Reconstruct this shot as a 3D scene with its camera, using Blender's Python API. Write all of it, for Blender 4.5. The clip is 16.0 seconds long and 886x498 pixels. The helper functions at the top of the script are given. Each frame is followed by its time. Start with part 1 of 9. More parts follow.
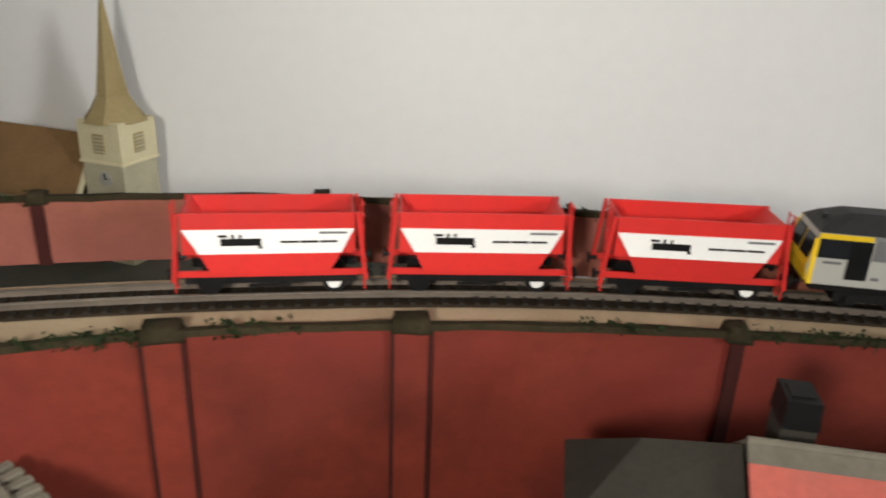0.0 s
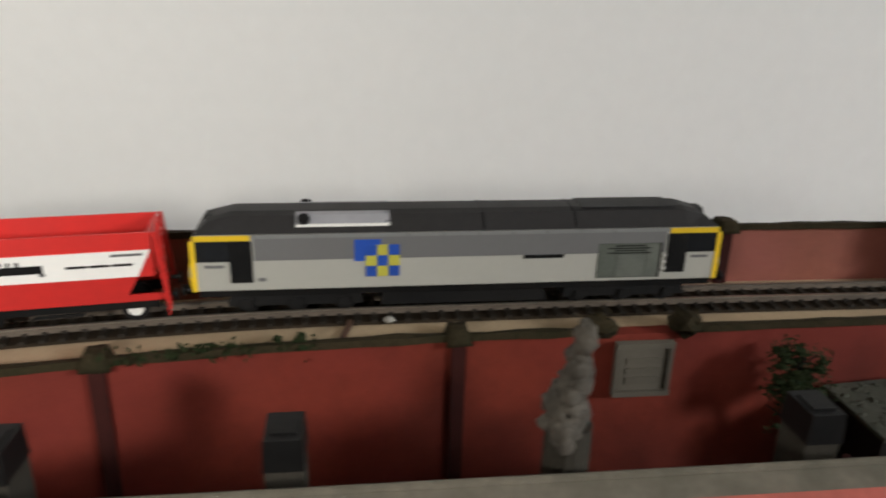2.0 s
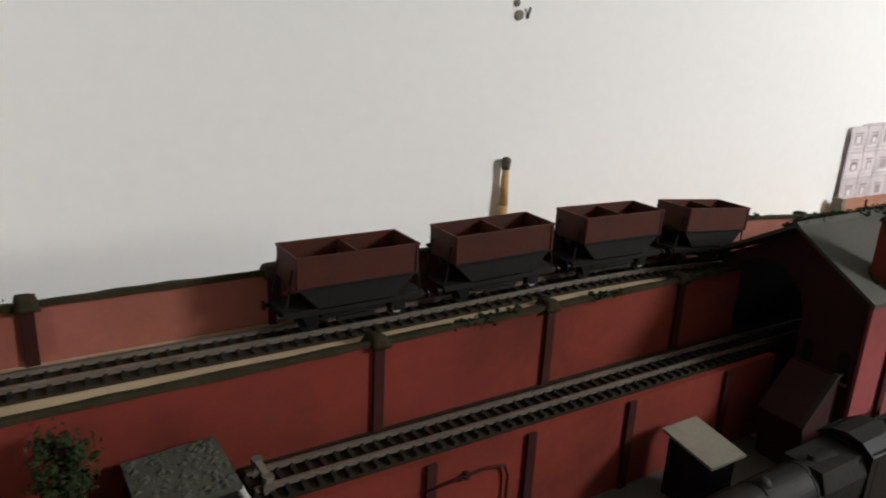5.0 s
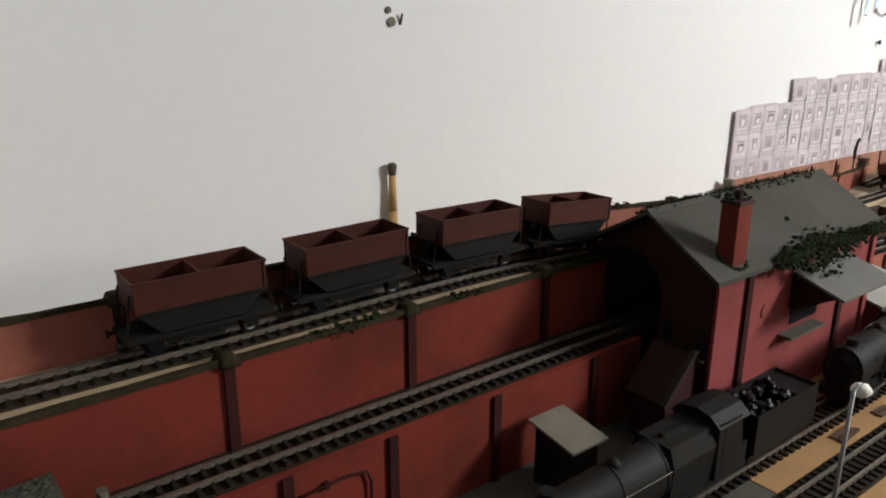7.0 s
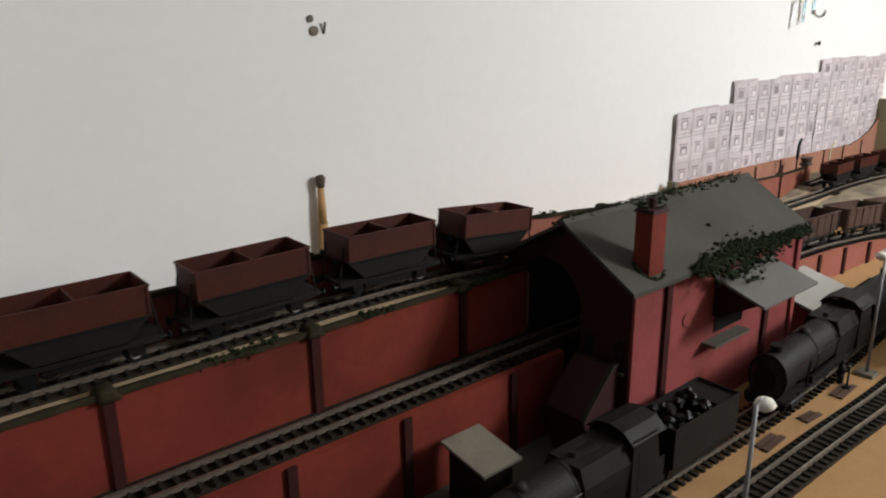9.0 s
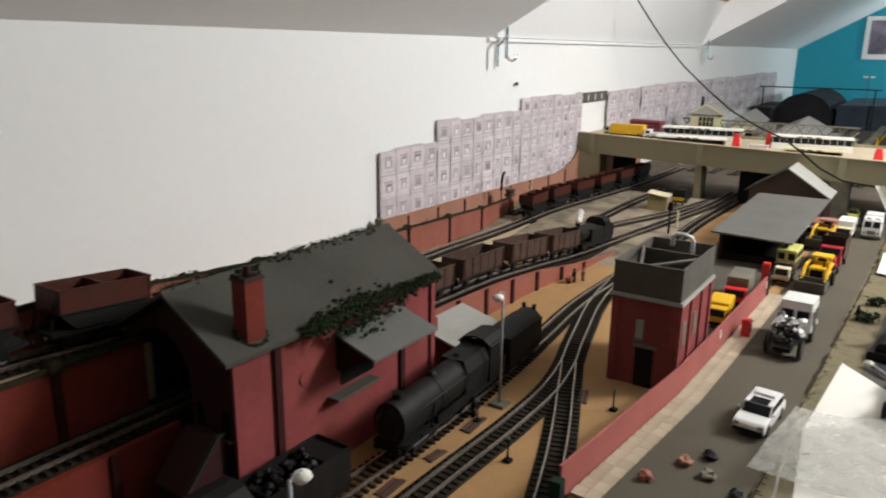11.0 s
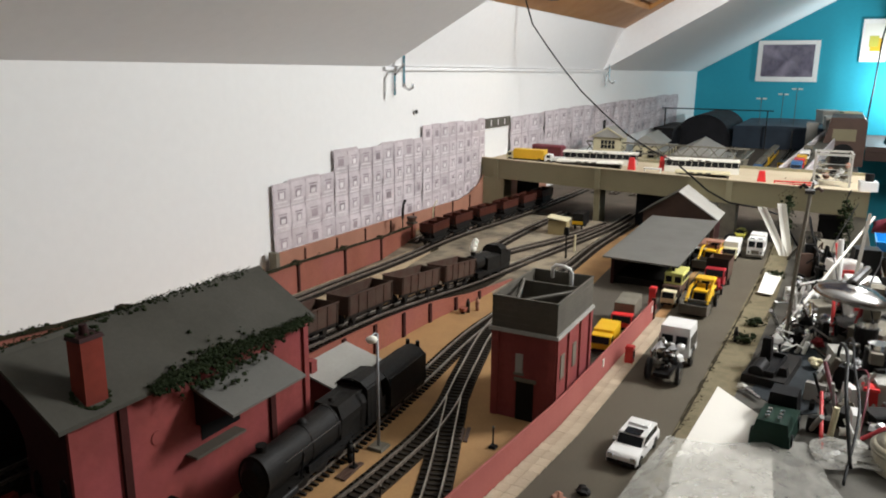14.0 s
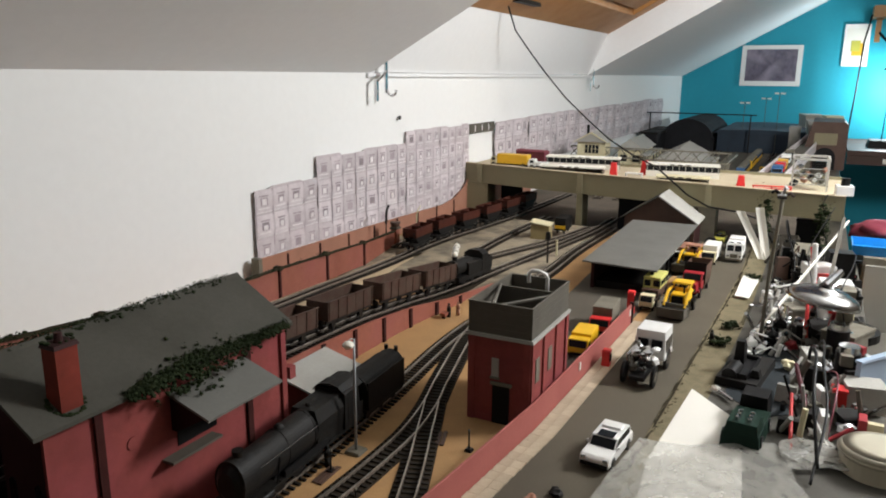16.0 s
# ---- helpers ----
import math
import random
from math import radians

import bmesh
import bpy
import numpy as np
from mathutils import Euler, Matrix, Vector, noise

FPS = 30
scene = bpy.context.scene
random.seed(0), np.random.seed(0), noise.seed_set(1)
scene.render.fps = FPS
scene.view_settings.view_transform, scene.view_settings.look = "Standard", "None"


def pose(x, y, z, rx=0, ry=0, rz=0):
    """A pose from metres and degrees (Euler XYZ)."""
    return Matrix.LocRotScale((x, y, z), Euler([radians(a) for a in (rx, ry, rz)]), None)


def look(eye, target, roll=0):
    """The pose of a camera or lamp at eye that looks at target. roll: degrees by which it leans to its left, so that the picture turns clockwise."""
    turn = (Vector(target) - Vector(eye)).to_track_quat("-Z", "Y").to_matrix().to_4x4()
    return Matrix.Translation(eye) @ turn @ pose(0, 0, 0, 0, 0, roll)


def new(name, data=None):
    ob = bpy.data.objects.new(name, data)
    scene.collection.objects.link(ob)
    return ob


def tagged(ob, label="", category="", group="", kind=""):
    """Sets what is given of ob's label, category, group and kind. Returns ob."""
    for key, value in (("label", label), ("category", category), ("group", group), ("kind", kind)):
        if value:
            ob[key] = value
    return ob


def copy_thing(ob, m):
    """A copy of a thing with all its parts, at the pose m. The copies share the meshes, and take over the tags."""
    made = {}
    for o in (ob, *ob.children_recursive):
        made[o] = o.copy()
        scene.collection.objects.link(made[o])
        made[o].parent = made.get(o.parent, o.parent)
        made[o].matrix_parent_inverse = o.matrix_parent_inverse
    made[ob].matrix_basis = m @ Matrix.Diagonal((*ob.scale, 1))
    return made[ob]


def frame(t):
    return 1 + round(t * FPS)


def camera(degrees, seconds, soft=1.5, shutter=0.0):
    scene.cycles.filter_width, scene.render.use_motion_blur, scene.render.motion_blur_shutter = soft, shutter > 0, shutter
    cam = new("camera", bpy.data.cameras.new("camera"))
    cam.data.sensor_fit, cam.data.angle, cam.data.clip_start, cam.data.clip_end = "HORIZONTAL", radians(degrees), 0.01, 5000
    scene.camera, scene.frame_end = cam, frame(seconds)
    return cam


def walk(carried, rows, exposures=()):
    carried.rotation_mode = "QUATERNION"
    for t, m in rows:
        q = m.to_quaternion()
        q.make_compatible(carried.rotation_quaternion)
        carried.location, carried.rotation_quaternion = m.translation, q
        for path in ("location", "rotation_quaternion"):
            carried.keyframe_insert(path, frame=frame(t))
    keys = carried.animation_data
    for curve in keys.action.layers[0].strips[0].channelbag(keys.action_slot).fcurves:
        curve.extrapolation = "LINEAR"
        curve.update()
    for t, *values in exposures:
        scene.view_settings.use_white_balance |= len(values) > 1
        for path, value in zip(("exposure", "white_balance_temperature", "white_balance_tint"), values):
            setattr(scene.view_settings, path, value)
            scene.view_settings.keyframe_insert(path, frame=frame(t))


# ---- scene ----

cam = camera(62.00, 16.0, soft=1.9, shutter=0.4)
PATH = [
    (0, look((-0.9008, -0.7191, 0.3178), (-1.0541, 0.1987, -0.0486), 2.24)),
    (0.5, look((-0.8477, -0.6969, 0.3117), (-0.9549, 0.2295, -0.0494), 1.88)),
    (1, look((-0.7986, -0.6850, 0.3118), (-0.8447, 0.2480, -0.0450), 2.10)),
    (1.5, look((-0.7447, -0.6783, 0.3147), (-0.7159, 0.2550, -0.0434), 1.67)),
    (2, look((-0.6913, -0.6705, 0.3108), (-0.5740, 0.2601, -0.0358), 1.55)),
    (2.5, look((-0.6460, -0.6656, 0.3178), (-0.4299, 0.2433, -0.0388), 3.44)),
    (3, look((-0.6001, -0.6739, 0.3225), (-0.3302, 0.2259, -0.0202), 3.20)),
    (3.5, look((-0.5707, -0.6760, 0.3243), (-0.2376, 0.2051, -0.0116), 3.29)),
    (4, look((-0.5394, -0.6842, 0.3254), (-0.1427, 0.1736, -0.0015), 3.19)),
    (4.5, look((-0.5079, -0.6945, 0.3310), (-0.0380, 0.1322, 0.0218), 3.37)),
    (4.7, look((-0.4992, -0.6999, 0.3330), (-0.0014, 0.1125, 0.0293), 3.76)),
    (6.8, look((-0.4430, -0.7453, 0.3427), (0.1355, 0.0152, 0.0477), -0.12)),
    (7, look((-0.4404, -0.7473, 0.3424), (0.1410, 0.0110, 0.0476), 0.05)),
    (7.5, look((-0.4373, -0.7508, 0.3440), (0.1508, 0.0028, 0.0507), 0.02)),
    (8, look((-0.4303, -0.7532, 0.3439), (0.1612, -0.0030, 0.0483), -0.12)),
    (8.2, look((-0.4283, -0.7530, 0.3434), (0.1647, -0.0043, 0.0471), -0.08)),
    (10.3, look((-0.3264, -0.8215, 0.3584), (0.3932, -0.1766, 0.1007), -0.11)),
    (10.5, look((-0.3257, -0.8380, 0.3717), (0.4265, -0.2355, 0.1047), 1.63)),
    (11, look((-0.2884, -0.8653, 0.3797), (0.5159, -0.3319, 0.1175), 0.69)),
    (11.5, look((-0.2692, -0.8843, 0.3908), (0.5599, -0.3891, 0.1311), 0.45)),
    (12, look((-0.2611, -0.8940, 0.3942), (0.5826, -0.4201, 0.1422), 0.61)),
    (12.5, look((-0.2575, -0.9002, 0.3979), (0.5920, -0.4335, 0.1520), 0.34)),
    (13, look((-0.2516, -0.8984, 0.3963), (0.6034, -0.4396, 0.1546), 0.50)),
    (13.5, look((-0.2471, -0.9005, 0.3970), (0.6107, -0.4458, 0.1574), 0.65)),
    (14, look((-0.2470, -0.9041, 0.3974), (0.6136, -0.4525, 0.1620), 0.53)),
    (14.5, look((-0.2462, -0.9109, 0.3982), (0.6178, -0.4655, 0.1636), 0.58)),
    (15, look((-0.2465, -0.9169, 0.4017), (0.6195, -0.4734, 0.1709), 0.46)),
    (15.5, look((-0.2474, -0.9192, 0.4031), (0.6205, -0.4787, 0.1735), 0.52)),
    (16, look((-0.2497, -0.9220, 0.4028), (0.6184, -0.4822, 0.1724), 0.48)),
]
walk(cam, PATH, ((0, 0.36), (1.2, 0.26), (2, 0.30), (3.5, 0.36), (8, 0.22), (10.5, 0.08), (12, -0.03), (16, -0.03)))

# ---- light ----
world = bpy.data.worlds.new("sky")
scene.world = world
world.use_nodes = True
nt = world.node_tree
sky = nt.nodes.new("ShaderNodeTexSky")
sky.sky_type, sky.sun_disc = "NISHITA", False
sky.sun_elevation, sky.sun_rotation = radians(35), radians(200)
nt.links.new(sky.outputs[0], nt.nodes["Background"].inputs[0])
nt.nodes["Background"].inputs[1].default_value = 0.05


def lamp(name, kind, at, to, watts, size, colour):
    data = bpy.data.lights.new(name, kind)
    data.energy, data.color = watts, colour
    if kind == "AREA":
        data.shape, data.size = "DISK", size
    else:
        data.shadow_soft_size = size
    ob = new(name, data)
    ob.matrix_world = look(at, to)
    return ob


lamp("ceiling_light", "POINT", (1.38, -1.72, 0.98), (0.9, -0.5, 0.0), 114, 0.20, (0.985, 0.99, 0.985))
# added fixed lamp, stands in for a light that moves with the camera
lamp("bench_light", "AREA", (-1.00, -0.90, 0.36), (-1.03, -0.2, 0.27), 1.2, 0.08, (1.0, 0.96, 0.88)).data.spread = radians(122)
lamp("gable_light", "POINT", (5.06, -1.29, 0.33), (4.9, -1.2, 0.0), 18, 0.035, (0.86, 0.96, 1.0))


# ---- materials ----
def mk(name, colour, rough=0.6, metal=0.0, grain=300.0, amount=0.25, blotch=25.0, blot=0.25, bump=0.15, tint=None, alpha=None):
    """Paint or plastic with fine grain and larger blotches towards a second tint."""
    m = bpy.data.materials.new(name)
    m.use_nodes = True
    t = m.node_tree
    p = t.nodes["Principled BSDF"]
    co = t.nodes.new("ShaderNodeTexCoord")
    n1, n2 = t.nodes.new("ShaderNodeTexNoise"), t.nodes.new("ShaderNodeTexNoise")
    n1.inputs["Scale"].default_value, n2.inputs["Scale"].default_value = grain, blotch
    n1.inputs["Detail"].default_value, n2.inputs["Detail"].default_value = 4, 5
    info = t.nodes.new("ShaderNodeObjectInfo")
    for n in (n1, n2):
        t.links.new(co.outputs["Object"], n.inputs["Vector"])
    dark = tuple(c * (1 - amount) for c in colour)
    lite = tuple(min(1, c * (1 + amount)) for c in colour)
    r1 = t.nodes.new("ShaderNodeMix")
    r1.data_type = "RGBA"
    r1.inputs[6].default_value, r1.inputs[7].default_value = (*dark, 1), (*lite, 1)
    t.links.new(n1.outputs[0], r1.inputs[0])
    ramp = t.nodes.new("ShaderNodeMapRange")
    ramp.inputs[1].default_value, ramp.inputs[2].default_value = 0.42, 0.72
    ramp.inputs[3].default_value, ramp.inputs[4].default_value = 0.0, blot
    t.links.new(n2.outputs[0], ramp.inputs[0])
    r2 = t.nodes.new("ShaderNodeMix")
    r2.data_type = "RGBA"
    r2.inputs[7].default_value = (*(tint or tuple(c * 0.45 for c in colour)), 1)
    t.links.new(ramp.outputs[0], r2.inputs[0])
    t.links.new(r1.outputs[2], r2.inputs[6])
    hsv = t.nodes.new("ShaderNodeHueSaturation")
    vary = t.nodes.new("ShaderNodeMapRange")
    vary.inputs[3].default_value, vary.inputs[4].default_value = 0.88, 1.1
    t.links.new(info.outputs["Random"], vary.inputs[0])
    t.links.new(vary.outputs[0], hsv.inputs["Value"])
    t.links.new(r2.outputs[2], hsv.inputs["Color"])
    t.links.new(hsv.outputs[0], p.inputs["Base Color"])
    rr = t.nodes.new("ShaderNodeMapRange")
    rr.inputs[3].default_value, rr.inputs[4].default_value = max(0.02, rough - 0.12), min(1, rough + 0.12)
    t.links.new(n2.outputs[0], rr.inputs[0])
    t.links.new(rr.outputs[0], p.inputs["Roughness"])
    p.inputs["Metallic"].default_value = metal
    if max(colour) < 0.05:
        p.inputs["Specular IOR Level"].default_value = 0.14
    if bump:
        b = t.nodes.new("ShaderNodeBump")
        b.inputs["Strength"].default_value, b.inputs["Distance"].default_value = bump, 0.25 / grain
        t.links.new(n1.outputs[0], b.inputs["Height"])
        t.links.new(b.outputs[0], p.inputs["Normal"])
    return m


def brick(name, c1, c2, mortar, blot=0.5, tint=(0.12, 0.02, 0.02), brick_w=0.0032, fac=0.35):
    """Printed model brick: small courses, uneven hand-painted stain."""
    m = mk(name, c1, 0.72, 0, 140, 0.35, 16, blot, 0.15, tint)
    t = m.node_tree
    hsv = [n for n in t.nodes if n.type == "HUE_SAT"][0]
    p = t.nodes["Principled BSDF"]
    co = [n for n in t.nodes if n.type == "TEX_COORD"][0]
    sep = t.nodes.new("ShaderNodeSeparateXYZ")
    t.links.new(co.outputs["Object"], sep.inputs[0])
    add = t.nodes.new("ShaderNodeMath")
    t.links.new(sep.outputs[0], add.inputs[0])
    t.links.new(sep.outputs[1], add.inputs[1])
    comb = t.nodes.new("ShaderNodeCombineXYZ")
    t.links.new(add.outputs[0], comb.inputs[0])
    t.links.new(sep.outputs[2], comb.inputs[1])
    b = t.nodes.new("ShaderNodeTexBrick")
    b.inputs["Scale"].default_value = 1.0
    b.inputs["Brick Width"].default_value, b.inputs["Row Height"].default_value = brick_w, brick_w * 0.36
    b.inputs["Mortar Size"].default_value = brick_w * 0.05
    b.inputs["Color1"].default_value, b.inputs["Color2"].default_value = (*c1, 1), (*c2, 1)
    b.inputs["Mortar"].default_value = (*mortar, 1)
    t.links.new(comb.outputs[0], b.inputs["Vector"])
    mix = t.nodes.new("ShaderNodeMix")
    mix.data_type = "RGBA"
    mix.inputs[0].default_value = fac
    n3 = t.nodes.new("ShaderNodeTexNoise")
    n3.inputs["Scale"].default_value, n3.inputs["Detail"].default_value = 9.0, 3
    t.links.new(co.outputs["Object"], n3.inputs["Vector"])
    wash = t.nodes.new("ShaderNodeMapRange")
    wash.inputs[1].default_value, wash.inputs[2].default_value = 0.45, 0.65
    wash.inputs[4].default_value = 0.55
    t.links.new(n3.outputs[0], wash.inputs[0])
    hue = t.nodes.new("ShaderNodeMix")
    hue.data_type = "RGBA"
    hue.inputs[7].default_value = (c1[0] * 1.12, c1[1] * 1.02, c1[2] * 1.65, 1)
    t.links.new(wash.outputs[0], hue.inputs[0])
    t.links.new(hsv.outputs[0], hue.inputs[6])
    t.links.new(hue.outputs[2], mix.inputs[6])
    t.links.new(b.outputs[0], mix.inputs[7])
    t.links.new(mix.outputs[2], p.inputs["Base Color"])
    return m


PLASTER = mk("white_emulsion", (0.85, 0.85, 0.835), 0.85, 0, 60, 0.03, 2.5, 0.05, 0.08, (0.80, 0.795, 0.77))
CEIL = mk("ceiling_white", (0.84, 0.84, 0.84), 0.9, 0, 60, 0.03, 2.0, 0.06, 0.06, (0.70, 0.70, 0.70))
TEALP = mk("teal_emulsion", (0.012, 0.30, 0.40), 0.75, 0, 50, 0.06, 3, 0.1, 0.05, (0.01, 0.25, 0.34))
BRICK = brick("red_brick_sheet", (0.182, 0.0272, 0.0148), (0.150, 0.0212, 0.0120), (0.15, 0.040, 0.026), 0.9, (0.048, 0.0068, 0.0050))
BRICKP = brick("pink_brick_sheet", (0.265, 0.055, 0.050), (0.228, 0.044, 0.041), (0.288, 0.105, 0.09), 0.8, (0.117, 0.0216, 0.0189))
BRICKO = brick("orange_brick_sheet", (0.27, 0.078, 0.047), (0.23, 0.062, 0.038), (0.27, 0.13, 0.08), 0.5, (0.14, 0.032, 0.02))
# dark brick; also carries painted shade on the engine house gable and buttress
BRICKD = brick("dark_and_shaded_brick", (0.036, 0.0098, 0.0092), (0.028, 0.0072, 0.0066), (0.040, 0.018, 0.016), 0.5, (0.016, 0.0036, 0.0036))
PINKC = mk("pink_brick_card", (0.36, 0.098, 0.082), 0.7, 0, 260, 0.10, 14, 0.35, 0.06, (0.27, 0.062, 0.055))
PILAST = mk("dark_red_pilaster", (0.040, 0.0082, 0.0062), 0.85, 0, 200, 0.3, 40, 0.5, 0.2, (0.024, 0.0045, 0.0045))
MOSS = mk("mossy_coping", (0.034, 0.026, 0.0135), 0.95, 0, 500, 0.6, 60, 0.7, 0.8, (0.013, 0.0135, 0.0055))
LEAF = mk("dark_foliage", (0.018, 0.026, 0.009), 0.85, 0, 900, 0.6, 120, 0.6, 0.6, (0.009, 0.018, 0.006))
SAND = mk("sand_ballast", (0.41, 0.31, 0.195), 0.95, 0, 900, 0.25, 14, 0.5, 0.5, (0.27, 0.19, 0.11))
YARD = mk("yellow_sand_yard", (0.42, 0.236, 0.092), 0.95, 0, 700, 0.22, 20, 0.5, 0.5, (0.27, 0.155, 0.07))
SLEEPER = mk("sleeper_plastic", (0.01662, 0.01236, 0.00784), 0.7, 0, 500, 0.4, 60, 0.3, 0.3)
RAIL = mk("nickel_rail", (0.46, 0.425, 0.37), 0.36, 0.9, 300, 0.2, 40, 0.5, 0.1, (0.176, 0.128, 0.08))
RUST = mk("rusty_rail_web", (0.125, 0.098, 0.075), 0.75, 0.3, 400, 0.3, 40, 0.5, 0.2)
BLACK = mk("satin_black", (0.00432, 0.00432, 0.00468), 0.5, 0, 300, 0.4, 40, 0.4, 0.2, (0.0108, 0.00936, 0.00792))
BLACKW = mk("weathered_black", (0.007054, 0.006455, 0.005808), 0.62, 0, 260, 0.4, 45, 0.5, 0.3, (0.01924, 0.01526, 0.01089))
CANT = mk("cantrail_grey", (0.22, 0.225, 0.22), 0.45, 0, 300, 0.05, 30, 0.2, 0.02)
GRILLP = mk("grille_pale", (0.15, 0.163, 0.140), 0.5, 0.1, 900, 0.3, 120, 0.5, 0.3, (0.09, 0.10, 0.085))
LGREY = mk("light_grey_livery", (0.40, 0.395, 0.355), 0.42, 0, 300, 0.03, 30, 0.15, 0.02, (0.33, 0.33, 0.31))
MGREY = mk("mid_grey_livery", (0.145, 0.145, 0.145), 0.45, 0, 300, 0.05, 30, 0.2, 0.02, (0.115, 0.115, 0.115))
ROOFG = mk("dark_roof_grey", (0.026, 0.025, 0.025), 0.5, 0, 250, 0.2, 30, 0.4, 0.08, (0.0231, 0.02145, 0.0198))
SILVER = mk("roof_panel_silver", (0.33, 0.33, 0.35), 0.45, 0.2, 300, 0.1, 60, 0.2, 0.05)
WHITE = mk("white_plastic", (0.78, 0.77, 0.74), 0.4, 0, 300, 0.04, 40, 0.15, 0.03, (0.62, 0.60, 0.55))
YELLOW = mk("warning_yellow", (0.80, 0.53, 0.02), 0.4, 0, 300, 0.05, 60, 0.15, 0.02)
BLUE = mk("logo_blue", (0.02, 0.075, 0.38), 0.4, 0, 300, 0.05, 60, 0.1, 0.0)
LEMON = mk("logo_yellow", (0.53, 0.49, 0.07), 0.4, 0, 300, 0.05, 60, 0.1, 0.0)
GRILLE = mk("grille_green_grey", (0.10, 0.112, 0.094), 0.5, 0.1, 900, 0.4, 80, 0.4, 0.4, (0.06, 0.068, 0.056))
REDP = mk("hopper_red", (0.56, 0.026, 0.022), 0.38, 0, 300, 0.08, 50, 0.3, 0.03, (0.38, 0.014, 0.012))
BROWN = mk("bauxite_brown", (0.062, 0.0150, 0.0080), 0.6, 0, 300, 0.25, 40, 0.5, 0.2, (0.024, 0.0095, 0.008))
WAGG = mk("wagon_grey", (0.066, 0.040, 0.029), 0.7, 0, 300, 0.3, 50, 0.7, 0.3, (0.062, 0.022, 0.014))
SLATE = mk("slate_card", (0.062, 0.059, 0.048), 0.7, 0, 260, 0.15, 18, 0.4, 0.15, (0.02944, 0.0284, 0.0202))
GLASSD = mk("dark_glazing", (0.015, 0.016, 0.018), 0.12, 0, 200, 0.2, 40, 0.2, 0.0)
STONE = mk("grey_render", (0.1762, 0.1577, 0.1185), 0.85, 0, 400, 0.2, 40, 0.5, 0.3, (0.07659, 0.06868, 0.04913))
TANKG = mk("tank_grey_panel", (0.1014, 0.08963, 0.06889), 0.7, 0, 350, 0.15, 30, 0.5, 0.2, (0.06082, 0.05256, 0.0408))
CREAM = mk("church_cream", (0.62, 0.56, 0.36), 0.8, 0, 300, 0.1, 40, 0.3, 0.1, (0.50, 0.42, 0.24))
OCHRE = mk("church_ochre", (0.324, 0.252, 0.117), 0.85, 0, 350, 0.2, 40, 0.4, 0.2, (0.225, 0.162, 0.063))
CHST = mk("church_stone", (0.42, 0.39, 0.27), 0.85, 0, 350, 0.15, 40, 0.4, 0.2, (0.30, 0.27, 0.18))
ROAD = mk("asphalt_card", (0.098, 0.081, 0.053), 0.9, 0, 900, 0.25, 9, 0.4, 0.4, (0.068, 0.055, 0.04))
PAVE = mk("paving_slabs", (0.42, 0.345, 0.245), 0.95, 0, 500, 0.15, 45, 0.5, 0.25, (0.29, 0.23, 0.15))
VERGE = mk("verge_scatter", (0.175, 0.142, 0.078), 0.98, 0, 700, 0.5, 60, 0.5, 0.8, (0.0765, 0.07225, 0.034))
CONC = mk("bridge_card", (0.255, 0.225, 0.135), 0.85, 0, 250, 0.08, 14, 0.3, 0.1, (0.19, 0.168, 0.10))
DECK = mk("pale_deck", (0.5512, 0.4656, 0.32), 0.85, 0, 250, 0.08, 14, 0.3, 0.1, (0.424, 0.3492, 0.232))
WOOD = mk("pine_frame", (0.46, 0.22, 0.07), 0.5, 0, 120, 0.2, 14, 0.35, 0.1, (0.33, 0.14, 0.04))
MATCHW = mk("match_wood", (0.50, 0.30, 0.12), 0.7, 0, 300, 0.15, 60, 0.3, 0.1)
STEEL = mk("bright_steel", (0.62, 0.62, 0.62), 0.22, 1.0, 200, 0.08, 30, 0.2, 0.03)
PAPER = mk("white_paper", (0.78, 0.755, 0.68), 0.9, 0, 300, 0.02, 30, 0.08, 0.05, (0.70, 0.67, 0.58))
BENCH = mk("bench_grey", (0.0742, 0.0679, 0.0532), 0.8, 0, 300, 0.2, 20, 0.4, 0.1)
FLOORM = mk("floor_boards", (0.085, 0.062, 0.045), 0.6, 0, 60, 0.2, 6, 0.3, 0.05)
GREEN = mk("dark_green", (0.009, 0.027, 0.018), 0.5, 0, 300, 0.2, 50, 0.3, 0.1)
ORANGE = mk("digger_yellow", (0.74, 0.43, 0.012), 0.4, 0, 300, 0.06, 50, 0.2, 0.02, (0.55, 0.30, 0.01))
SIGRED = mk("signal_red", (0.65, 0.03, 0.03), 0.4, 0, 300, 0.06, 50, 0.2, 0.02)
DBLUE = mk("coach_blue", (0.04, 0.12, 0.26), 0.5, 0, 300, 0.1, 50, 0.2, 0.02)
MAROON = mk("maroon", (0.16, 0.02, 0.035), 0.5, 0, 300, 0.1, 50, 0.2, 0.02)
BRCARD = mk("brown_card", (0.33, 0.155, 0.10), 0.85, 0, 300, 0.1, 20, 0.3, 0.1)
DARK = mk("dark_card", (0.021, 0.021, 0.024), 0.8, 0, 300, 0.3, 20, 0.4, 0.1)

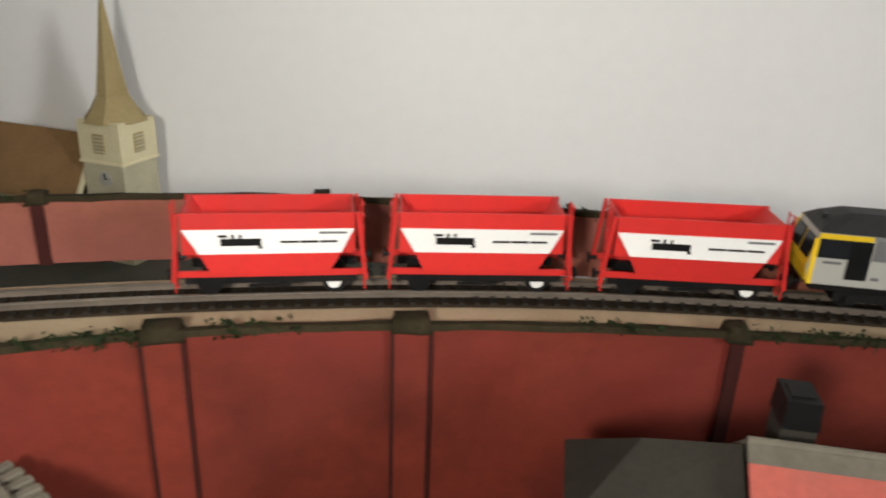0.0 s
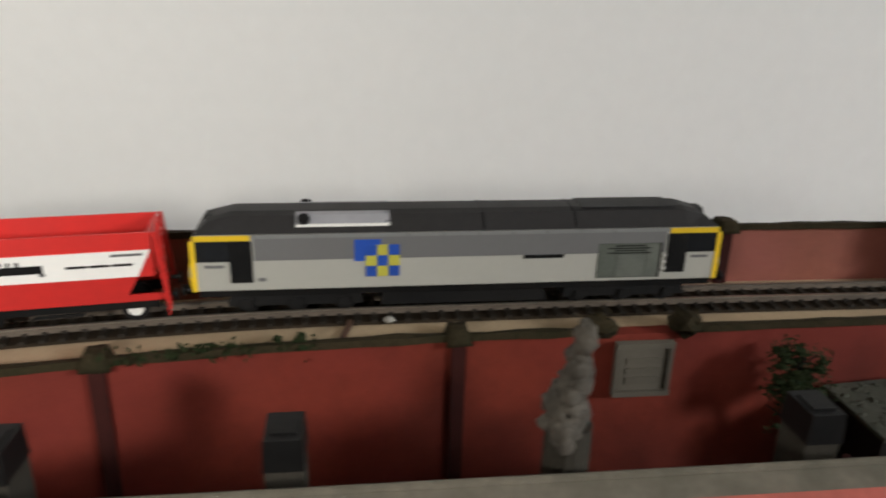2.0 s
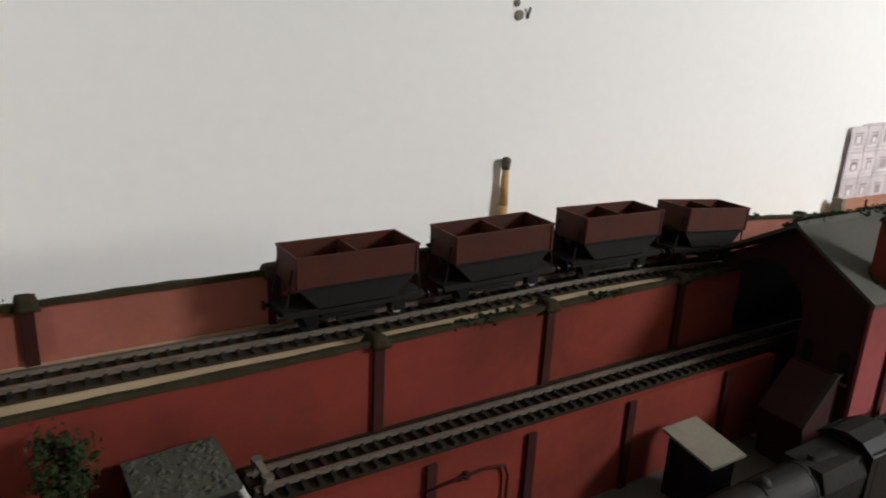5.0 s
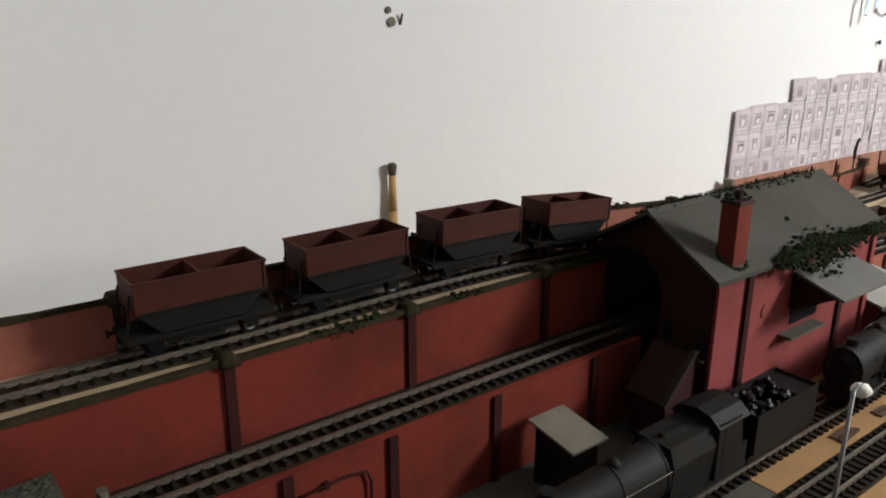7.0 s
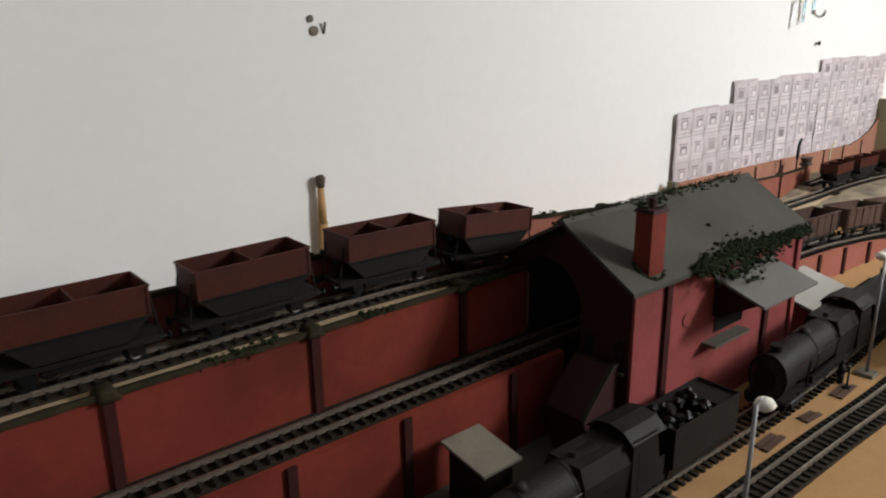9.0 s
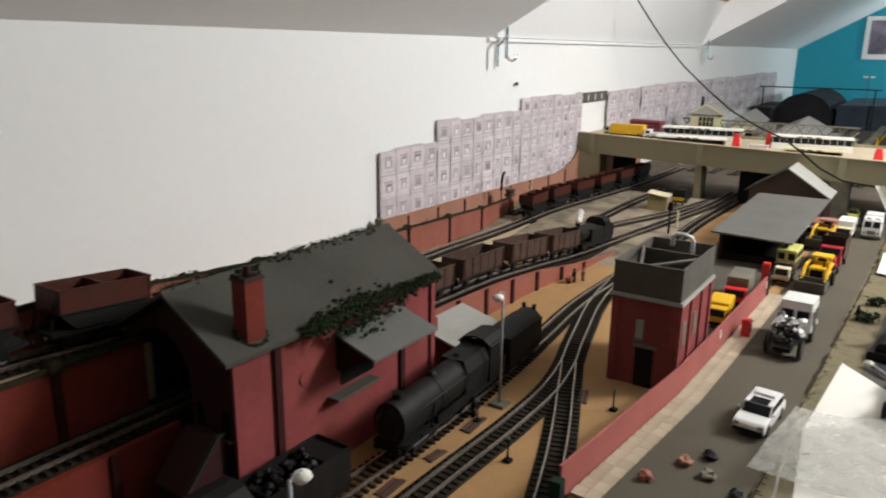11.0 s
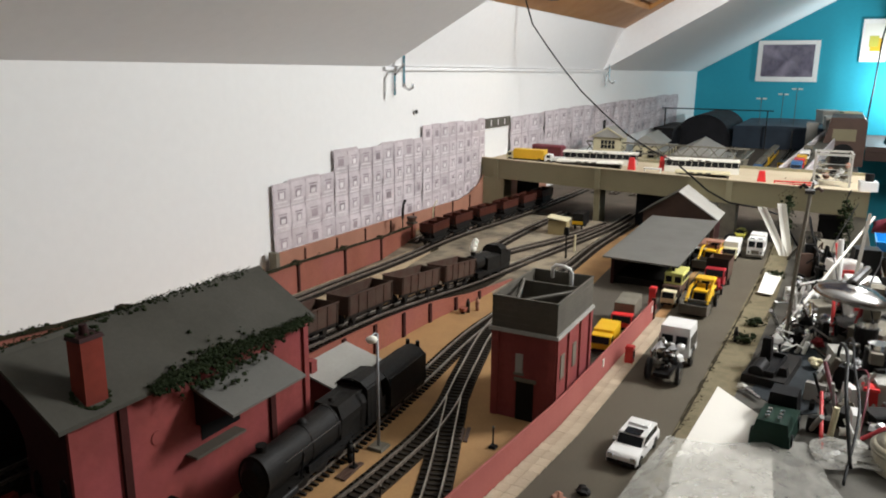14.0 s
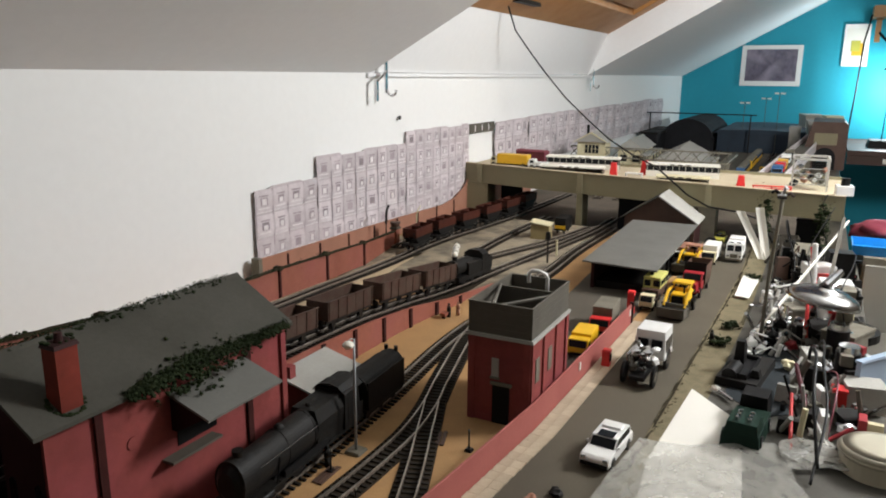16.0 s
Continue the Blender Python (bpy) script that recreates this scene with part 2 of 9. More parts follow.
GALV = mk("galvanised_grey", (0.30, 0.305, 0.31), 0.5, 0.3, 300, 0.1, 40, 0.3, 0.05)
PALE = mk("pale_grey_roof", (0.36, 0.35, 0.315), 0.8, 0, 300, 0.1, 30, 0.3, 0.1, (0.27, 0.26, 0.23))
BRDARK = mk("dark_brown_wood", (0.075, 0.038, 0.024), 0.6, 0, 120, 0.2, 14, 0.35, 0.1)
TARMAC = mk("dark_tarmac", (0.0742, 0.06208, 0.0448), 0.9, 0, 900, 0.25, 12, 0.4, 0.4, (0.0477, 0.0388, 0.028))
FARG = mk("far_yard_ballast", (0.105, 0.083, 0.06), 0.95, 0, 500, 0.35, 14, 0.5, 0.4, (0.055, 0.044, 0.033))
SHEDB = mk("dark_blue_shed", (0.012, 0.028, 0.05), 0.6, 0, 200, 0.2, 14, 0.4, 0.1)
CANOPY = mk("canopy_grey", (0.115, 0.113, 0.10), 0.75, 0, 260, 0.1, 18, 0.3, 0.1, (0.085, 0.082, 0.07))
PANEL = mk("brown_panelling", (0.15, 0.115, 0.085), 0.7, 0, 60, 0.15, 4, 0.3, 0.1)
SOOTY = mk("charred_wood", (0.085, 0.068, 0.048), 0.9, 0, 300, 0.3, 60, 0.5, 0.2, (0.03, 0.025, 0.02))
# dull model paint and card reflect little
for m in (BLACK, BLACKW, BROWN, SLEEPER, BRICK, BRICKP, BRICKD, PILAST, SLATE, WAGG):
    m.node_tree.nodes["Principled BSDF"].inputs["Specular IOR Level"].default_value = 0.22
THROAT = mk("grey_tan_ballast", (0.25, 0.205, 0.14), 0.95, 0, 600, 0.35, 22, 1.0, 0.5, (0.07, 0.056, 0.04))
BALLAST = mk("oily_ballast", (0.02862, 0.01979, 0.012), 0.9, 0, 900, 0.5, 60, 0.5, 0.6, (0.01272, 0.009312, 0.00576))


def glass(name, colour, rough, ior=1.45, alpha=1.0):
    m = bpy.data.materials.new(name)
    m.use_nodes = True
    p = m.node_tree.nodes["Principled BSDF"]
    p.inputs["Base Color"].default_value = (*colour, 1)
    p.inputs["Transmission Weight"].default_value, p.inputs["Roughness"].default_value, p.inputs["IOR"].default_value = 1, rough, ior
    return m


GLASS = glass("clear_glass", (0.95, 0.97, 0.97), 0.02)
def film_material(name, colour, cover):
    """Thin milky film: part see-through, part pale gloss."""
    m = bpy.data.materials.new(name)
    m.use_nodes = True
    t = m.node_tree
    p = t.nodes["Principled BSDF"]
    p.inputs["Base Color"].default_value, p.inputs["Roughness"].default_value = (*colour, 1), 0.34
    clear = t.nodes.new("ShaderNodeBsdfTransparent")
    n = t.nodes.new("ShaderNodeTexNoise")
    n.inputs["Scale"].default_value, n.inputs["Detail"].default_value = 14, 2
    r = t.nodes.new("ShaderNodeMapRange")
    r.inputs[1].default_value, r.inputs[2].default_value = 0.3, 0.75
    r.inputs[3].default_value, r.inputs[4].default_value = cover - 0.05, cover + 0.10
    mix = t.nodes.new("ShaderNodeMixShader")
    t.links.new(n.outputs[0], r.inputs[0])
    t.links.new(r.outputs[0], mix.inputs[0])
    t.links.new(clear.outputs[0], mix.inputs[1])
    t.links.new(p.outputs[0], mix.inputs[2])
    t.links.new(mix.outputs[0], t.nodes["Material Output"].inputs[0])
    return m


FILM = film_material("milky_film", (0.44, 0.43, 0.385), 0.42)


# ---- mesh helpers ----
def B():
    return bmesh.new()


def bx(bm, x0, x1, y0, y1, z0, z1, slant=0.0):
    """A box; slant pulls the top in on all sides."""
    s = slant
    lo = [bm.verts.new(v) for v in ((x0, y0, z0), (x1, y0, z0), (x1, y1, z0), (x0, y1, z0))]
    hi = [bm.verts.new(v) for v in ((x0 + s, y0 + s, z1), (x1 - s, y0 + s, z1), (x1 - s, y1 - s, z1), (x0 + s, y1 - s, z1))]
    bm.faces.new(lo[::-1]), bm.faces.new(hi)
    for i in range(4):
        bm.faces.new((lo[i], lo[(i + 1) % 4], hi[(i + 1) % 4], hi[i]))
    return bm


def prism(bm, outline, axis, a, b):
    """A flat outline drawn along an axis from a to b. Outline: (y, z) along x, (x, z) along y, (x, y) along z."""
    def put(u, v, w):
        return {"x": (w, u, v), "y": (u, w, v), "z": (u, v, w)}[axis]
    f = [bm.verts.new(put(u, v, a)) for u, v in outline]
    g = [bm.verts.new(put(u, v, b)) for u, v in outline]
    bm.faces.new(f), bm.faces.new(g[::-1])
    n = len(f)
    for i in range(n):
        bm.faces.new((f[i], g[i], g[(i + 1) % n], f[(i + 1) % n]))
    bmesh.ops.recalc_face_normals(bm, faces=bm.faces)
    return bm


def rod(bm, p, q, r, n=8, r2=None):
    """A round bar from p to q, tapering to r2."""
    p, q = Vector(p), Vector(q)
    d = (q - p).normalized()
    u = d.orthogonal().normalized()
    v = d.cross(u)
    r2 = r if r2 is None else r2
    rings = []
    for c, rad in ((p, r), (q, r2)):
        rings.append([bm.verts.new(c + (u * math.cos(k) + v * math.sin(k)) * rad) for k in (2 * math.pi * i / n for i in range(n))])
    for i in range(n):
        bm.faces.new((rings[0][i], rings[0][(i + 1) % n], rings[1][(i + 1) % n], rings[1][i]))
    bm.faces.new(rings[0][::-1]), bm.faces.new(rings[1])
    return bm


def tube(bm, pts, r, n=6):
    """A bent round bar through points."""
    pts = [Vector(p) for p in pts]
    rings = []
    for i, p in enumerate(pts):
        d = (pts[min(i + 1, len(pts) - 1)] - pts[max(i - 1, 0)]).normalized()
        u = d.cross(Vector((0.31, 0.2, 0.93))).normalized()
        v = d.cross(u)
        rings.append([bm.verts.new(p + (u * math.cos(k) + v * math.sin(k)) * r) for k in (2 * math.pi * j / n for j in range(n))])
    for a, b in zip(rings, rings[1:]):
        for i in range(n):
            bm.faces.new((a[i], a[(i + 1) % n], b[(i + 1) % n], b[i]))
    bm.faces.new(rings[0][::-1]), bm.faces.new(rings[-1])
    return bm


def lump(bm, c, r, seed=0, rough=0.35, flat=0.7, sub=1):
    """An uneven clump."""
    out = bmesh.ops.create_icosphere(bm, subdivisions=sub, radius=r)
    for v in out["verts"]:
        k = 1 + rough * noise.noise(v.co * (1.7 / r) + Vector((seed * 3.1, seed, 0)))
        v.co = Vector((v.co.x * k, v.co.y * k, v.co.z * k * flat)) + Vector(c)
    return bm


def leaves(bm, c, spread, count, size, rng):
    """Loose small leaves round c."""
    for _ in range(count):
        p = Vector(c) + Vector((rng.gauss(0, spread[0]), rng.gauss(0, spread[1]), rng.gauss(0, spread[2])))
        a, b = rng.uniform(0, 6.28), rng.uniform(-1.2, 1.2)
        d = Vector((math.cos(a) * math.cos(b), math.sin(a) * math.cos(b), math.sin(b))) * size * rng.uniform(0.6, 1.4)
        e = d.orthogonal().normalized() * size * 0.5
        q = [bm.verts.new(p + w) for w in (-d, e, d, -e)]
        bm.faces.new(q)
    return bm


def grow(root, k):
    """Scales a thing's parts about its base."""
    for ob in root.children_recursive:
        ob.data.transform(Matrix.Scale(k, 4))
    return root


def ring(bm, x, y, z0, z1, t):
    """Four bars round an open rectangle of half sizes x, y."""
    bx(bm, -x, x, -y, -y + t, z0, z1), bx(bm, -x, x, y - t, y, z0, z1)
    bx(bm, -x, -x + t, -y + t, y - t, z0, z1), bx(bm, x - t, x, -y + t, y - t, z0, z1)
    return bm


def obj(name, bm, material, parent=None, label="", smooth=False, bevel=0.0):
    me = bpy.data.meshes.new(name)
    bm.to_mesh(me)
    bm.free()
    me.materials.append(material)
    if smooth:
        for p in me.polygons:
            p.use_smooth = True
    ob = new(name, me)
    if parent is not None:
        ob.parent = parent
    if label:
        ob["label"] = label
    if bevel:
        mod = ob.modifiers.new("edge", "BEVEL")
        mod.width, mod.segments, mod.limit_method = bevel, 2, "ANGLE"
    return ob


def part(name, bm, material, parent, label="", smooth=False, bevel=0.0):
    return obj(name, bm, material, parent, label, smooth, bevel)


def thing(name, label, category, at=(0, 0, 0), rz=0.0, group="", ry=0.0):
    ob = new(name)
    ob.empty_display_size = 0.01
    ob.matrix_basis = pose(*at, 0, ry, rz)
    return tagged(ob, label, category, group)


def setting(name, bm, material, bevel=0.0):
    return tagged(obj(name, bm, material, bevel=bevel), kind="structure")


def spline(pts, step):
    """Even points along a smooth curve through pts, with headings."""
    P = np.array(pts, float)
    t = np.r_[0, np.cumsum(np.linalg.norm(np.diff(P, axis=0), axis=1))]
    m = np.gradient(P, t, axis=0)
    out, n = [], max(2, int(t[-1] / 0.002))
    for s in np.linspace(0, t[-1], n):
        i = min(np.searchsorted(t, s, "right") - 1, len(t) - 2)
        h = t[i + 1] - t[i]
        k = (s - t[i]) / h
        out.append((2 * k**3 - 3 * k**2 + 1) * P[i] + (k**3 - 2 * k**2 + k) * h * m[i] + (-2 * k**3 + 3 * k**2) * P[i + 1] + (k**3 - k**2) * h * m[i + 1])
    out = np.array(out)
    d = np.r_[0, np.cumsum(np.linalg.norm(np.diff(out, axis=0), axis=1))]
    s = np.linspace(0, d[-1], max(2, round(d[-1] / step) + 1))
    Q = np.stack([np.interp(s, d, out[:, k]) for k in range(3)], 1)
    T = np.gradient(Q, axis=0)
    return Q, T / np.linalg.norm(T, axis=1)[:, None]


def sweep(bm, Q, T, outline):
    """An (across, up) outline drawn along a path; across is to the path's left."""
    rings = []
    for q, t in zip(Q, T):
        side = Vector((-t[1], t[0], 0)).normalized()
        rings.append([bm.verts.new(Vector(q) + side * a + Vector((0, 0, b))) for a, b in outline])
    n = len(outline)
    for a, b in zip(rings, rings[1:]):
        for i in range(n):
            bm.faces.new((a[i], b[i], b[(i + 1) % n], a[(i + 1) % n]))
    bm.faces.new(rings[0][::-1]), bm.faces.new(rings[-1])
    bmesh.ops.recalc_face_normals(bm, faces=bm.faces)
    return bm


def along(path, x, shift=0.0):
    """Place and heading in degrees on a path at the given x."""
    Q, T = path
    i = int(np.argmin(abs(Q[:, 0] - x)))
    q, t = Q[i], T[i]
    return (q[0] - t[1] * shift, q[1] + t[0] * shift, q[2]), math.degrees(math.atan2(t[1], t[0])), -math.degrees(math.asin(t[2]))


SLEEPER_MESH = None


def track(name, label, pts, singles, pitch=0.0088):
    """Two rails on sleepers; pts give the sleepers' underside. singles: x range whose sleepers are single pieces."""
    top = thing(name, label, "railway track")
    Q, T = spline(pts, pitch)
    F, G = spline(pts, 0.02)
    for sgn in (-1, 1):
        part("rail", sweep(B(), F, G, [(sgn * 0.0083 - 0.0012, 0.002), (sgn * 0.0083 + 0.0012, 0.002), (sgn * 0.0083 + 0.0007, 0.0046), (sgn * 0.0083 - 0.0007, 0.0046)]), RUST, top)
        part("rail_head", sweep(B(), F, G, [(sgn * 0.0083 - 0.0007, 0.0047), (sgn * 0.0083 + 0.0007, 0.0047), (sgn * 0.0083 + 0.0007, 0.0055), (sgn * 0.0083 - 0.0007, 0.0055)]), RAIL, top)
    global SLEEPER_MESH
    if SLEEPER_MESH is None:
        b = bx(B(), -0.0018, 0.0018, -0.0165, 0.0165, 0, 0.002, 0.0003)
        for s in (-1, 1):
            bx(b, -0.0012, 0.0012, s * 0.0083 - 0.0025, s * 0.0083 + 0.0025, 0.0018, 0.0030, 0.0003)
        SLEEPER_MESH = bpy.data.meshes.new("sleeper")
        b.to_mesh(SLEEPER_MESH)
        b.free()
        SLEEPER_MESH.materials.append(SLEEPER)
    rest, count = B(), 0
    for q, t in zip(Q, T):
        m = Matrix.Translation(q) @ Matrix.Rotation(math.atan2(t[1], t[0]), 4, "Z") @ Matrix.Rotation(-math.asin(t[2]), 4, "Y")
        if singles[0] <= q[0] <= singles[1] and count < 290:
            ob = new("sleeper", SLEEPER_MESH)
            ob.parent = top
            ob.matrix_basis = m
            count += 1
        else:
            before = len(rest.verts)
            bx(rest, -0.0018, 0.0018, -0.0165, 0.0165, 0, 0.002, 0.0003)
            rest.verts.ensure_lookup_table()
            for v in rest.verts[before:]:
                v.co = m @ v.co
    if len(rest.verts):
        tagged(part("sleeper_bed", rest, SLEEPER, top), kind="stuff")
    else:
        rest.free()
    return spline(pts, 0.005)

# ---- the room ----
setting("floor", bx(B(), -2.6, 5.5, -3.4, 0.1, -0.9, -0.86), FLOORM)
setting("wall_north", bx(B(), -2.6, 5.294, 0.0, 0.06, -0.86, 0.405), PLASTER)
SL = 0.549
b = B()
prism(b, [(0.3, -0.86), (0.3, 0.30), (0.0, 0.405), (-2.9, 0.405 + 2.9 * SL), (-3.4, 0.405 + 2.9 * SL), (-3.4, -0.86)], "x", 5.294, 5.36)
setting("wall_east", b, TEALP)
b = B()
prism(b, [(0.06, -0.86), (0.06, 0.372), (-2.9, 0.405 + 2.9 * SL), (-3.4, 0.405 + 2.9 * SL), (-3.4, -0.86)], "x", -2.66, -2.6)
setting("wall_west", b, PANEL)
setting("wall_south", bx(B(), -2.6, 5.36, -3.46, -3.4, -0.86, 2.0), PANEL)


def slope(x0, x1, ya, yb):
    """A piece of the sloping ceiling, 0.16 thick."""
    return prism(B(), [(ya, 0.405 - ya * SL), (yb, 0.405 - yb * SL), (yb, 0.530 - yb * SL), (ya, 0.530 - ya * SL)], "x", x0, x1)


SKX0, SKX1, SKY = 1.20, 2.93, -1.25
b = slope(-2.66, SKX0, 0.0, -2.9)
for x0, x1, ya, yb in ((SKX1, 5.36, 0.0, -2.9), (SKX0, SKX1, SKY, -2.9)):
    o = slope(x0, x1, ya, yb)
    tmp = bpy.data.meshes.new("tmp")
    o.to_mesh(tmp)
    o.free()
    b.from_mesh(tmp)
    bpy.data.meshes.remove(tmp)
bx(b, -2.66, 5.36, -3.46, -2.9, 0.405 + 2.9 * SL, 0.530 + 2.9 * SL)
setting("ceiling", b, CEIL)
# deep lower reveal and sill of the roof window
b = B()
prism(b, [(0.0005, 0.4065), (-0.0805, 0.5735), (-0.05, 0.600), (0.10, 0.600), (0.10, 0.30), (0.0605, 0.30), (0.0605, 0.4065)], "x", SKX0 + 0.001, SKX1 - 0.001)
bx(b, SKX0 - 0.02, SKX1 + 0.02, -0.008, -0.0006, 0.3965, 0.4045)
setting("window_reveal", b, CEIL)
w = tagged(thing("window_1", "pine roof window with clear glass in the sloping ceiling", "window", (0, 0, 0)), kind="structure")


def on_slope(y, lift):
    return 0.530 - y * SL + lift


def slope_bar(x0, x1, ya, yb, lo, hi):
    return prism(B(), [(ya, on_slope(ya, lo)), (yb, on_slope(yb, lo)), (yb, on_slope(yb, hi)), (ya, on_slope(ya, hi))], "x", x0, x1)


for nm, a in (("bottom_rail", (SKX0, SKX1, -0.0805, -0.20, -0.002, 0.06)), ("top_rail", (SKX0, SKX1, SKY + 0.1, SKY, -0.002, 0.06)),
              ("side_rail", (SKX0, SKX0 + 0.10, -0.20, SKY + 0.1, -0.002, 0.06)), ("side_rail", (SKX1 - 0.10, SKX1, -0.20, SKY + 0.1, -0.002, 0.06)),
              ("inner_rail", (SKX0 + 0.12, SKX1 - 0.12, -0.215, -0.30, 0.010, 0.05)), ("mullion", (2.02, 2.10, -0.30, SKY + 0.1, 0.0, 0.05))):
    part(nm, slope_bar(*a), WOOD, w, bevel=0.004)
pane = part("pane", slope_bar(SKX0 + 0.1, SKX1 - 0.1, -0.20, SKY + 0.1, 0.03, 0.036), GLASS, w)
pane.visible_shadow = False
part("catch", bx(B(), 1.72, 1.90, -0.15, -0.095, 0.598, 0.632, 0.008), BLACK, w, "black plastic catch")

# ---- layout base ----
setting("baseboard", bx(B(), -1.75, 5.2, -1.02, -0.004, -0.10, -0.035), BENCH)
b = B()
bx(b, 0.03, 1.62, -1.02, -0.006, -0.0345, 0.0165)
setting("yard_ground", b, YARD)
setting("far_ground", bx(B(), 1.62, 5.1, -1.0, -0.006, -0.034, -0.008), FARG)
setting("low_ground", bx(B(), -1.74, 0.03, -1.02, -0.006, -0.0345, 0.0160), BENCH)

# ---- upper line ----
UP = [(-1.50, -0.62, 0.144), (-1.36, -0.52, 0.144), (-1.20, -0.434, 0.144), (-1.05, -0.376, 0.144), (-0.90, -0.336, 0.144), (-0.76, -0.317, 0.144), (-0.6, -0.312, 0.144), (-0.3, -0.312, 0.144), (-0.02, -0.312, 0.143),
      (0.15, -0.305, 0.126), (0.35, -0.285, 0.100), (0.563, -0.248, 0.074), (0.69, -0.217, 0.058), (0.92, -0.168, 0.030), (1.075, -0.146, 0.0185), (1.20, -0.141, 0.0175), (1.32, -0.147, 0.0173), (1.45, -0.161, 0.0172), (1.60, -0.176, 0.0172), (1.85, -0.190, 0.0172), (2.1, -0.195, 0.0172)]
UQ, UT = spline(UP, 0.02)
lim = [i for i in range(len(UQ)) if UQ[i][0] < 1.15]
b = B()
sweep(b, UQ[lim], UT[lim], [(-0.0245, -0.10), (0.026, -0.10), (0.026, -0.0006), (-0.0245, -0.0006)])
for v in b.verts:
    v.co.z = max(v.co.z, 0.0175) if v.co.z < 0.02 else v.co.z
setting("trackbed", b, SAND)
setting("track_ballast", sweep(B(), UQ[lim], UT[lim], [(-0.0172, -0.0004), (0.0175, -0.0004), (0.0165, 0.0006), (-0.0162, 0.0006)]), BALLAST)
up = track("upper_track", "dark sleepered railway track curving along the shelf", UP, (-0.95, 0.2))


def wall_run(name, label, face, top_z, base_z, thick, pil_x, mat, cap, group, moss=0.5, coping=True, seed=1, wide=(), gap=None):
    """A brick wall along a path of (x, y) with pilasters, capped piers and mossy coping; top_z and base_z are functions of x."""
    rng = random.Random(seed)
    root = tagged(thing(name, label, "wall"), kind="structure")
    Q, T = spline([(x, y, 0) for x, y in face], 0.015)
    b = B()
    rings = []
    for q, t in zip(Q, T):
        n = Vector((-t[1], t[0], 0)).normalized()
        p = Vector((q[0], q[1], 0))
        lo, hi = base_z(q[0]), top_z(q[0])
        rings.append([b.verts.new(v) for v in (p + Vector((0, 0, lo)), p + Vector((0, 0, hi)), p + n * thick + Vector((0, 0, hi)), p + n * thick + Vector((0, 0, lo)))])
    for r, s in zip(rings, rings[1:]):
        for i in range(4):
            b.faces.new((r[i], s[i], s[(i + 1) % 4], r[(i + 1) % 4]))
    b.faces.new(rings[0][::-1]), b.faces.new(rings[-1])
    bmesh.ops.recalc_face_normals(b, faces=b.faces)
    part("panel", b, mat, root)
    if coping:
        b = B()
        rings = []
        for q, t in zip(Q, T):
            n = Vector((-t[1], t[0], 0)).normalized()
            p = Vector((q[0], q[1], top_z(q[0])))
            j = 0.0012 * noise.noise(Vector((q[0] * 90, 1.3, seed)))
            k = 0.0010 * noise.noise(Vector((q[0] * 140, 5.3, seed)))
            rings.append([b.verts.new(v) for v in (p - n * (0.0025 + j) + Vector((0, 0, 0.0006 + k)), p - n * (0.0022 + j) + Vector((0, 0, 0.0042 + k)), p + n * max(0.0030, thick - 0.0055) + Vector((0, 0, 0.0036 + j)), p + n * max(0.0030, thick - 0.0055) + Vector((0, 0, 0.0002)))])
        cut = [0] + [i for i in range(1, len(Q)) if gap and (Q[i][0] > gap[0]) != (Q[i - 1][0] > gap[0])] + [i for i in range(1, len(Q)) if gap and (Q[i][0] > gap[1]) != (Q[i - 1][0] > gap[1])] + [len(Q)]
        for i0, i1 in ((cut[0], cut[1]), (cut[-2], cut[-1])) if gap else ((0, len(Q)),):
            run = rings[i0:i1]
            for r, s in zip(run, run[1:]):
                for i in range(4):
                    b.faces.new((r[i], s[i], s[(i + 1) % 4], r[(i + 1) % 4]))
            b.faces.new(run[0][::-1]), b.faces.new(run[-1])
        bmesh.ops.delete(b, geom=[v for v in b.verts if not v.link_faces], context="VERTS")
        bmesh.ops.recalc_face_normals(b, faces=b.faces)
        part("coping", b, MOSS, root, "brown mossy coping")
    for px in pil_x:
        i = int(np.argmin(abs(Q[:, 0] - px)))
        q, t = Q[i], T[i]
        a = math.atan2(t[1], t[0])
        m = Matrix.Translation((q[0], q[1], 0)) @ Matrix.Rotation(a, 4, "Z")
        lo, hi = base_z(q[0]), top_z(q[0])
        w = 0.0090 if px in wide else 0.0034
        o = bx(B(), -w, w, -0.0026, thick + 0.001, lo, hi - 0.0006)
        o.transform(m)
        pil = part("pilaster", o, mat if px in wide else PILAST, root)
        # dark strips paint the shading along a wide pilaster's edges
        for e in (-w - 0.0016, w - 0.0004) if px in wide else ():
            o = bx(B(), e, e + 0.0020, -0.0030, 0.0004, lo, hi - 0.0007)
            o.transform(m)
            part("edge_line", o, PILAST, pil)
        if cap:
            w = max(w + 0.0015, 0.0065)
            o = bx(B(), -w, w, -0.0048, thick + 0.0025, hi - 0.0008, hi + 0.0062, 0.0020)
            bmesh.ops.subdivide_edges(o, edges=o.edges[:], cuts=2, use_grid_fill=True)
            for v in o.verts:
                v.co += Vector((0, 0, 1)) * 0.0012 * noise.noise(v.co * 300 + Vector((px * 31, 0, 0))) + Vector((1, 0.4, 0)) * 0.0009 * noise.noise(v.co * 260 + Vector((0, px * 17, 3)))
            o.transform(m)
            part("pier_cap", o, MOSS, root, smooth=True)
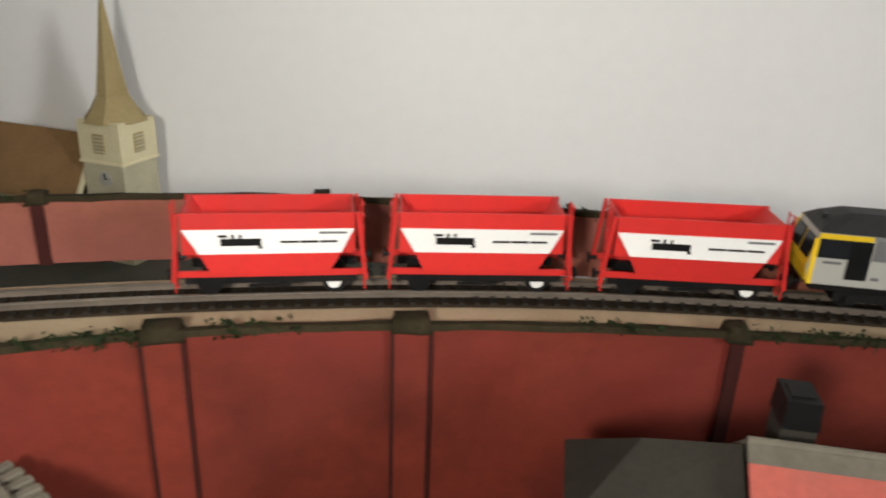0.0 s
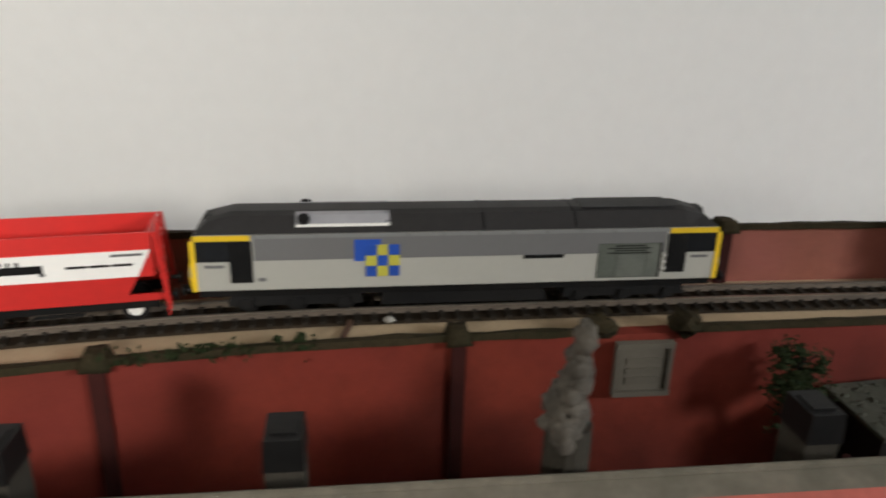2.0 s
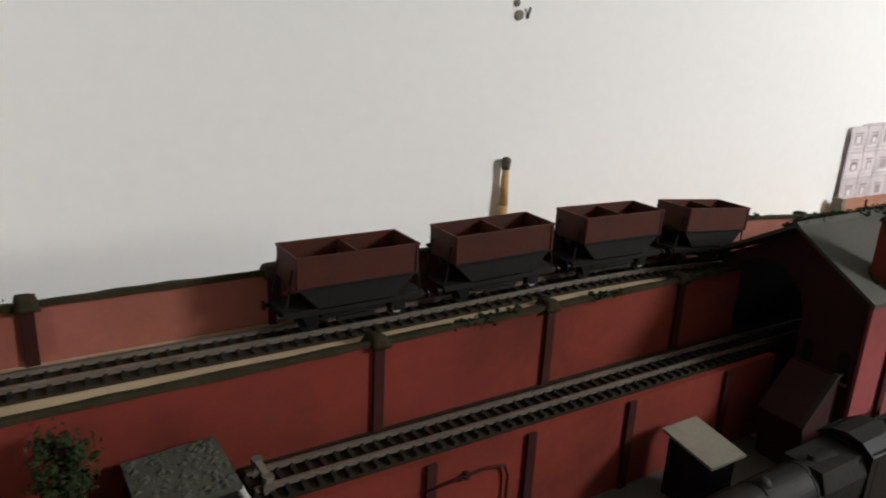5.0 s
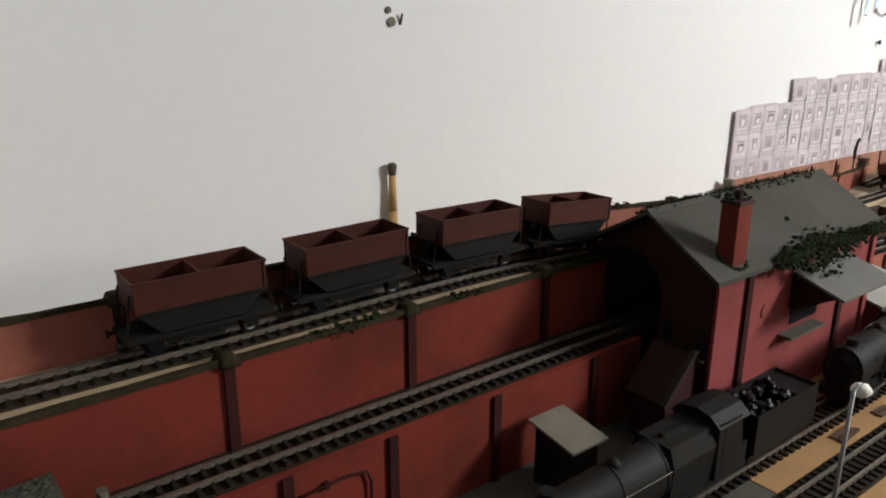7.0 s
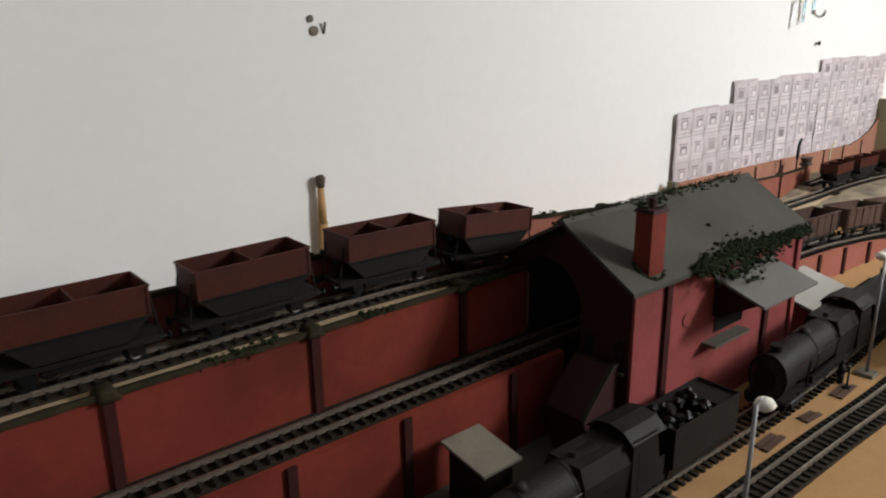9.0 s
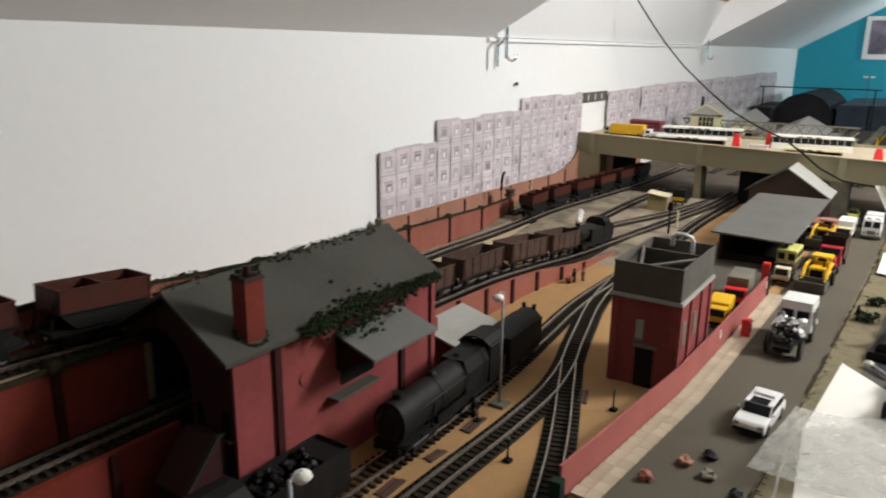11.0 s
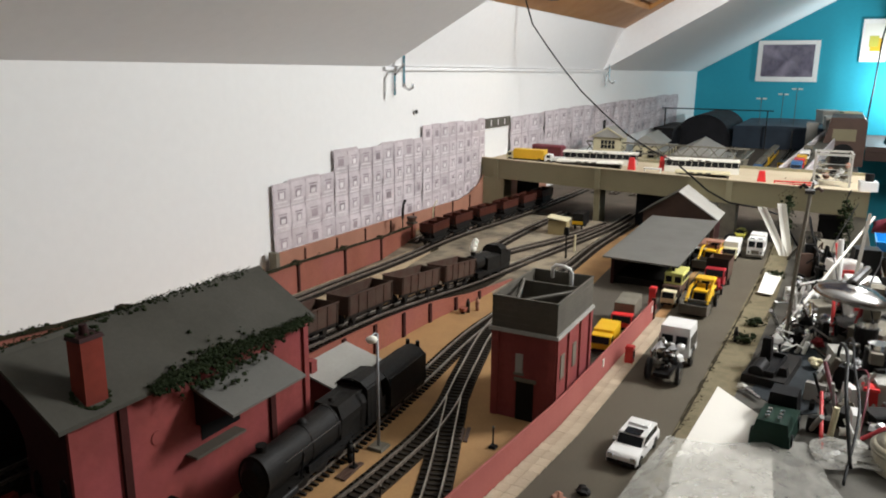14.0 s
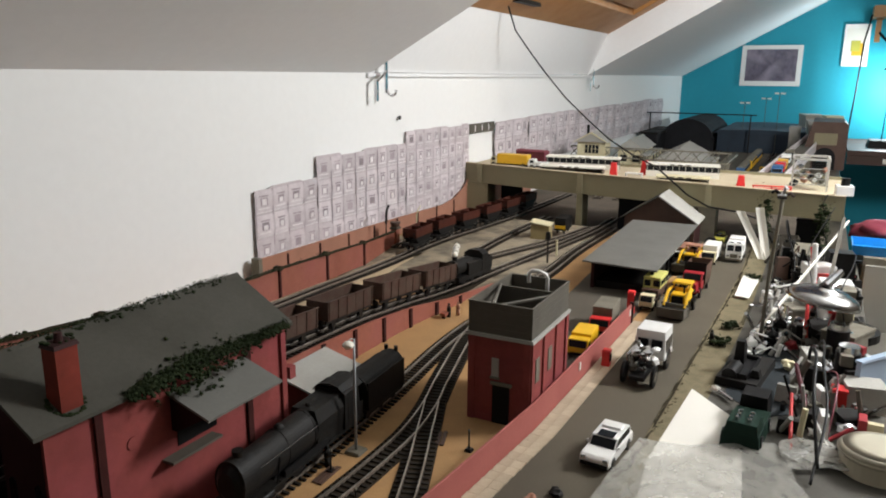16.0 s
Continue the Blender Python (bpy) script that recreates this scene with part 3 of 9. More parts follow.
    if moss:
        b = B()
        for k in range(int(len(Q) * moss * 5)):
            i = rng.randrange(len(Q))
            if noise.noise(Vector((Q[i][0] * 14, seed, 0.5))) < -0.05:
                continue
            r = rng.uniform(0.0010, 0.0030)
            lump(b, (Q[i][0] + rng.uniform(-0.007, 0.007), Q[i][1] + rng.uniform(-0.0025, thick * 0.6), top_z(Q[i][0]) + rng.uniform(0.002, 0.0055)), r, k, 0.5, 0.7)
        for k in range(int(len(Q) * moss * 22)):
            i = rng.randrange(len(Q))
            if noise.noise(Vector((Q[i][0] * 14, seed, 0.5))) < 0.0:
                continue
            leaves(b, (Q[i][0] + rng.uniform(-0.007, 0.007), Q[i][1] - 0.002, top_z(Q[i][0]) + 0.004), (0.002, 0.0015, 0.0022), 3, 0.0016, rng)
        tagged(part("moss", b, LEAF, root, "dark green scatter foliage"), kind="stuff")
    return root


WF = [(-1.50, -0.70), (-1.36, -0.60), (-1.22, -0.505), (-1.14, -0.463), (-1.066, -0.4285), (-0.966, -0.3965), (-0.85, -0.3725), (-0.70, -0.3555), (-0.55, -0.351), (-0.3, -0.347), (0.048, -0.346)]
b = B()
rings = []
for q in UQ:
    if -1.3 < q[0] < -0.01:
        y0, y1 = float(np.interp(q[0], [p[0] for p in WF], [p[1] for p in WF])) + 0.0062, q[1] - 0.0200
        rings.append([b.verts.new(v) for v in ((q[0], y0, q[2] - 0.012), (q[0], y1, q[2] - 0.012), (q[0], y1, q[2] - 0.0001), (q[0], y0, q[2] + 0.0002))])
for p, q in zip(rings, rings[1:]):
    for k in range(4):
        b.faces.new((p[k], q[k], q[(k + 1) % 4], p[(k + 1) % 4]))
bmesh.ops.recalc_face_normals(b, faces=b.faces)
setting("trackbed_edge", b, SAND)
wall_run("wall_front", "red brick retaining wall with mossy coping and piers", WF, lambda x: 0.1445, lambda x: 0.016, 0.0085, [-1.22, -1.078, -0.974, -0.803, -0.637, -0.303, -0.160, -0.03], BRICK, True, "walls", 0.5, seed=2, wide=(-1.22, -1.078, -0.974), gap=(-0.564, -0.532))
for x in (-0.570, -0.526):
    t = thing("moss_clump", "dark green mossy clump on the broken coping end", "moss", (x, -0.349, 0.1450), 0, "moss clumps")
    b = lump(B(), (0, 0, 0.004), 0.0085, int(-x * 1000), 0.5, 0.75, 2)
    leaves(b, (0, 0, 0.006), (0.005, 0.004, 0.003), 60, 0.0015, random.Random(int(-x * 1000)))
    part("tuft", b, MOSS, t)
# added dark stick draws the dark gap of a trackbed joint
t = thing("bed_joint", "dark stick standing in for a joint in the sandy trackbed edge", "stick", (-0.697, -0.340, 0.1444), -12)
part("stick", bx(B(), -0.0015, 0.0015, -0.014, 0.012, 0, 0.0016, 0.0003), BRDARK, t)
t = thing("pale_stone", "pale pebble lying on the sandy trackbed edge", "pebble", (-0.675, -0.330, 0.1445))
part("pebble", lump(B(), (0, 0, 0.0016), 0.0028, 6, 0.4, 0.6, 2), PALE, t, smooth=True)
WB = [(-1.45, -0.50), (-1.25, -0.375), (-1.10, -0.318), (-0.95, -0.293), (-0.80, -0.286), (-0.5, -0.285), (0.02, -0.285), (0.12, -0.282), (0.30, -0.265), (0.46, -0.243), (0.62, -0.200), (0.80, -0.155), (1.0, -0.108), (1.185, -0.070)]


def back_top(x):
    return float(np.interp(x, [-2, 0.0, 0.12, 0.35, 0.644, 1.0, 1.185], [0.176, 0.176, 0.164, 0.140, 0.104, 0.062, 0.048]))


wall_run("wall_back", "orange-red brick boundary wall with dark coping behind the line", WB, back_top, lambda x: float(np.interp(x, [-2, 0, 0.2, 0.6, 1.0, 1.3], [0.137, 0.137, 0.11, 0.06, 0.017, 0.017])), 0.006,
         [-1.2, -1.05, -0.92, -0.765, -0.66, -0.535, -0.472, -0.342, -0.18, -0.095, 0.09, 0.25, 0.44, 0.62, 0.80, 1.0], BRICKO, True, "walls", 0.22, seed=5)
t = thing("wall_pillar", "red brick end pillar with a mossy pot on top", "pillar", (1.190, -0.0685, 0.0168))
part("shaft", bx(B(), -0.007, 0.007, -0.007, 0.007, 0, 0.038), BRICKO, t)
part("cap", bx(B(), -0.010, 0.010, -0.010, 0.010, 0.038, 0.043, 0.001), SOOTY, t)
part("pot", rod(rod(B(), (0, 0, 0.043), (0, 0, 0.051), 0.009, 12, 0.0115), (0, 0, 0.051), (0, 0, 0.054), 0.0125, 12), BRDARK, t, "dark mossy pot")
t = thing("wooden_post", "tall tapering pine post with a dark charred tip by the wall", "post", (0.048, -0.0085, 0.0))
part("shaft", rod(rod(B(), (0, 0, -0.034), (0, 0, 0.120), 0.0070, 12, 0.0058), (0, 0, 0.120), (0, 0, 0.166), 0.0058, 12, 0.0040), MATCHW, t, smooth=True)
part("tip", lump(rod(B(), (0, 0, 0.164), (0, 0, 0.174), 0.0046, 12, 0.0060), (0, 0, 0.1745), 0.0062, 1, 0.1, 0.8, 2), SOOTY, t, "dark charred tip", smooth=True)


# ---- rolling stock ----
def wheelset(root, x, r=0.0065, face=None, gauge=0.0072, mat=BLACK):
    for s in (-1, 1):
        w = part("wheel", rod(B(), (x, s * gauge, r), (x, s * (gauge + 0.0022), r), r, 18), mat, root, smooth=False)
        if face is not None:
            part("wheel_face", rod(B(), (x, s * (gauge + 0.0023), r), (x, s * (gauge + 0.0028), r), r * 0.60, 16), face, w, "white painted wheel face")


def buffers(root, x, s, z=0.0135):
    for y in (-0.0115, 0.0115):
        part("buffer", rod(rod(B(), (x, y, z), (x + s * 0.004, y, z), 0.0012, 8), (x + s * 0.004, y, z), (x + s * 0.005, y, z), 0.0030, 12), BLACK, root)


def diesel(at, rz):
    L, W, zb, zs, zt = 0.135, 0.0170, 0.0145, 0.0430, 0.0520
    root = thing("diesel_locomotive", "two-tone grey diesel locomotive with yellow cab edges on the shelf line", "locomotive", at, rz)
    side = [(-L + 0.002, zb), (L - 0.002, zb), (L, 0.024), (L - 0.0035, 0.0435), (-L + 0.0035, 0.0435), (-L, 0.024)]
    part("body", prism(B(), side, "y", -W, W), LGREY, root, bevel=0.0008)
    # sloping roof, lower over the cabs
    b = B()
    rings = []
    for x, k, h in ((-L + 0.003, 0.97, 0.0), (-L + 0.009, 0.90, 0.0055), (-L + 0.020, 0.86, 0.0085), (L - 0.020, 0.86, 0.0085), (L - 0.009, 0.90, 0.0055), (L - 0.003, 0.97, 0.0)):
        zz = 0.0436
        rings.append([b.verts.new(v) for v in ((x, -W * 0.995, zz), (x, -W * (0.62 if h else 0.99), zz + h * 0.86), (x, -W * 0.35, zz + h), (x, W * 0.35, zz + h), (x, W * (0.62 if h else 0.99), zz + h * 0.86), (x, W * 0.995, zz))])
    for p, q in zip(rings, rings[1:]):
        for i in range(5):
            b.faces.new((p[i], q[i], q[i + 1], p[i + 1]))
    b.faces.new(rings[0][::-1]), b.faces.new(rings[-1])
    bmesh.ops.recalc_face_normals(b, faces=b.faces)
    roof = part("roof", b, ROOFG, root, bevel=0.0004)
    for x in (-0.04, 0.008, 0.055):
        part("roof_seam", prism(B(), [(-0.0165, 0.0447), (-0.0107, 0.0514), (-0.006, 0.0524), (0.006, 0.0524), (0.0107, 0.0514), (0.0165, 0.0447), (0.0160, 0.0440), (-0.0160, 0.0440)], "x", x, x + 0.0006), BLACK, roof)
    for sg in (-1, 1):
        y0, y1 = sorted((sg * W, sg * (W + 0.0003)))
        def plate(name, u0, u1, z0, z1, m, lift=0.0003, label=""):
            return part(name, bx(B(), u0, u1, *sorted((sg * (W - 0.0002), sg * (W + lift))), z0, z1), m, root, label)
        plate("upper_band", -L + 0.031, L - 0.031, 0.0302, 0.0414, MGREY, label="darker grey upper band")
        plate("cantrail", -L + 0.030, L - 0.030, 0.0415, 0.0434, CANT, 0.0006, "paler grey cantrail strip")
        for cx in (-1, 1):
            a, c = sorted((cx * (L - 0.0030), cx * (L - 0.0295)))
            plate("yellow_strip", a, c, 0.0405, 0.0432, YELLOW, 0.00045, "yellow cab edge")
            a, c = sorted((cx * (L - 0.0032), cx * (L - 0.0285)))
            plate("cab_window", a, c, 0.0300, 0.0405, GLASSD, 0.0004, "dark cab side window")
            a, c = sorted((cx * (L - 0.0195), cx * (L - 0.0300)))
            d = plate("cab_door", a, c, 0.0190, 0.0402, BLACK, 0.0006, "black recessed cab door")
            for hz in ((0.0208, 0.0245, 0.0280) if cx > 0 else ()):
                part("step", bx(B(), *sorted((cx * (L - 0.0302), cx * (L - 0.0312))), *sorted((sg * W, sg * (W + 0.001))), hz, hz + 0.0010), WHITE, d)
            plate("number_bar", *sorted((cx * (L - 0.0075), cx * (L - 0.0165))), 0.0268, 0.0282, MGREY, 0.0004, "small illegible dark lettering")
            plate("data_panel", *sorted((cx * (L - 0.0325), cx * (L - 0.0362))), 0.0195, 0.0212, MGREY, 0.0004)
            plate("yellow_edge", *sorted((cx * (L - 0.0012), cx * (L - 0.0036))), 0.0148, 0.0405, YELLOW, 0.00045)
        plate("vent_slot", 0.0290, 0.0500, 0.0283, 0.0302, BLACK, 0.0004)
        gr = plate("radiator_grille", 0.0680, 0.1015, 0.0165, 0.0355, GRILLE, 0.0004, "green-grey mesh radiator grille")
        for u0, u1, w0, w1, m in ((0.0686, 0.0775, 0.0172, 0.0348, GRILLE), (0.0781, 0.0935, 0.0172, 0.0292, GRILLP), (0.0941, 0.1008, 0.0172, 0.0348, GRILLP), (0.0781, 0.0935, 0.0296, 0.0348, GRILLE)):
            part("mesh_panel", bx(B(), u0, u1, *sorted((sg * (W + 0.0003), sg * (W + 0.0006))), w0, w1), m, gr)
        for k in range(4):
            part("louvre", bx(B(), 0.0730 + 0.004 * (k % 2), 0.0960 - 0.003 * (k % 2), *sorted((sg * (W + 0.0004), sg * (W + 0.0009))), 0.0300 + k * 0.0013, 0.0305 + k * 0.0013), BLACKW, gr)
        part("frame_bar", bx(B(), 0.1010, 0.1018, *sorted((sg * (W + 0.0002), sg * (W + 0.0009))), 0.0166, 0.0354), BLACKW, gr)
        logo = plate("logo_block", -0.0560, -0.0430, 0.0290, 0.0402, BLUE, 0.00042, "blue and yellow chequer emblem")
        for i in range(3):
            for j in range(3):
                u0 = -0.0505 + i * 0.0056
                part("chequer", bx(B(), u0, u0 + 0.0054, *sorted((sg * W, sg * (W + 0.0006))), 0.0208 + j * 0.0056, 0.0262 + j * 0.0056), LEMON if (i + j) % 2 else BLUE, logo)
        for k in range(7):
            part("rail_notch", bx(B(), -0.030 + k * 0.0175, -0.0292 + k * 0.0175, *sorted((sg * (W + 0.0004), sg * (W + 0.0008))), 0.0416, 0.0433), MGREY, root)
        # roof access panel in the upper half of the slope
        pan = part("roof_panel", prism(B(), [(sg * 0.0139, 0.0476), (sg * 0.0110, 0.0512), (sg * 0.0078, 0.0520), (sg * 0.0078, 0.0514), (sg * 0.0106, 0.0505), (sg * 0.0134, 0.0470)], "x", -0.084, -0.0385), SILVER, root, "silver-grey roof access panel")
        part("panel_sill", bx(B(), -0.084, -0.0385, *sorted((sg * 0.0134, sg * 0.0148)), 0.0462, 0.0475), WHITE, pan, "white panel edge")
        part("panel_hole", rod(B(), (-0.0800, sg * 0.0120, 0.0488), (-0.0800, sg * 0.0140, 0.0502), 0.0029, 14), BLACK, pan, "round black opening")
    part("radiator_roof", bx(B(), 0.060, 0.110, -0.009, 0.009, 0.0516, 0.0524, 0.0006), BLACK, root)
    for cx in (-1, 1):
        part("horn", bx(B(), *sorted((cx * (L - 0.0115), cx * (L - 0.0065))), -0.0045, 0.0045, 0.0476, 0.0498, 0.0006), BLACK, root)
        scr = part("nose_panel", prism(B(), [(cx * (L - 0.0004), 0.0160), (cx * (L + 0.0004), 0.0240), (cx * (L - 0.0026), 0.0395), (cx * (L - 0.0034), 0.0395), (cx * (L - 0.0012), 0.0160)], "y", -0.0158, 0.0158), YELLOW, root, "yellow warning end")
        for y in (-0.0085, 0.0085):
            part("windscreen", prism(B(), [(cx * (L - 0.0002), 0.0285), (cx * (L + 0.0006), 0.0285), (cx * (L - 0.0018), 0.0400), (cx * (L - 0.0028), 0.0400)], "y", y - 0.0068, y + 0.0068), GLASSD, scr, "dark windscreen pane")
        buffers(root, cx * L, cx, 0.0135)
        part("coupling", bx(B(), *sorted((cx * L, cx * (L + 0.006))), -0.004, 0.004, 0.008, 0.0105), BLACK, root)
        bog = part("bogie", bx(B(), *sorted((cx * 0.052, cx * 0.118)), -0.0150, 0.0150, 0.0055, 0.0125, 0.001), BLACK, root)
        for k in range(3):
            for s in (-1, 1):
                xx = cx * (0.061 + k * 0.024)
                part("wheel", rod(B(), (xx, s * 0.0072, 0.0068), (xx, s * 0.0095, 0.0068), 0.0068, 18), BLACK, bog)
                part("axlebox", bx(B(), xx - 0.003, xx + 0.003, *sorted((s * 0.0150, s * 0.0166)), 0.005, 0.0095, 0.0006), BLACK, bog)
    part("underframe", bx(B(), -L + 0.004, L - 0.004, -0.0160, 0.0160, 0.0112, 0.0147), BLACK, root)
    part("fuel_tank", bx(B(), -0.043, 0.043, -0.0145, 0.0145, 0.0040, 0.0115, 0.0015), BLACK, root)
    return root


def tub(b, x0, x1, w, z0, z1, cx, cw, t=0.0008):
    """An open hopper: outer and inner sloping skins meeting at a rim; cx, cw shrink the bottom."""
    o_hi = [(x0, -w, z1), (x1, -w, z1), (x1, w, z1), (x0, w, z1)]
    o_lo = [(x0 + cx, -w + cw, z0), (x1 - cx, -w + cw, z0), (x1 - cx, w - cw, z0), (x0 + cx, w - cw, z0)]
    i_hi = [(x0 + t, -w + t, z1), (x1 - t, -w + t, z1), (x1 - t, w - t, z1), (x0 + t, w - t, z1)]
    i_lo = [(x0 + cx + t, -w + cw + t, z0 + t), (x1 - cx - t, -w + cw + t, z0 + t), (x1 - cx - t, w - cw - t, z0 + t), (x0 + cx + t, w - cw - t, z0 + t)]
    R = [[b.verts.new(p) for p in r] for r in (o_lo, o_hi, i_hi, i_lo)]
    b.faces.new(R[0][::-1]), b.faces.new(R[3])
    for p, q in zip(R, R[1:]):
        for i in range(4):
            b.faces.new((p[i], p[(i + 1) % 4], q[(i + 1) % 4], q[i]))
    return b


def red_hopper(at, rz):
    root = thing("hopper_wagon", "bright red hopper wagon with white name band and end ladders", "wagon", at, rz, "red hopper wagons")
    part("hopper", tub(B(), -0.043, 0.043, 0.0160, 0.0250, 0.0470, 0.0, 0.0), REDP, root)
    for sg in (-1, 1):
        y0, y1 = sorted((sg * 0.0158, sg * 0.0166))
        band = part("name_band", prism(B(), [(-0.0425, 0.0385), (0.0425, 0.0385), (0.0360, 0.0255), (-0.0350, 0.0255)], "y", sg * 0.0160, sg * 0.0166), WHITE, root, "white name band")
        part("name_bar", bx(B(), -0.0240, -0.0040, *sorted((sg * 0.0160, sg * 0.0169)), 0.0300, 0.0338), BLACK, band, "large black lettering as a bar")
        for u0, u1, w0, w1 in ((-0.0250, -0.0205, 0.0345, 0.0358), (-0.0185, -0.0172, 0.0338, 0.0360), (-0.0148, -0.0135, 0.0338, 0.0360), (-0.0055, -0.0036, 0.0284, 0.0300)):
            part("stem_bar", bx(B(), u0, u1, *sorted((sg * 0.0160, sg * 0.0169)), w0, w1), BLACK, band)
        for k in range(3):
            part("small_bar", bx(B(), 0.0055 + k * 0.0098, 0.0146 + k * 0.0098, *sorted((sg * 0.0160, sg * 0.0170)), 0.0313, 0.0324), BLACKW, band)
        part("data_bar", bx(B(), 0.025, 0.039, *sorted((sg * 0.0160, sg * 0.0170)), 0.0360, 0.0372), MGREY, band)
        part("lower_side", prism(B(), [(-0.0350, 0.0255), (0.0360, 0.0255), (0.0300, 0.0150), (-0.0300, 0.0150)], "y", sg * 0.0135, sg * 0.0161), REDP, root)
        part("sole_bar", bx(B(), -0.047, 0.047, *sorted((sg * 0.0125, sg * 0.0140)), 0.0118, 0.0152), REDP, root)
        part("underframe", bx(B(), -0.044, 0.044, *sorted((sg * 0.0105, sg * 0.0125)), 0.0075, 0.0120), BLACK, root)
        part("brake_lever", bx(B(), -0.012, 0.010, *sorted((sg * 0.0130, sg * 0.0140)), 0.0060, 0.0075), BLACK, root)
    for cx in (-1, 1):
        part("hopper_end", prism(B(), [(cx * 0.043, 0.0465), (cx * 0.0424, 0.0470), (cx * 0.024, 0.016), (cx * 0.025, 0.0155)], "y", -0.0155, 0.0155), REDP, root)
        for s in (-1, 1):
            part("end_post", prism(B(), [(cx * 0.0475, 0.0100), (cx * 0.0435, 0.0470), (cx * 0.0455, 0.0470), (cx * 0.0495, 0.0100)], "y", s * 0.0150, s * 0.0164), REDP, root)
        lad = part("ladder", rod(rod(B(), (cx * 0.0480, -0.0150, 0.004), (cx * 0.0465, -0.0150, 0.052), 0.0005, 6), (cx * 0.0480, -0.0085, 0.004), (cx * 0.0465, -0.0085, 0.052), 0.0005, 6), REDP, root)
        for k in range(8):
            part("rung", rod(B(), (cx * 0.0475, -0.0150, 0.007 + k * 0.0062), (cx * 0.0475, -0.0085, 0.007 + k * 0.0062), 0.0004, 5), REDP, lad)
        buffers(root, cx * 0.047, cx, 0.0130)
    wheelset(root, -0.032, 0.0064)
    wheelset(root, 0.032, 0.0064, WHITE)
    part("axle", rod(rod(B(), (-0.032, -0.008, 0.0064), (-0.032, 0.008, 0.0064), 0.001, 6), (0.032, -0.008, 0.0064), (0.032, 0.008, 0.0064), 0.001, 6), BLACK, root)
    return root


def brown_hopper(at, rz, ry=0.0):
    root = thing("hopper_wagon", "weathered bauxite-brown empty hopper wagon with black underframe", "wagon", at, rz, "brown hopper wagons", ry)
    part("upper_body", tub(B(), -0.0405, 0.0405, 0.0165, 0.0300, 0.0500, 0.0, 0.0), BROWN, root)
    part("rim", ring(B(), 0.0411, 0.0171, 0.0488, 0.0502, 0.0012), BROWN, root)
    part("cross_stay", bx(B(), -0.0006, 0.0006, -0.0158, 0.0158, 0.0400, 0.0490), BROWN, root)
    for sg in (-1, 1):
        part("lower_side", prism(B(), [(-0.0395, 0.0300), (0.0395, 0.0300), (0.0260, 0.0165), (-0.0260, 0.0165)], "y", sg * 0.0115, sg * 0.0150), BLACKW, root)
        part("side_rail", bx(B(), -0.0405, 0.0405, *sorted((sg * 0.0164, sg * 0.0172)), 0.0300, 0.0312), BLACKW, root)
        for xx in (-0.0395, 0.0395):
            part("corner_rib", bx(B(), xx - 0.0008, xx + 0.0008, *sorted((sg * 0.0163, sg * 0.0172)), 0.0312, 0.0488), BROWN, root)
        part("sole_bar", bx(B(), -0.046, 0.046, *sorted((sg * 0.0120, sg * 0.0138)), 0.0120, 0.0150), BLACKW, root)
        part("brake_gear", bx(B(), -0.014, 0.012, *sorted((sg * 0.0128, sg * 0.0140)), 0.0060, 0.0085), BLACKW, root)
        for xx in (-0.03, 0.03):
            part("axle_guard", prism(B(), [(xx - 0.006, 0.0122), (xx + 0.006, 0.0122), (xx + 0.0025, 0.0048), (xx - 0.0025, 0.0048)], "y", sg * 0.0108, sg * 0.0118), BLACK, root)
    part("discharge", bx(B(), -0.022, 0.022, -0.010, 0.010, 0.0075, 0.0212, 0.001), BLACK, root)
    for cx in (-1, 1):
        part("end_platform", bx(B(), *sorted((cx * 0.026, cx * 0.0475)), -0.0138, 0.0138, 0.0145, 0.0160), BLACKW, root)
        for s in (-1, 1):
            part("end_strut", rod(B(), (cx * 0.0455, s * 0.012, 0.0155), (cx * 0.0415, s * 0.012, 0.0420), 0.0007, 6), BLACKW, root)
        part("hand_wheel", rod(B(), (cx * 0.0435, -0.003, 0.030), (cx * 0.0441, -0.003, 0.030), 0.0035, 12), BLACK, root)
        buffers(root, cx * 0.0465, cx, 0.0130)
    wheelset(root, -0.030, 0.0064)
    wheelset(root, 0.030, 0.0064, PALE)
    return root


RH = 0.0056
p, a, s = along(up, -0.634)
diesel((p[0], p[1], p[2] + RH), a)
first = None
for k, x in enumerate((-0.832, -0.942, -1.051)):
    p, a, s = along(up, x)
    if first is None:
        first = red_hopper((p[0], p[1], p[2] + RH), a)
    else:
        copy_thing(first, pose(p[0], p[1], p[2] + RH, 0, 0, a))
first = None
for x in (-0.300, -0.191, -0.082, 0.027, 1.165, 1.278, 1.391, 1.504, 1.617, 1.730):
    p, a, s = along(up, x)
    if first is None:
        first = brown_hopper((p[0], p[1], p[2] + RH), a)
    else:
        copy_thing(first, pose(p[0], p[1], p[2] + RH, 0, s, a))

SLATEM = mk("mossy_slate", (0.062, 0.064, 0.048), 0.95, 0, 700, 0.5, 70, 0.7, 0.7, (0.035, 0.042, 0.0245))
WOOL = mk("grey_wool", (0.105, 0.092, 0.074), 0.95, 0, 500, 0.4, 110, 0.9, 0.6, (0.035, 0.03, 0.025))
SOOT = mk("sooty_render", (0.042, 0.037, 0.029), 0.9, 0, 400, 0.3, 50, 0.6, 0.3, (0.03, 0.028, 0.024))
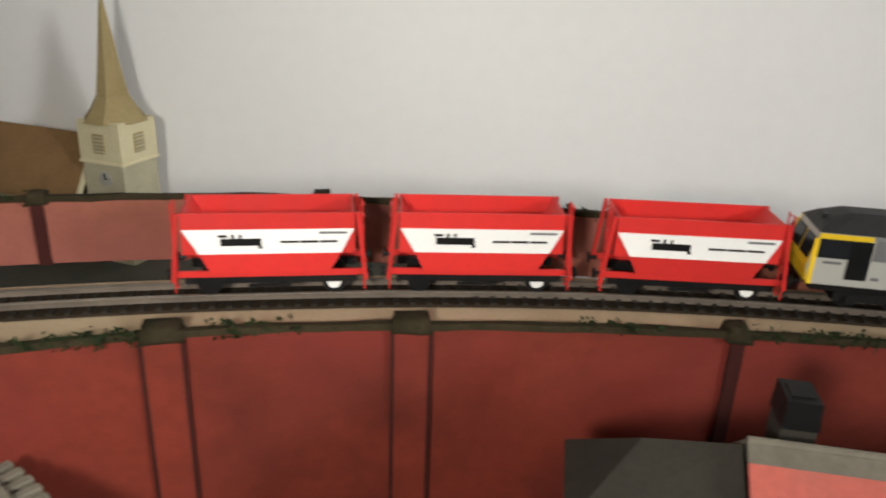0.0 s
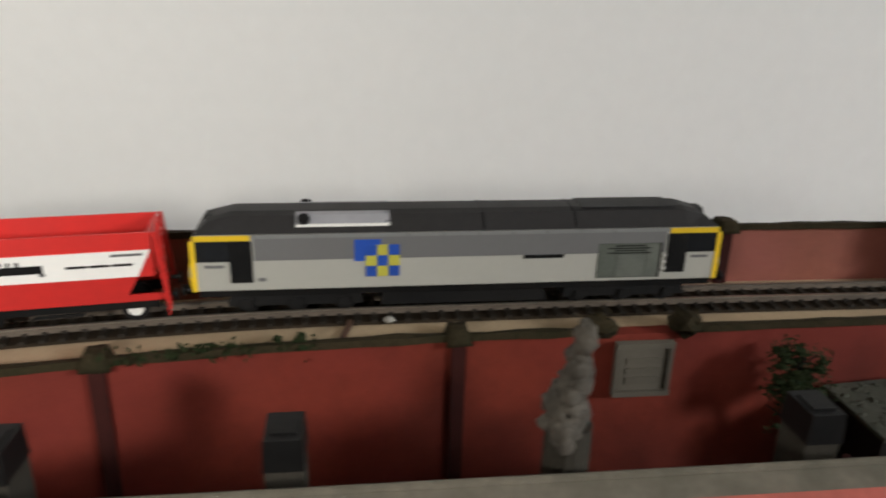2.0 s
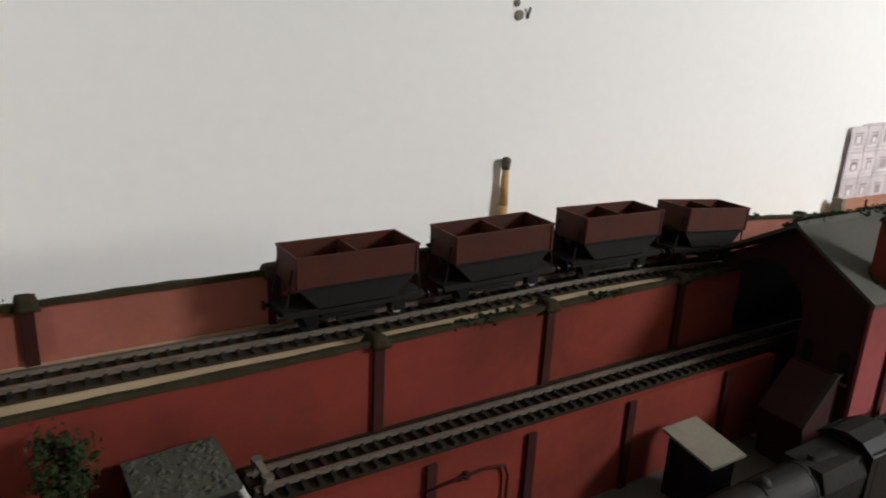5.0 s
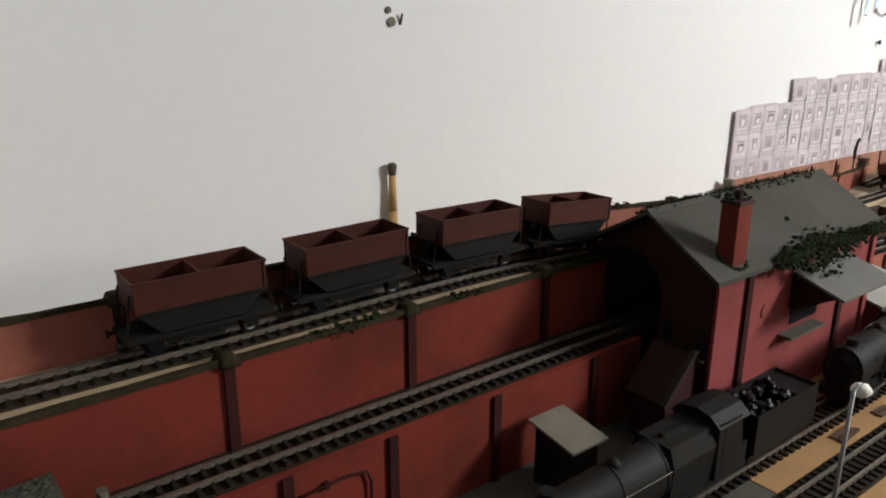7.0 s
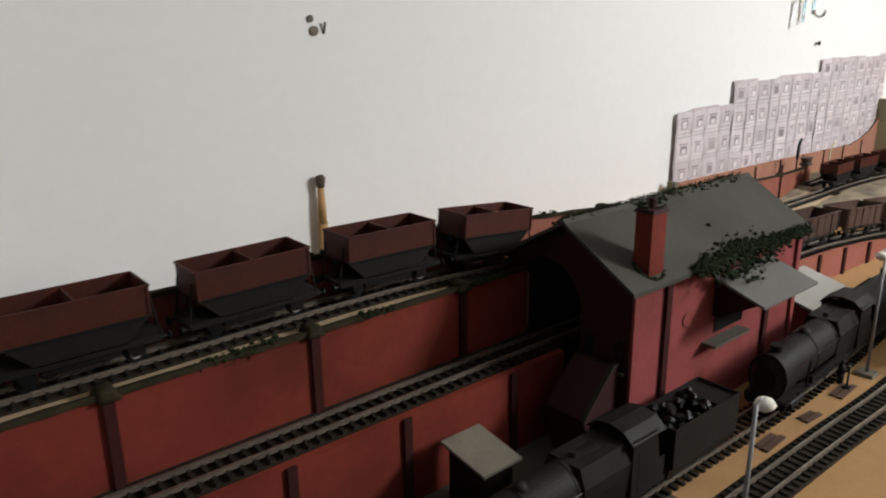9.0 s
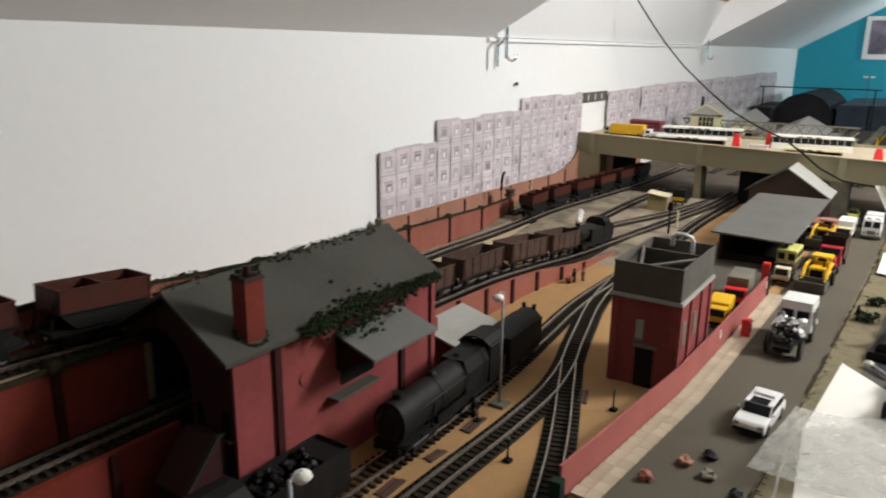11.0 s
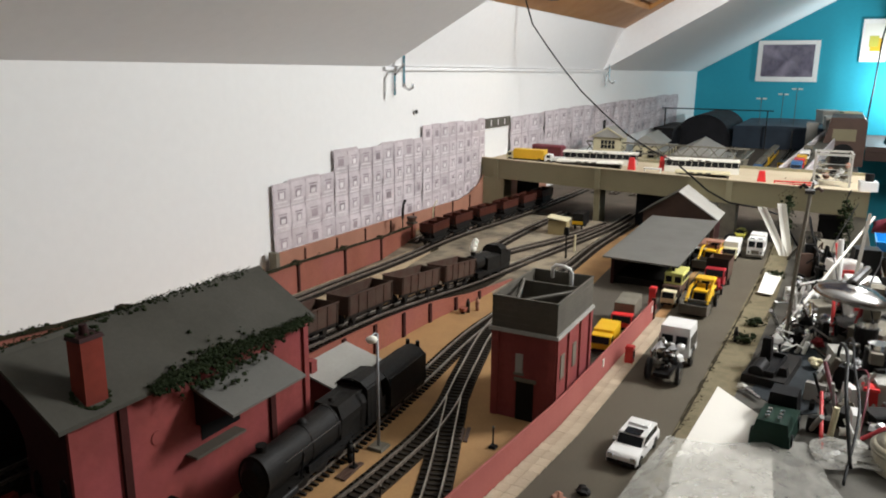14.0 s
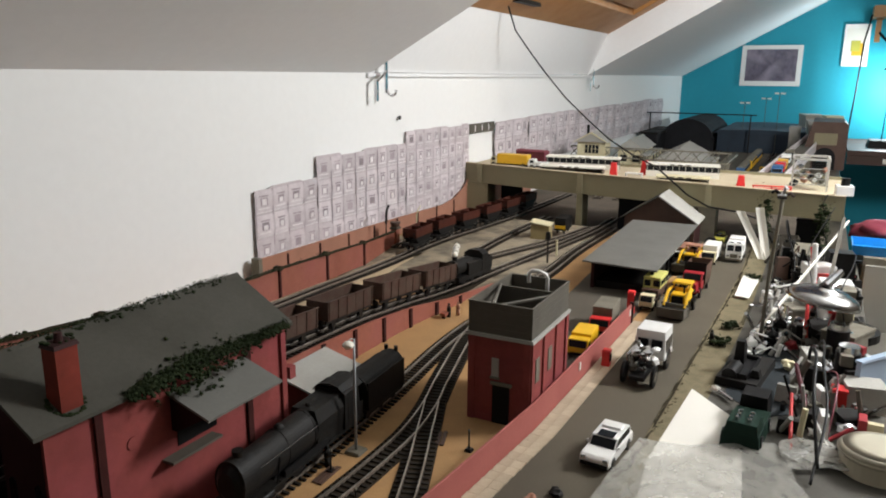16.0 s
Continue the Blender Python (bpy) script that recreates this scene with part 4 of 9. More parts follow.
# ---- engine house and ramp ----
RAMP = [(-0.385, -0.3695, 0.0875), (-0.2, -0.3695, 0.0875), (0.0, -0.3695, 0.0875), (0.15, -0.368, 0.084), (0.30, -0.364, 0.0745), (0.43, -0.360, 0.0645), (0.60, -0.357, 0.0555), (0.72, -0.360, 0.0455), (0.87, -0.362, 0.030), (1.05, -0.364, 0.0172), (1.28, -0.396, 0.0169), (1.54, -0.431, 0.0169), (1.75, -0.440, 0.0169)]
ramp = track("ramp_track", "weathered railway track climbing past the red walls", RAMP, (-0.4, 0.9))
RQ, RT = spline(RAMP, 0.02)
lim = [i for i in range(len(RQ)) if RQ[i][0] < 1.02]
b = sweep(B(), RQ[lim], RT[lim], [(-0.016, -0.1), (0.031, -0.1), (0.031, -0.0006), (-0.016, -0.0006)])
for v in b.verts:
    v.co.z = 0.0163 if v.co.z < 0.0163 else v.co.z
setting("ramp_bed", b, BALLAST)
wall_run("wall_ramp", "red brick ramp wall with dark pilasters under the track edge", [(-0.39, -0.394), (-0.2, -0.394), (0.043, -0.394)], lambda x: 0.0868, lambda x: 0.0162, 0.006, [-0.385, -0.285, -0.207, -0.118, -0.02], BRICK, False, "walls", 0.0, coping=False)
pp = thing("drain_pipe", "bent dark red pipe bracketed to the ramp wall", "pipe")
part("pipe", tube(B(), [(-0.290, -0.3965, 0.0700), (-0.245, -0.3965, 0.0725), (-0.232, -0.3965, 0.0700), (-0.229, -0.3965, 0.0620), (-0.229, -0.3965, 0.0170)], 0.0010, 8), PILAST, pp, smooth=True)
part("bracket", bx(B(), -0.262, -0.259, -0.3975, -0.3938, 0.0690, 0.0735), PILAST, pp)
wall_run("wall_yard", "pink brick embankment wall with dark pilasters beside the yard", [(0.318, -0.384), (0.45, -0.379), (0.60, -0.3775), (0.72, -0.382), (0.83, -0.394), (0.99, -0.402)],
         lambda x: float(np.interp(x, [0.3, 0.45, 0.6, 0.72, 0.83, 0.99], [0.0665, 0.0645, 0.0565, 0.0465, 0.033, 0.0195])), lambda x: 0.0162, 0.004, [0.40, 0.475, 0.55, 0.625, 0.70, 0.775, 0.85], BRICKO, False, "walls", 0.0, coping=False)

X0, X1, YF, YB, YR = 0.045, 0.311, -0.456, -0.328, -0.394
house = thing("engine_house", "red brick engine house with slate roof, ivy and arched track entrance", "house")


def gable(x0, x1):
    arch = [(-0.334, 0.0705), (-0.334, 0.125)] + [(-0.371 + 0.037 * math.cos(k), 0.125 + 0.037 * math.sin(k)) for k in np.linspace(0.2, math.pi - 0.2, 9)] + [(-0.408, 0.125), (-0.408, 0.0162)]
    return prism(B(), [(YF, 0.0162), (YF, 0.1535), (YR, 0.1905), (YB, 0.1535), (YB, 0.0705)] + arch, "x", x0, x1)


# the gable's near-black colour holds the shade of its unlit side
g1 = part("gable_wall", gable(X0, X0 + 0.006), BRICKD, house, "brick gable with a tall arch, shade put into its dark colour")
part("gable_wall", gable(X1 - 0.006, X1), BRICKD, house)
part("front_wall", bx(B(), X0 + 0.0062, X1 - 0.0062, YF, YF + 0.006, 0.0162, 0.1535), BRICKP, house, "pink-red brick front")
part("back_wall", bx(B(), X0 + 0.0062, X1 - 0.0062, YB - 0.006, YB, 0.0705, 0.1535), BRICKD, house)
for x in (0.0485, 0.0905, 0.2555, 0.3075):
    part("pilaster", bx(B(), x - 0.0035, x + 0.0035, YF - 0.0028, YF + 0.001, 0.0162, 0.1530), PILAST if 0.05 < x < 0.3 else BRICKP, house)
for y, z in ((-0.4175, 0.098), (-0.447, 0.099)):
    wn = part("gable_window", prism(B(), [(y - 0.004, z - 0.012), (y + 0.004, z - 0.012), (y + 0.004, z + 0.010), (y, z + 0.0135), (y - 0.004, z + 0.010)], "x", X0 - 0.0006, X0 + 0.002), GLASSD, g1, "narrow dark arched window")
    part("sill", bx(B(), X0 - 0.0022, X0 + 0.001, y - 0.0055, y + 0.0055, z - 0.0142, z - 0.0121), STONE, wn)
for sg, ya in ((-1, YF - 0.008), (1, YB + 0.006)):
    z0 = 0.1565
    part("roof_slope", prism(B(), [(ya, z0 - 0.003), (YR, 0.1955), (YR, 0.1985), (ya, z0 + 0.0005)], "x", X0 - 0.010, X1 + 0.006), SLATE, house, "grey slate card roof")
part("ridge", prism(B(), [(YR - 0.004, 0.1968), (YR, 0.2000), (YR + 0.004, 0.1968), (YR, 0.1988)], "x", X0 - 0.010, X1 + 0.006), SLATE, house)
ch = part("chimney", bx(B(), 0.0635, 0.0815, -0.4560, -0.4410, 0.150, 0.2100), BRICK, house, "brick chimney stack")
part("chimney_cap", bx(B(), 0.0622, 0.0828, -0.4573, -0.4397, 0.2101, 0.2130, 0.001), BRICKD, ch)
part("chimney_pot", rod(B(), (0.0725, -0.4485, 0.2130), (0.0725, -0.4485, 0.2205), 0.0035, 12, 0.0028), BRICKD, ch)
rng = random.Random(11)
b = B()
for k in range(46):
    a = rng.uniform(0, 6.28)
    if k % 3 == 0:
        lump(b, (0.0725 + 0.011 * math.cos(a), -0.4485 + 0.008 * math.sin(a), 0.2150), rng.uniform(0.0014, 0.0028), k, 0.5)
    lump(b, (0.0725 + 0.013 * math.cos(a), -0.4485 + 0.011 * math.sin(a), 0.1655 + 0.006 * math.sin(a)), rng.uniform(0.0015, 0.003), k, 0.5)
tagged(part("chimney_moss", b, LEAF, house), kind="stuff")
# porch roof with its deep opening and sill
part("porch_roof", prism(B(), [(YF + 0.001, 0.1385), (YF - 0.046, 0.1235), (YF - 0.046, 0.1258), (YF + 0.001, 0.1410)], "x", 0.158, 0.252), CANOPY, house, "grey slate porch canopy")
for x in (0.162, 0.246):
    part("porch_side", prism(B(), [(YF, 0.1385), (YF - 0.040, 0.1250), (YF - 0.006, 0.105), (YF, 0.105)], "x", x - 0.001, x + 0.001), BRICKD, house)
part("porch_door", bx(B(), 0.166, 0.212, YF - 0.0008, YF + 0.003, 0.088, 0.136), BLACK, house, "dark recessed opening")
part("porch_sill", bx(B(), 0.148, 0.206, YF - 0.013, YF + 0.001, 0.0815, 0.0838), TANKG, house, "grey stone sill")
pl = part("wall_plate", rod(B(), (0.121, YF - 0.001, 0.112), (0.121, YF + 0.001, 0.112), 0.006, 14), BRICKP, house)
ivy = thing("ivy", "dark green ivy growing along the slate roof edges", "plant")
b = B()
for k in range(900):
    u = rng.random()
    x = X0 + 0.068 + u * 0.195
    w = 0.5 + 0.5 * noise.noise(Vector((x * 38, 0.7, 0)))
    cen = 1.0 - abs(x - 0.190) / 0.10
    v = rng.gauss(0.002, 0.0075) * max(0.25, cen)
    y = YF - 0.010 + v * (0.75 if v < 0 else 1.0)
    leaves(b, (x, y, 0.1590 + v * (1.5 if v < 0 else 0.58) + rng.uniform(-0.006, 0.003) * w), (0.0016, 0.0014, 0.0012), 5, 0.0011, rng)
    lump(b, (x, y, 0.1575 + v * (1.5 if v < 0 else 0.58)), rng.uniform(0.0009, 0.0021) * (0.6 + w), k, 1.0, 0.8)
tagged(part("eave_foliage", b, LEAF, ivy), kind="stuff")
b = B()
for k in range(800):
    x = X0 - 0.008 + rng.random() ** 1.15 * (X1 - X0)
    keep = (0.95 if x < 0.21 else 0.55) + 0.7 * noise.noise(Vector((x * 55, 3.7, 0)))
    if rng.random() > keep:
        continue
    yy = YR + rng.gauss(0.003, 0.003) + (0.004 if x < 0.12 else 0)
    leaves(b, (x, yy, 0.2000 - abs(yy - YR) * 0.45 + rng.uniform(0, 0.0022)), (0.0013, 0.0015, 0.0010), 3, 0.0012, rng)
    lump(b, (x, yy, 0.1985 - abs(yy - YR) * 0.4), rng.uniform(0.0009, 0.0024), k, 1.0, 0.8)
tagged(part("ridge_foliage", b, LEAF, ivy), kind="stuff")
# sloping buttress by the arch, with shade put into its brick colour
bt = thing("buttress", "brick sloping buttress beside the arch, darkened to look shaded", "buttress")
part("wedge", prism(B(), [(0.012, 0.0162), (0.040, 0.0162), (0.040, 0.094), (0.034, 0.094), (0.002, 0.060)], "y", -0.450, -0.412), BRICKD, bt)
part("edge_cap", prism(B(), [(0.0000, 0.0605), (0.0335, 0.0962), (0.0405, 0.0962), (0.0405, 0.0945), (0.0340, 0.0945), (0.0018, 0.0603)], "y", -0.4515, -0.4470), SOOT, bt, "sooty stone edge")
t = thing("platelayer_hut", "small brick lean-to hut with pale sloping roof", "hut", (0.405, -0.43, 0.0165))
part("wall_block", bx(B(), -0.042, 0.042, -0.022, 0.024, 0, 0.043), BRICKP, t)
part("roof", prism(B(), [(-0.029, 0.040), (0.027, 0.054), (0.027, 0.0565), (-0.029, 0.0425)], "x", -0.049, 0.049), PALE, t, "pale grey lean-to roof")
part("chimney", bx(B(), -0.044, -0.034, 0.008, 0.018, 0.048, 0.066), BRICKP, t)
t = thing("lineside_hut", "small dark hut with a pale weathered roof by the ramp wall", "hut", (-0.085, -0.431, 0.0165))
part("wall_block", bx(B(), -0.014, 0.014, -0.017, 0.018, 0, 0.044), BLACKW, t)
part("roof", prism(B(), [(-0.022, 0.042), (0.022, 0.049), (0.022, 0.0510), (-0.022, 0.044)], "x", -0.018, 0.018), STONE, t)
t = thing("coal_stage", "dark timber coal bunker with a mossy grey top", "bunker", (-0.4225, -0.379, 0.0165))
part("bin", prism(B(), [(-0.020, 0.0), (0.022, 0.0), (0.022, 0.096), (-0.022, 0.093), (-0.022, 0.070)], "y", -0.022, 0.023), BLACKW, t)
b = prism(B(), [(-0.0235, 0.0935), (0.0235, 0.0965), (0.0235, 0.0990), (-0.0235, 0.0960)], "y", -0.0245, 0.0245)
rng = random.Random(4)
for k in range(190):
    u, v = rng.random(), rng.random()
    lump(b, (-0.022 + u * 0.044, -0.023 + v * 0.046, 0.0955 + u * 0.003), rng.uniform(0.0012, 0.0026), k, 0.5, 0.6)
tagged(part("mossy_top", b, SLATEM, t, "grey-green crumbled sloping top"), kind="stuff")
part("chute", rod(B(), (0.023, -0.016, 0.094), (0.030, -0.012, 0.078), 0.0022, 8), PALE, t, "grey bent chute")
part("beam", rod(B(), (-0.046, -0.030, 0.092), (-0.016, -0.034, 0.0), 0.0018, 6), PILAST, t)
bs = thing("buffer_stop", "grey stub buffer stop at the track end", "buffer stop", (-0.378, -0.3695, 0.0875))
part("post", bx(B(), -0.003, 0.003, -0.011, -0.007, 0, 0.011), TANKG, bs)
part("post", bx(B(), -0.003, 0.003, 0.007, 0.011, 0, 0.011), TANKG, bs)
part("beam", bx(B(), -0.002, 0.002, -0.012, 0.012, 0.0078, 0.0108), STONE, bs)


def tree(at, h, r, seed, label):
    rng = random.Random(seed)
    root = thing("tree", label, "tree", at)
    b = tube(B(), [(0, 0, 0), (0.001, 0, h * 0.35), (-0.001, 0.001, h * 0.7), (0, 0, h * 0.95)], 0.0017, 7)
    for k in range(9):
        z = h * (0.62 + 0.035 * k)
        a = k * 2.4
        rod(b, (0, 0, z), (math.cos(a) * r * 0.8, math.sin(a) * r * 0.8, z + r * 0.4), 0.0008, 5, 0.0003)
    part("trunk", b, BLACKW, root)
    b = B()
    for k in range(60):
        a, q, z = rng.uniform(0, 6.28), r * rng.random() ** 0.6, max(-0.22, min(0.09, rng.gauss(0, 0.09)))
        q *= max(0.3, 1 - abs(z) * 2.2)
        c = (math.cos(a) * q, math.sin(a) * q, h * (0.87 + z))
        lump(b, c, rng.uniform(0.0018, 0.0036), k, 0.6)
        leaves(b, c, (0.003, 0.003, 0.0035), 16, 0.0015, rng)
    part("crown", b, LEAF, root)


tree((-0.472, -0.369, 0.0165), 0.128, 0.0145, 3, "small dark green model tree against the red wall")

# ---- low terrace in front of the red wall ----
ter = thing("terrace", "row of low houses with grey roof and faded red ridge stripe", "house")
part("front_wall", bx(B(), -0.826, -0.470, -0.535, -0.425, 0.0165, 0.113), BRICKD, ter)


def roof_strip(ya, za, yb, zb, x0, x1, hip, m, label=""):
    """A strip of roof between two heights; hip pulls its far end in towards the ridge."""
    b = B()
    q = [b.verts.new(v) for v in ((x0, ya, za), (x1 + hip * (0.161 - za), ya, za), (x1 + hip * (0.161 - zb), yb, zb), (x0, yb, zb))]
    r = [b.verts.new(v.co + Vector((0, 0, -0.002))) for v in q]
    b.faces.new(q), b.faces.new(r[::-1])
    for i in range(4):
        b.faces.new((q[i], r[i], r[(i + 1) % 4], q[(i + 1) % 4]))
    bmesh.ops.recalc_face_normals(b, faces=b.faces)
    return part("roof_strip", b, m, ter, label)


FELT = mk("grey_roof_felt", (0.15, 0.132, 0.10), 0.9, 0, 300, 0.3, 45, 0.7, 0.3, (0.075, 0.072, 0.052))
TILE = mk("faded_red_tile", (0.42, 0.095, 0.07), 0.85, 0, 300, 0.2, 40, 0.6, 0.2, (0.24, 0.10, 0.075))
for ya, za, yb, zb, m, lab in ((-0.480, 0.1612, -0.4875, 0.1560, FELT, "grey felt strip below the ridge"), (-0.4875, 0.1560, -0.499, 0.1478, TILE, "faded red tiled stripe"), (-0.499, 0.1478, -0.543, 0.1160, FELT, "grey mottled roof slope"), (-0.480, 0.1611, -0.418, 0.1100, FELT, "grey felt back slope")):
    roof_strip(ya, za, yb, zb, -0.827, -0.487, 0.6, m, lab)
part("hip_end", prism(B(), [(-0.487, 0.1605), (-0.4555, 0.1130), (-0.4555, 0.1110), (-0.489, 0.1585)], "y", -0.500, -0.455), FELT, ter, "sloping hipped roof end")
part("ridge_tile", rod(B(), (-0.827, -0.480, 0.1605), (-0.487, -0.480, 0.1605), 0.0016, 8), FELT, ter)
b = B()
q = [b.verts.new(v) for v in ((-0.8275, -0.478, 0.1570), (-0.862, -0.472, 0.1500), (-0.889, -0.500, 0.1260), (-0.8275, -0.533, 0.1180), (-0.889, -0.430, 0.1150), (-0.8275, -0.422, 0.1150))]
for f in ((0, 1, 2, 3), (0, 5, 4, 1), (1, 4, 2), (2, 4, 5, 3), (0, 3, 5)):
    b.faces.new([q[k] for k in f])
bmesh.ops.recalc_face_normals(b, faces=b.faces)
part("end_roof", b, SOOT, ter, "dark grey hipped end roof")
part("end_wall", bx(B(), -0.885, -0.8265, -0.528, -0.432, 0.0165, 0.1152), TILE, ter, "faded red end wall")
for k, x in enumerate((-0.806, -0.7155, -0.529)):
    c = part("chimney", bx(B(), x - 0.0064, x + 0.0064, -0.468, -0.452, 0.120, 0.160), SOOT, ter, "grey rendered chimney stack")
    part("chimney_top", bx(B(), x - 0.0068, x + 0.0068, -0.469, -0.451, 0.160, 0.1715, 0.0006), BLACK, c, "blackened open chimney top")
    part("flue", bx(B(), x - 0.0042, x + 0.0042, -0.465, -0.455, 0.1715, 0.1722), BLACK, c)
c = part("round_chimney", rod(B(), (-0.6215, -0.466, 0.120), (-0.6215, -0.466, 0.172), 0.0085, 14, 0.0080), SOOT, ter, "sooty round stack")
b = B()
rng = random.Random(14)
for k in range(64):
    u = rng.random()
    lump(b, (-0.6230 + 0.0045 * u + rng.gauss(0, 0.0022) * (1.2 - u), -0.466 + rng.gauss(0, 0.0024) * (1.1 - u), 0.169 + 0.036 * u), rng.uniform(0.0026, 0.0046) * (1.2 - 0.4 * u), k, 0.7, 1.1, 2)
part("smoke_wool", b, WOOL, c, "tuft of grey wool smoke", smooth=True)
sg = thing("wall_sign", "grey framed notice board with a pale panel on the brick wall", "sign", (-0.5485, -0.354, 0.1275))
part("board", bx(B(), -0.0138, 0.0138, -0.0022, 0.0, -0.0130, 0.0130), TANKG, sg)
for nm, a in (("frame_rail", (-0.0150, 0.0150, -0.0045, -0.0002, 0.0122, 0.0150)), ("frame_rail", (-0.0150, 0.0150, -0.0045, -0.0002, -0.0150, -0.0122)), ("frame_stile", (-0.0150, -0.0126, -0.0038, -0.0003, -0.0122, 0.0122)), ("frame_stile", (0.0126, 0.0150, -0.0038, -0.0003, -0.0122, 0.0122))):
    part(nm, bx(B(), *a), TANKG, sg)
for z0, z1 in ((-0.0085, -0.0045), (-0.0025, 0.0005), (0.0030, 0.0062)):
    part("notice_bar", bx(B(), -0.0088, 0.0088, -0.0030, -0.0021, z0, z1), TANKG, sg, "faded illegible lettering as bars")
cx = thing("cross_post", "small white cross-shaped post by the back wall", "post", (-0.548, -0.293, 0.1437))
part("upright", bx(B(), -0.0016, 0.0016, -0.0012, 0.0012, 0, 0.0150), WHITE, cx)
part("arm", bx(B(), -0.0105, 0.0105, -0.0010, 0.0010, 0.0128, 0.0155), WHITE, cx)
part("foot", bx(B(), -0.004, 0.004, -0.004, 0.004, 0, 0.0012), WHITE, cx)

# ---- church ----
chu = thing("church", "cream model church with tall ochre spire against the white wall", "church", (-1.341, -0.066, -0.029), -10)
TW = 0.0240
part("tower", bx(B(), -TW, TW, -TW, TW, -0.0055, 0.150), CHST, chu, "pale stone tower")
part("belfry", bx(B(), -TW - 0.0012, TW + 0.0012, -TW - 0.0012, TW + 0.0012, 0.150, 0.190), CREAM, chu, "cream belfry stage")
part("string_course", ring(B(), TW + 0.0022, TW + 0.0022, 0.1485, 0.1512, 0.0024), CREAM, chu)
for k in range(4):
    lv = part("louvre", bx(B(), -0.0065, 0.0065, -TW - 0.0020, -TW - 0.0010, 0.159, 0.178), OCHRE, chu, "louvred belfry opening")
    lv.matrix_basis = pose(0, 0, 0, 0, 0, 90 * k)
    for z in range(5):
        part("slat", bx(B(), -0.0060, 0.0060, -TW - 0.0028, -TW - 0.0018, 0.1602 + z * 0.0036, 0.1620 + z * 0.0036), CHST, lv)
b = B()
rg = []
for z, w, n8 in ((0.188, 0.0290, 0), (0.199, 0.0215, 0.35), (0.212, 0.0150, 0.75), (0.240, 0.0106, 0.9), (0.311, 0.0004, 0.9)):
    pts = []
    for k in range(8):
        a = math.pi / 4 * k + math.pi / 8
        sq = w / max(abs(math.cos(a)), abs(math.sin(a)))
        r = sq * (1 - n8) + w * 1.04 * n8
        pts.append(b.verts.new((r * math.cos(a), r * math.sin(a), z)))
    rg.append(pts)
for p, q in zip(rg, rg[1:]):
    for i in range(8):
        b.faces.new((p[i], p[(i + 1) % 8], q[(i + 1) % 8], q[i]))
b.faces.new(rg[0][::-1]), b.faces.new(rg[-1])
part("spire", b, OCHRE, chu, "ochre shingled broach spire")
cl = part("clock", rod(B(), (0.002, -TW - 0.0002, 0.134), (0.002, -TW - 0.0014, 0.134), 0.0072, 18), PALE, chu, "round pale clock face")
part("clock_hand", bx(B(), 0.0014, 0.0026, -TW - 0.0020, -TW - 0.0013, 0.134, 0.1395), GREEN, cl)
part("clock_hand", bx(B(), 0.0014, 0.0056, -TW - 0.0020, -TW - 0.0013, 0.1334, 0.1346), GREEN, cl)
part("nave", bx(B(), -0.165, -TW - 0.0002, -0.034, 0.034, -0.0055, 0.112), CHST, chu)
NAVER = mk("brown_nave_tiles", (0.23, 0.13, 0.05), 0.85, 0, 350, 0.2, 40, 0.4, 0.2, (0.15, 0.08, 0.03))
part("nave_roof", prism(B(), [(-0.040, 0.106), (0, 0.170), (0.040, 0.106), (0.036, 0.106), (0, 0.163), (-0.036, 0.106)], "x", -0.170, -TW - 0.0030), NAVER, chu, "brown tiled nave roof")
part("gable_edge", prism(B(), [(-0.042, 0.103), (0, 0.173), (0.042, 0.103), (0.036, 0.103), (0, 0.163), (-0.036, 0.103)], "x", -TW - 0.0055, -TW - 0.0028), CREAM, chu)

# ---- marks and hooks on the wall ----
t = thing("wall_plug", "remains of a plaster-filled screw fixing on the white wall", "fixing", (0.056, -0.0005, 0.342))
part("disc", rod(B(), (0.0, 0, 0), (0.0, -0.002, 0), 0.0055, 14), STONE, t)
part("screw", rod(B(), (0.0130, 0, -0.003), (0.0130, -0.004, 0.009), 0.0014, 8), TANKG, t)
part("hole", rod(B(), (-0.004, 0, 0.013), (-0.004, -0.0015, 0.013), 0.0040, 10), TANKG, t)
t = thing("wall_screw", "single dark screw in the white wall", "fixing", (1.318, -0.0005, 0.300))
part("shank", rod(B(), (0, 0, 0), (0, -0.006, 0), 0.0022, 8), TANKG, t)
part("head", rod(B(), (0, -0.006, 0), (0, -0.008, 0), 0.005, 12), BLACKW, t)


def hook(at):
    root = thing("ceiling_hook", "bent grey metal hook hanging from the ceiling edge", "hook", at, 0, "ceiling hooks")
    part("strap", bx(B(), -0.005, 0.005, -0.006, -0.003, -0.028, 0.045), STEEL, root)
    part("bend", tube(B(), [(0, -0.006, -0.020), (0, -0.010, -0.030), (0, -0.019, -0.034), (0, -0.028, -0.029), (0, -0.030, -0.020)], 0.0030, 8), STEEL, root, smooth=True)
    part("plate", bx(B(), -0.040, -0.032, -0.004, -0.001, -0.045, 0.003), STEEL, root)
    part("brace", rod(B(), (-0.036, -0.004, 0.0), (0.0, -0.005, 0.022), 0.003, 8), STEEL, root)
    return root


h = hook((1.225, -0.022, 0.388))
copy_thing(h, pose(2.93, -0.022, 0.384))

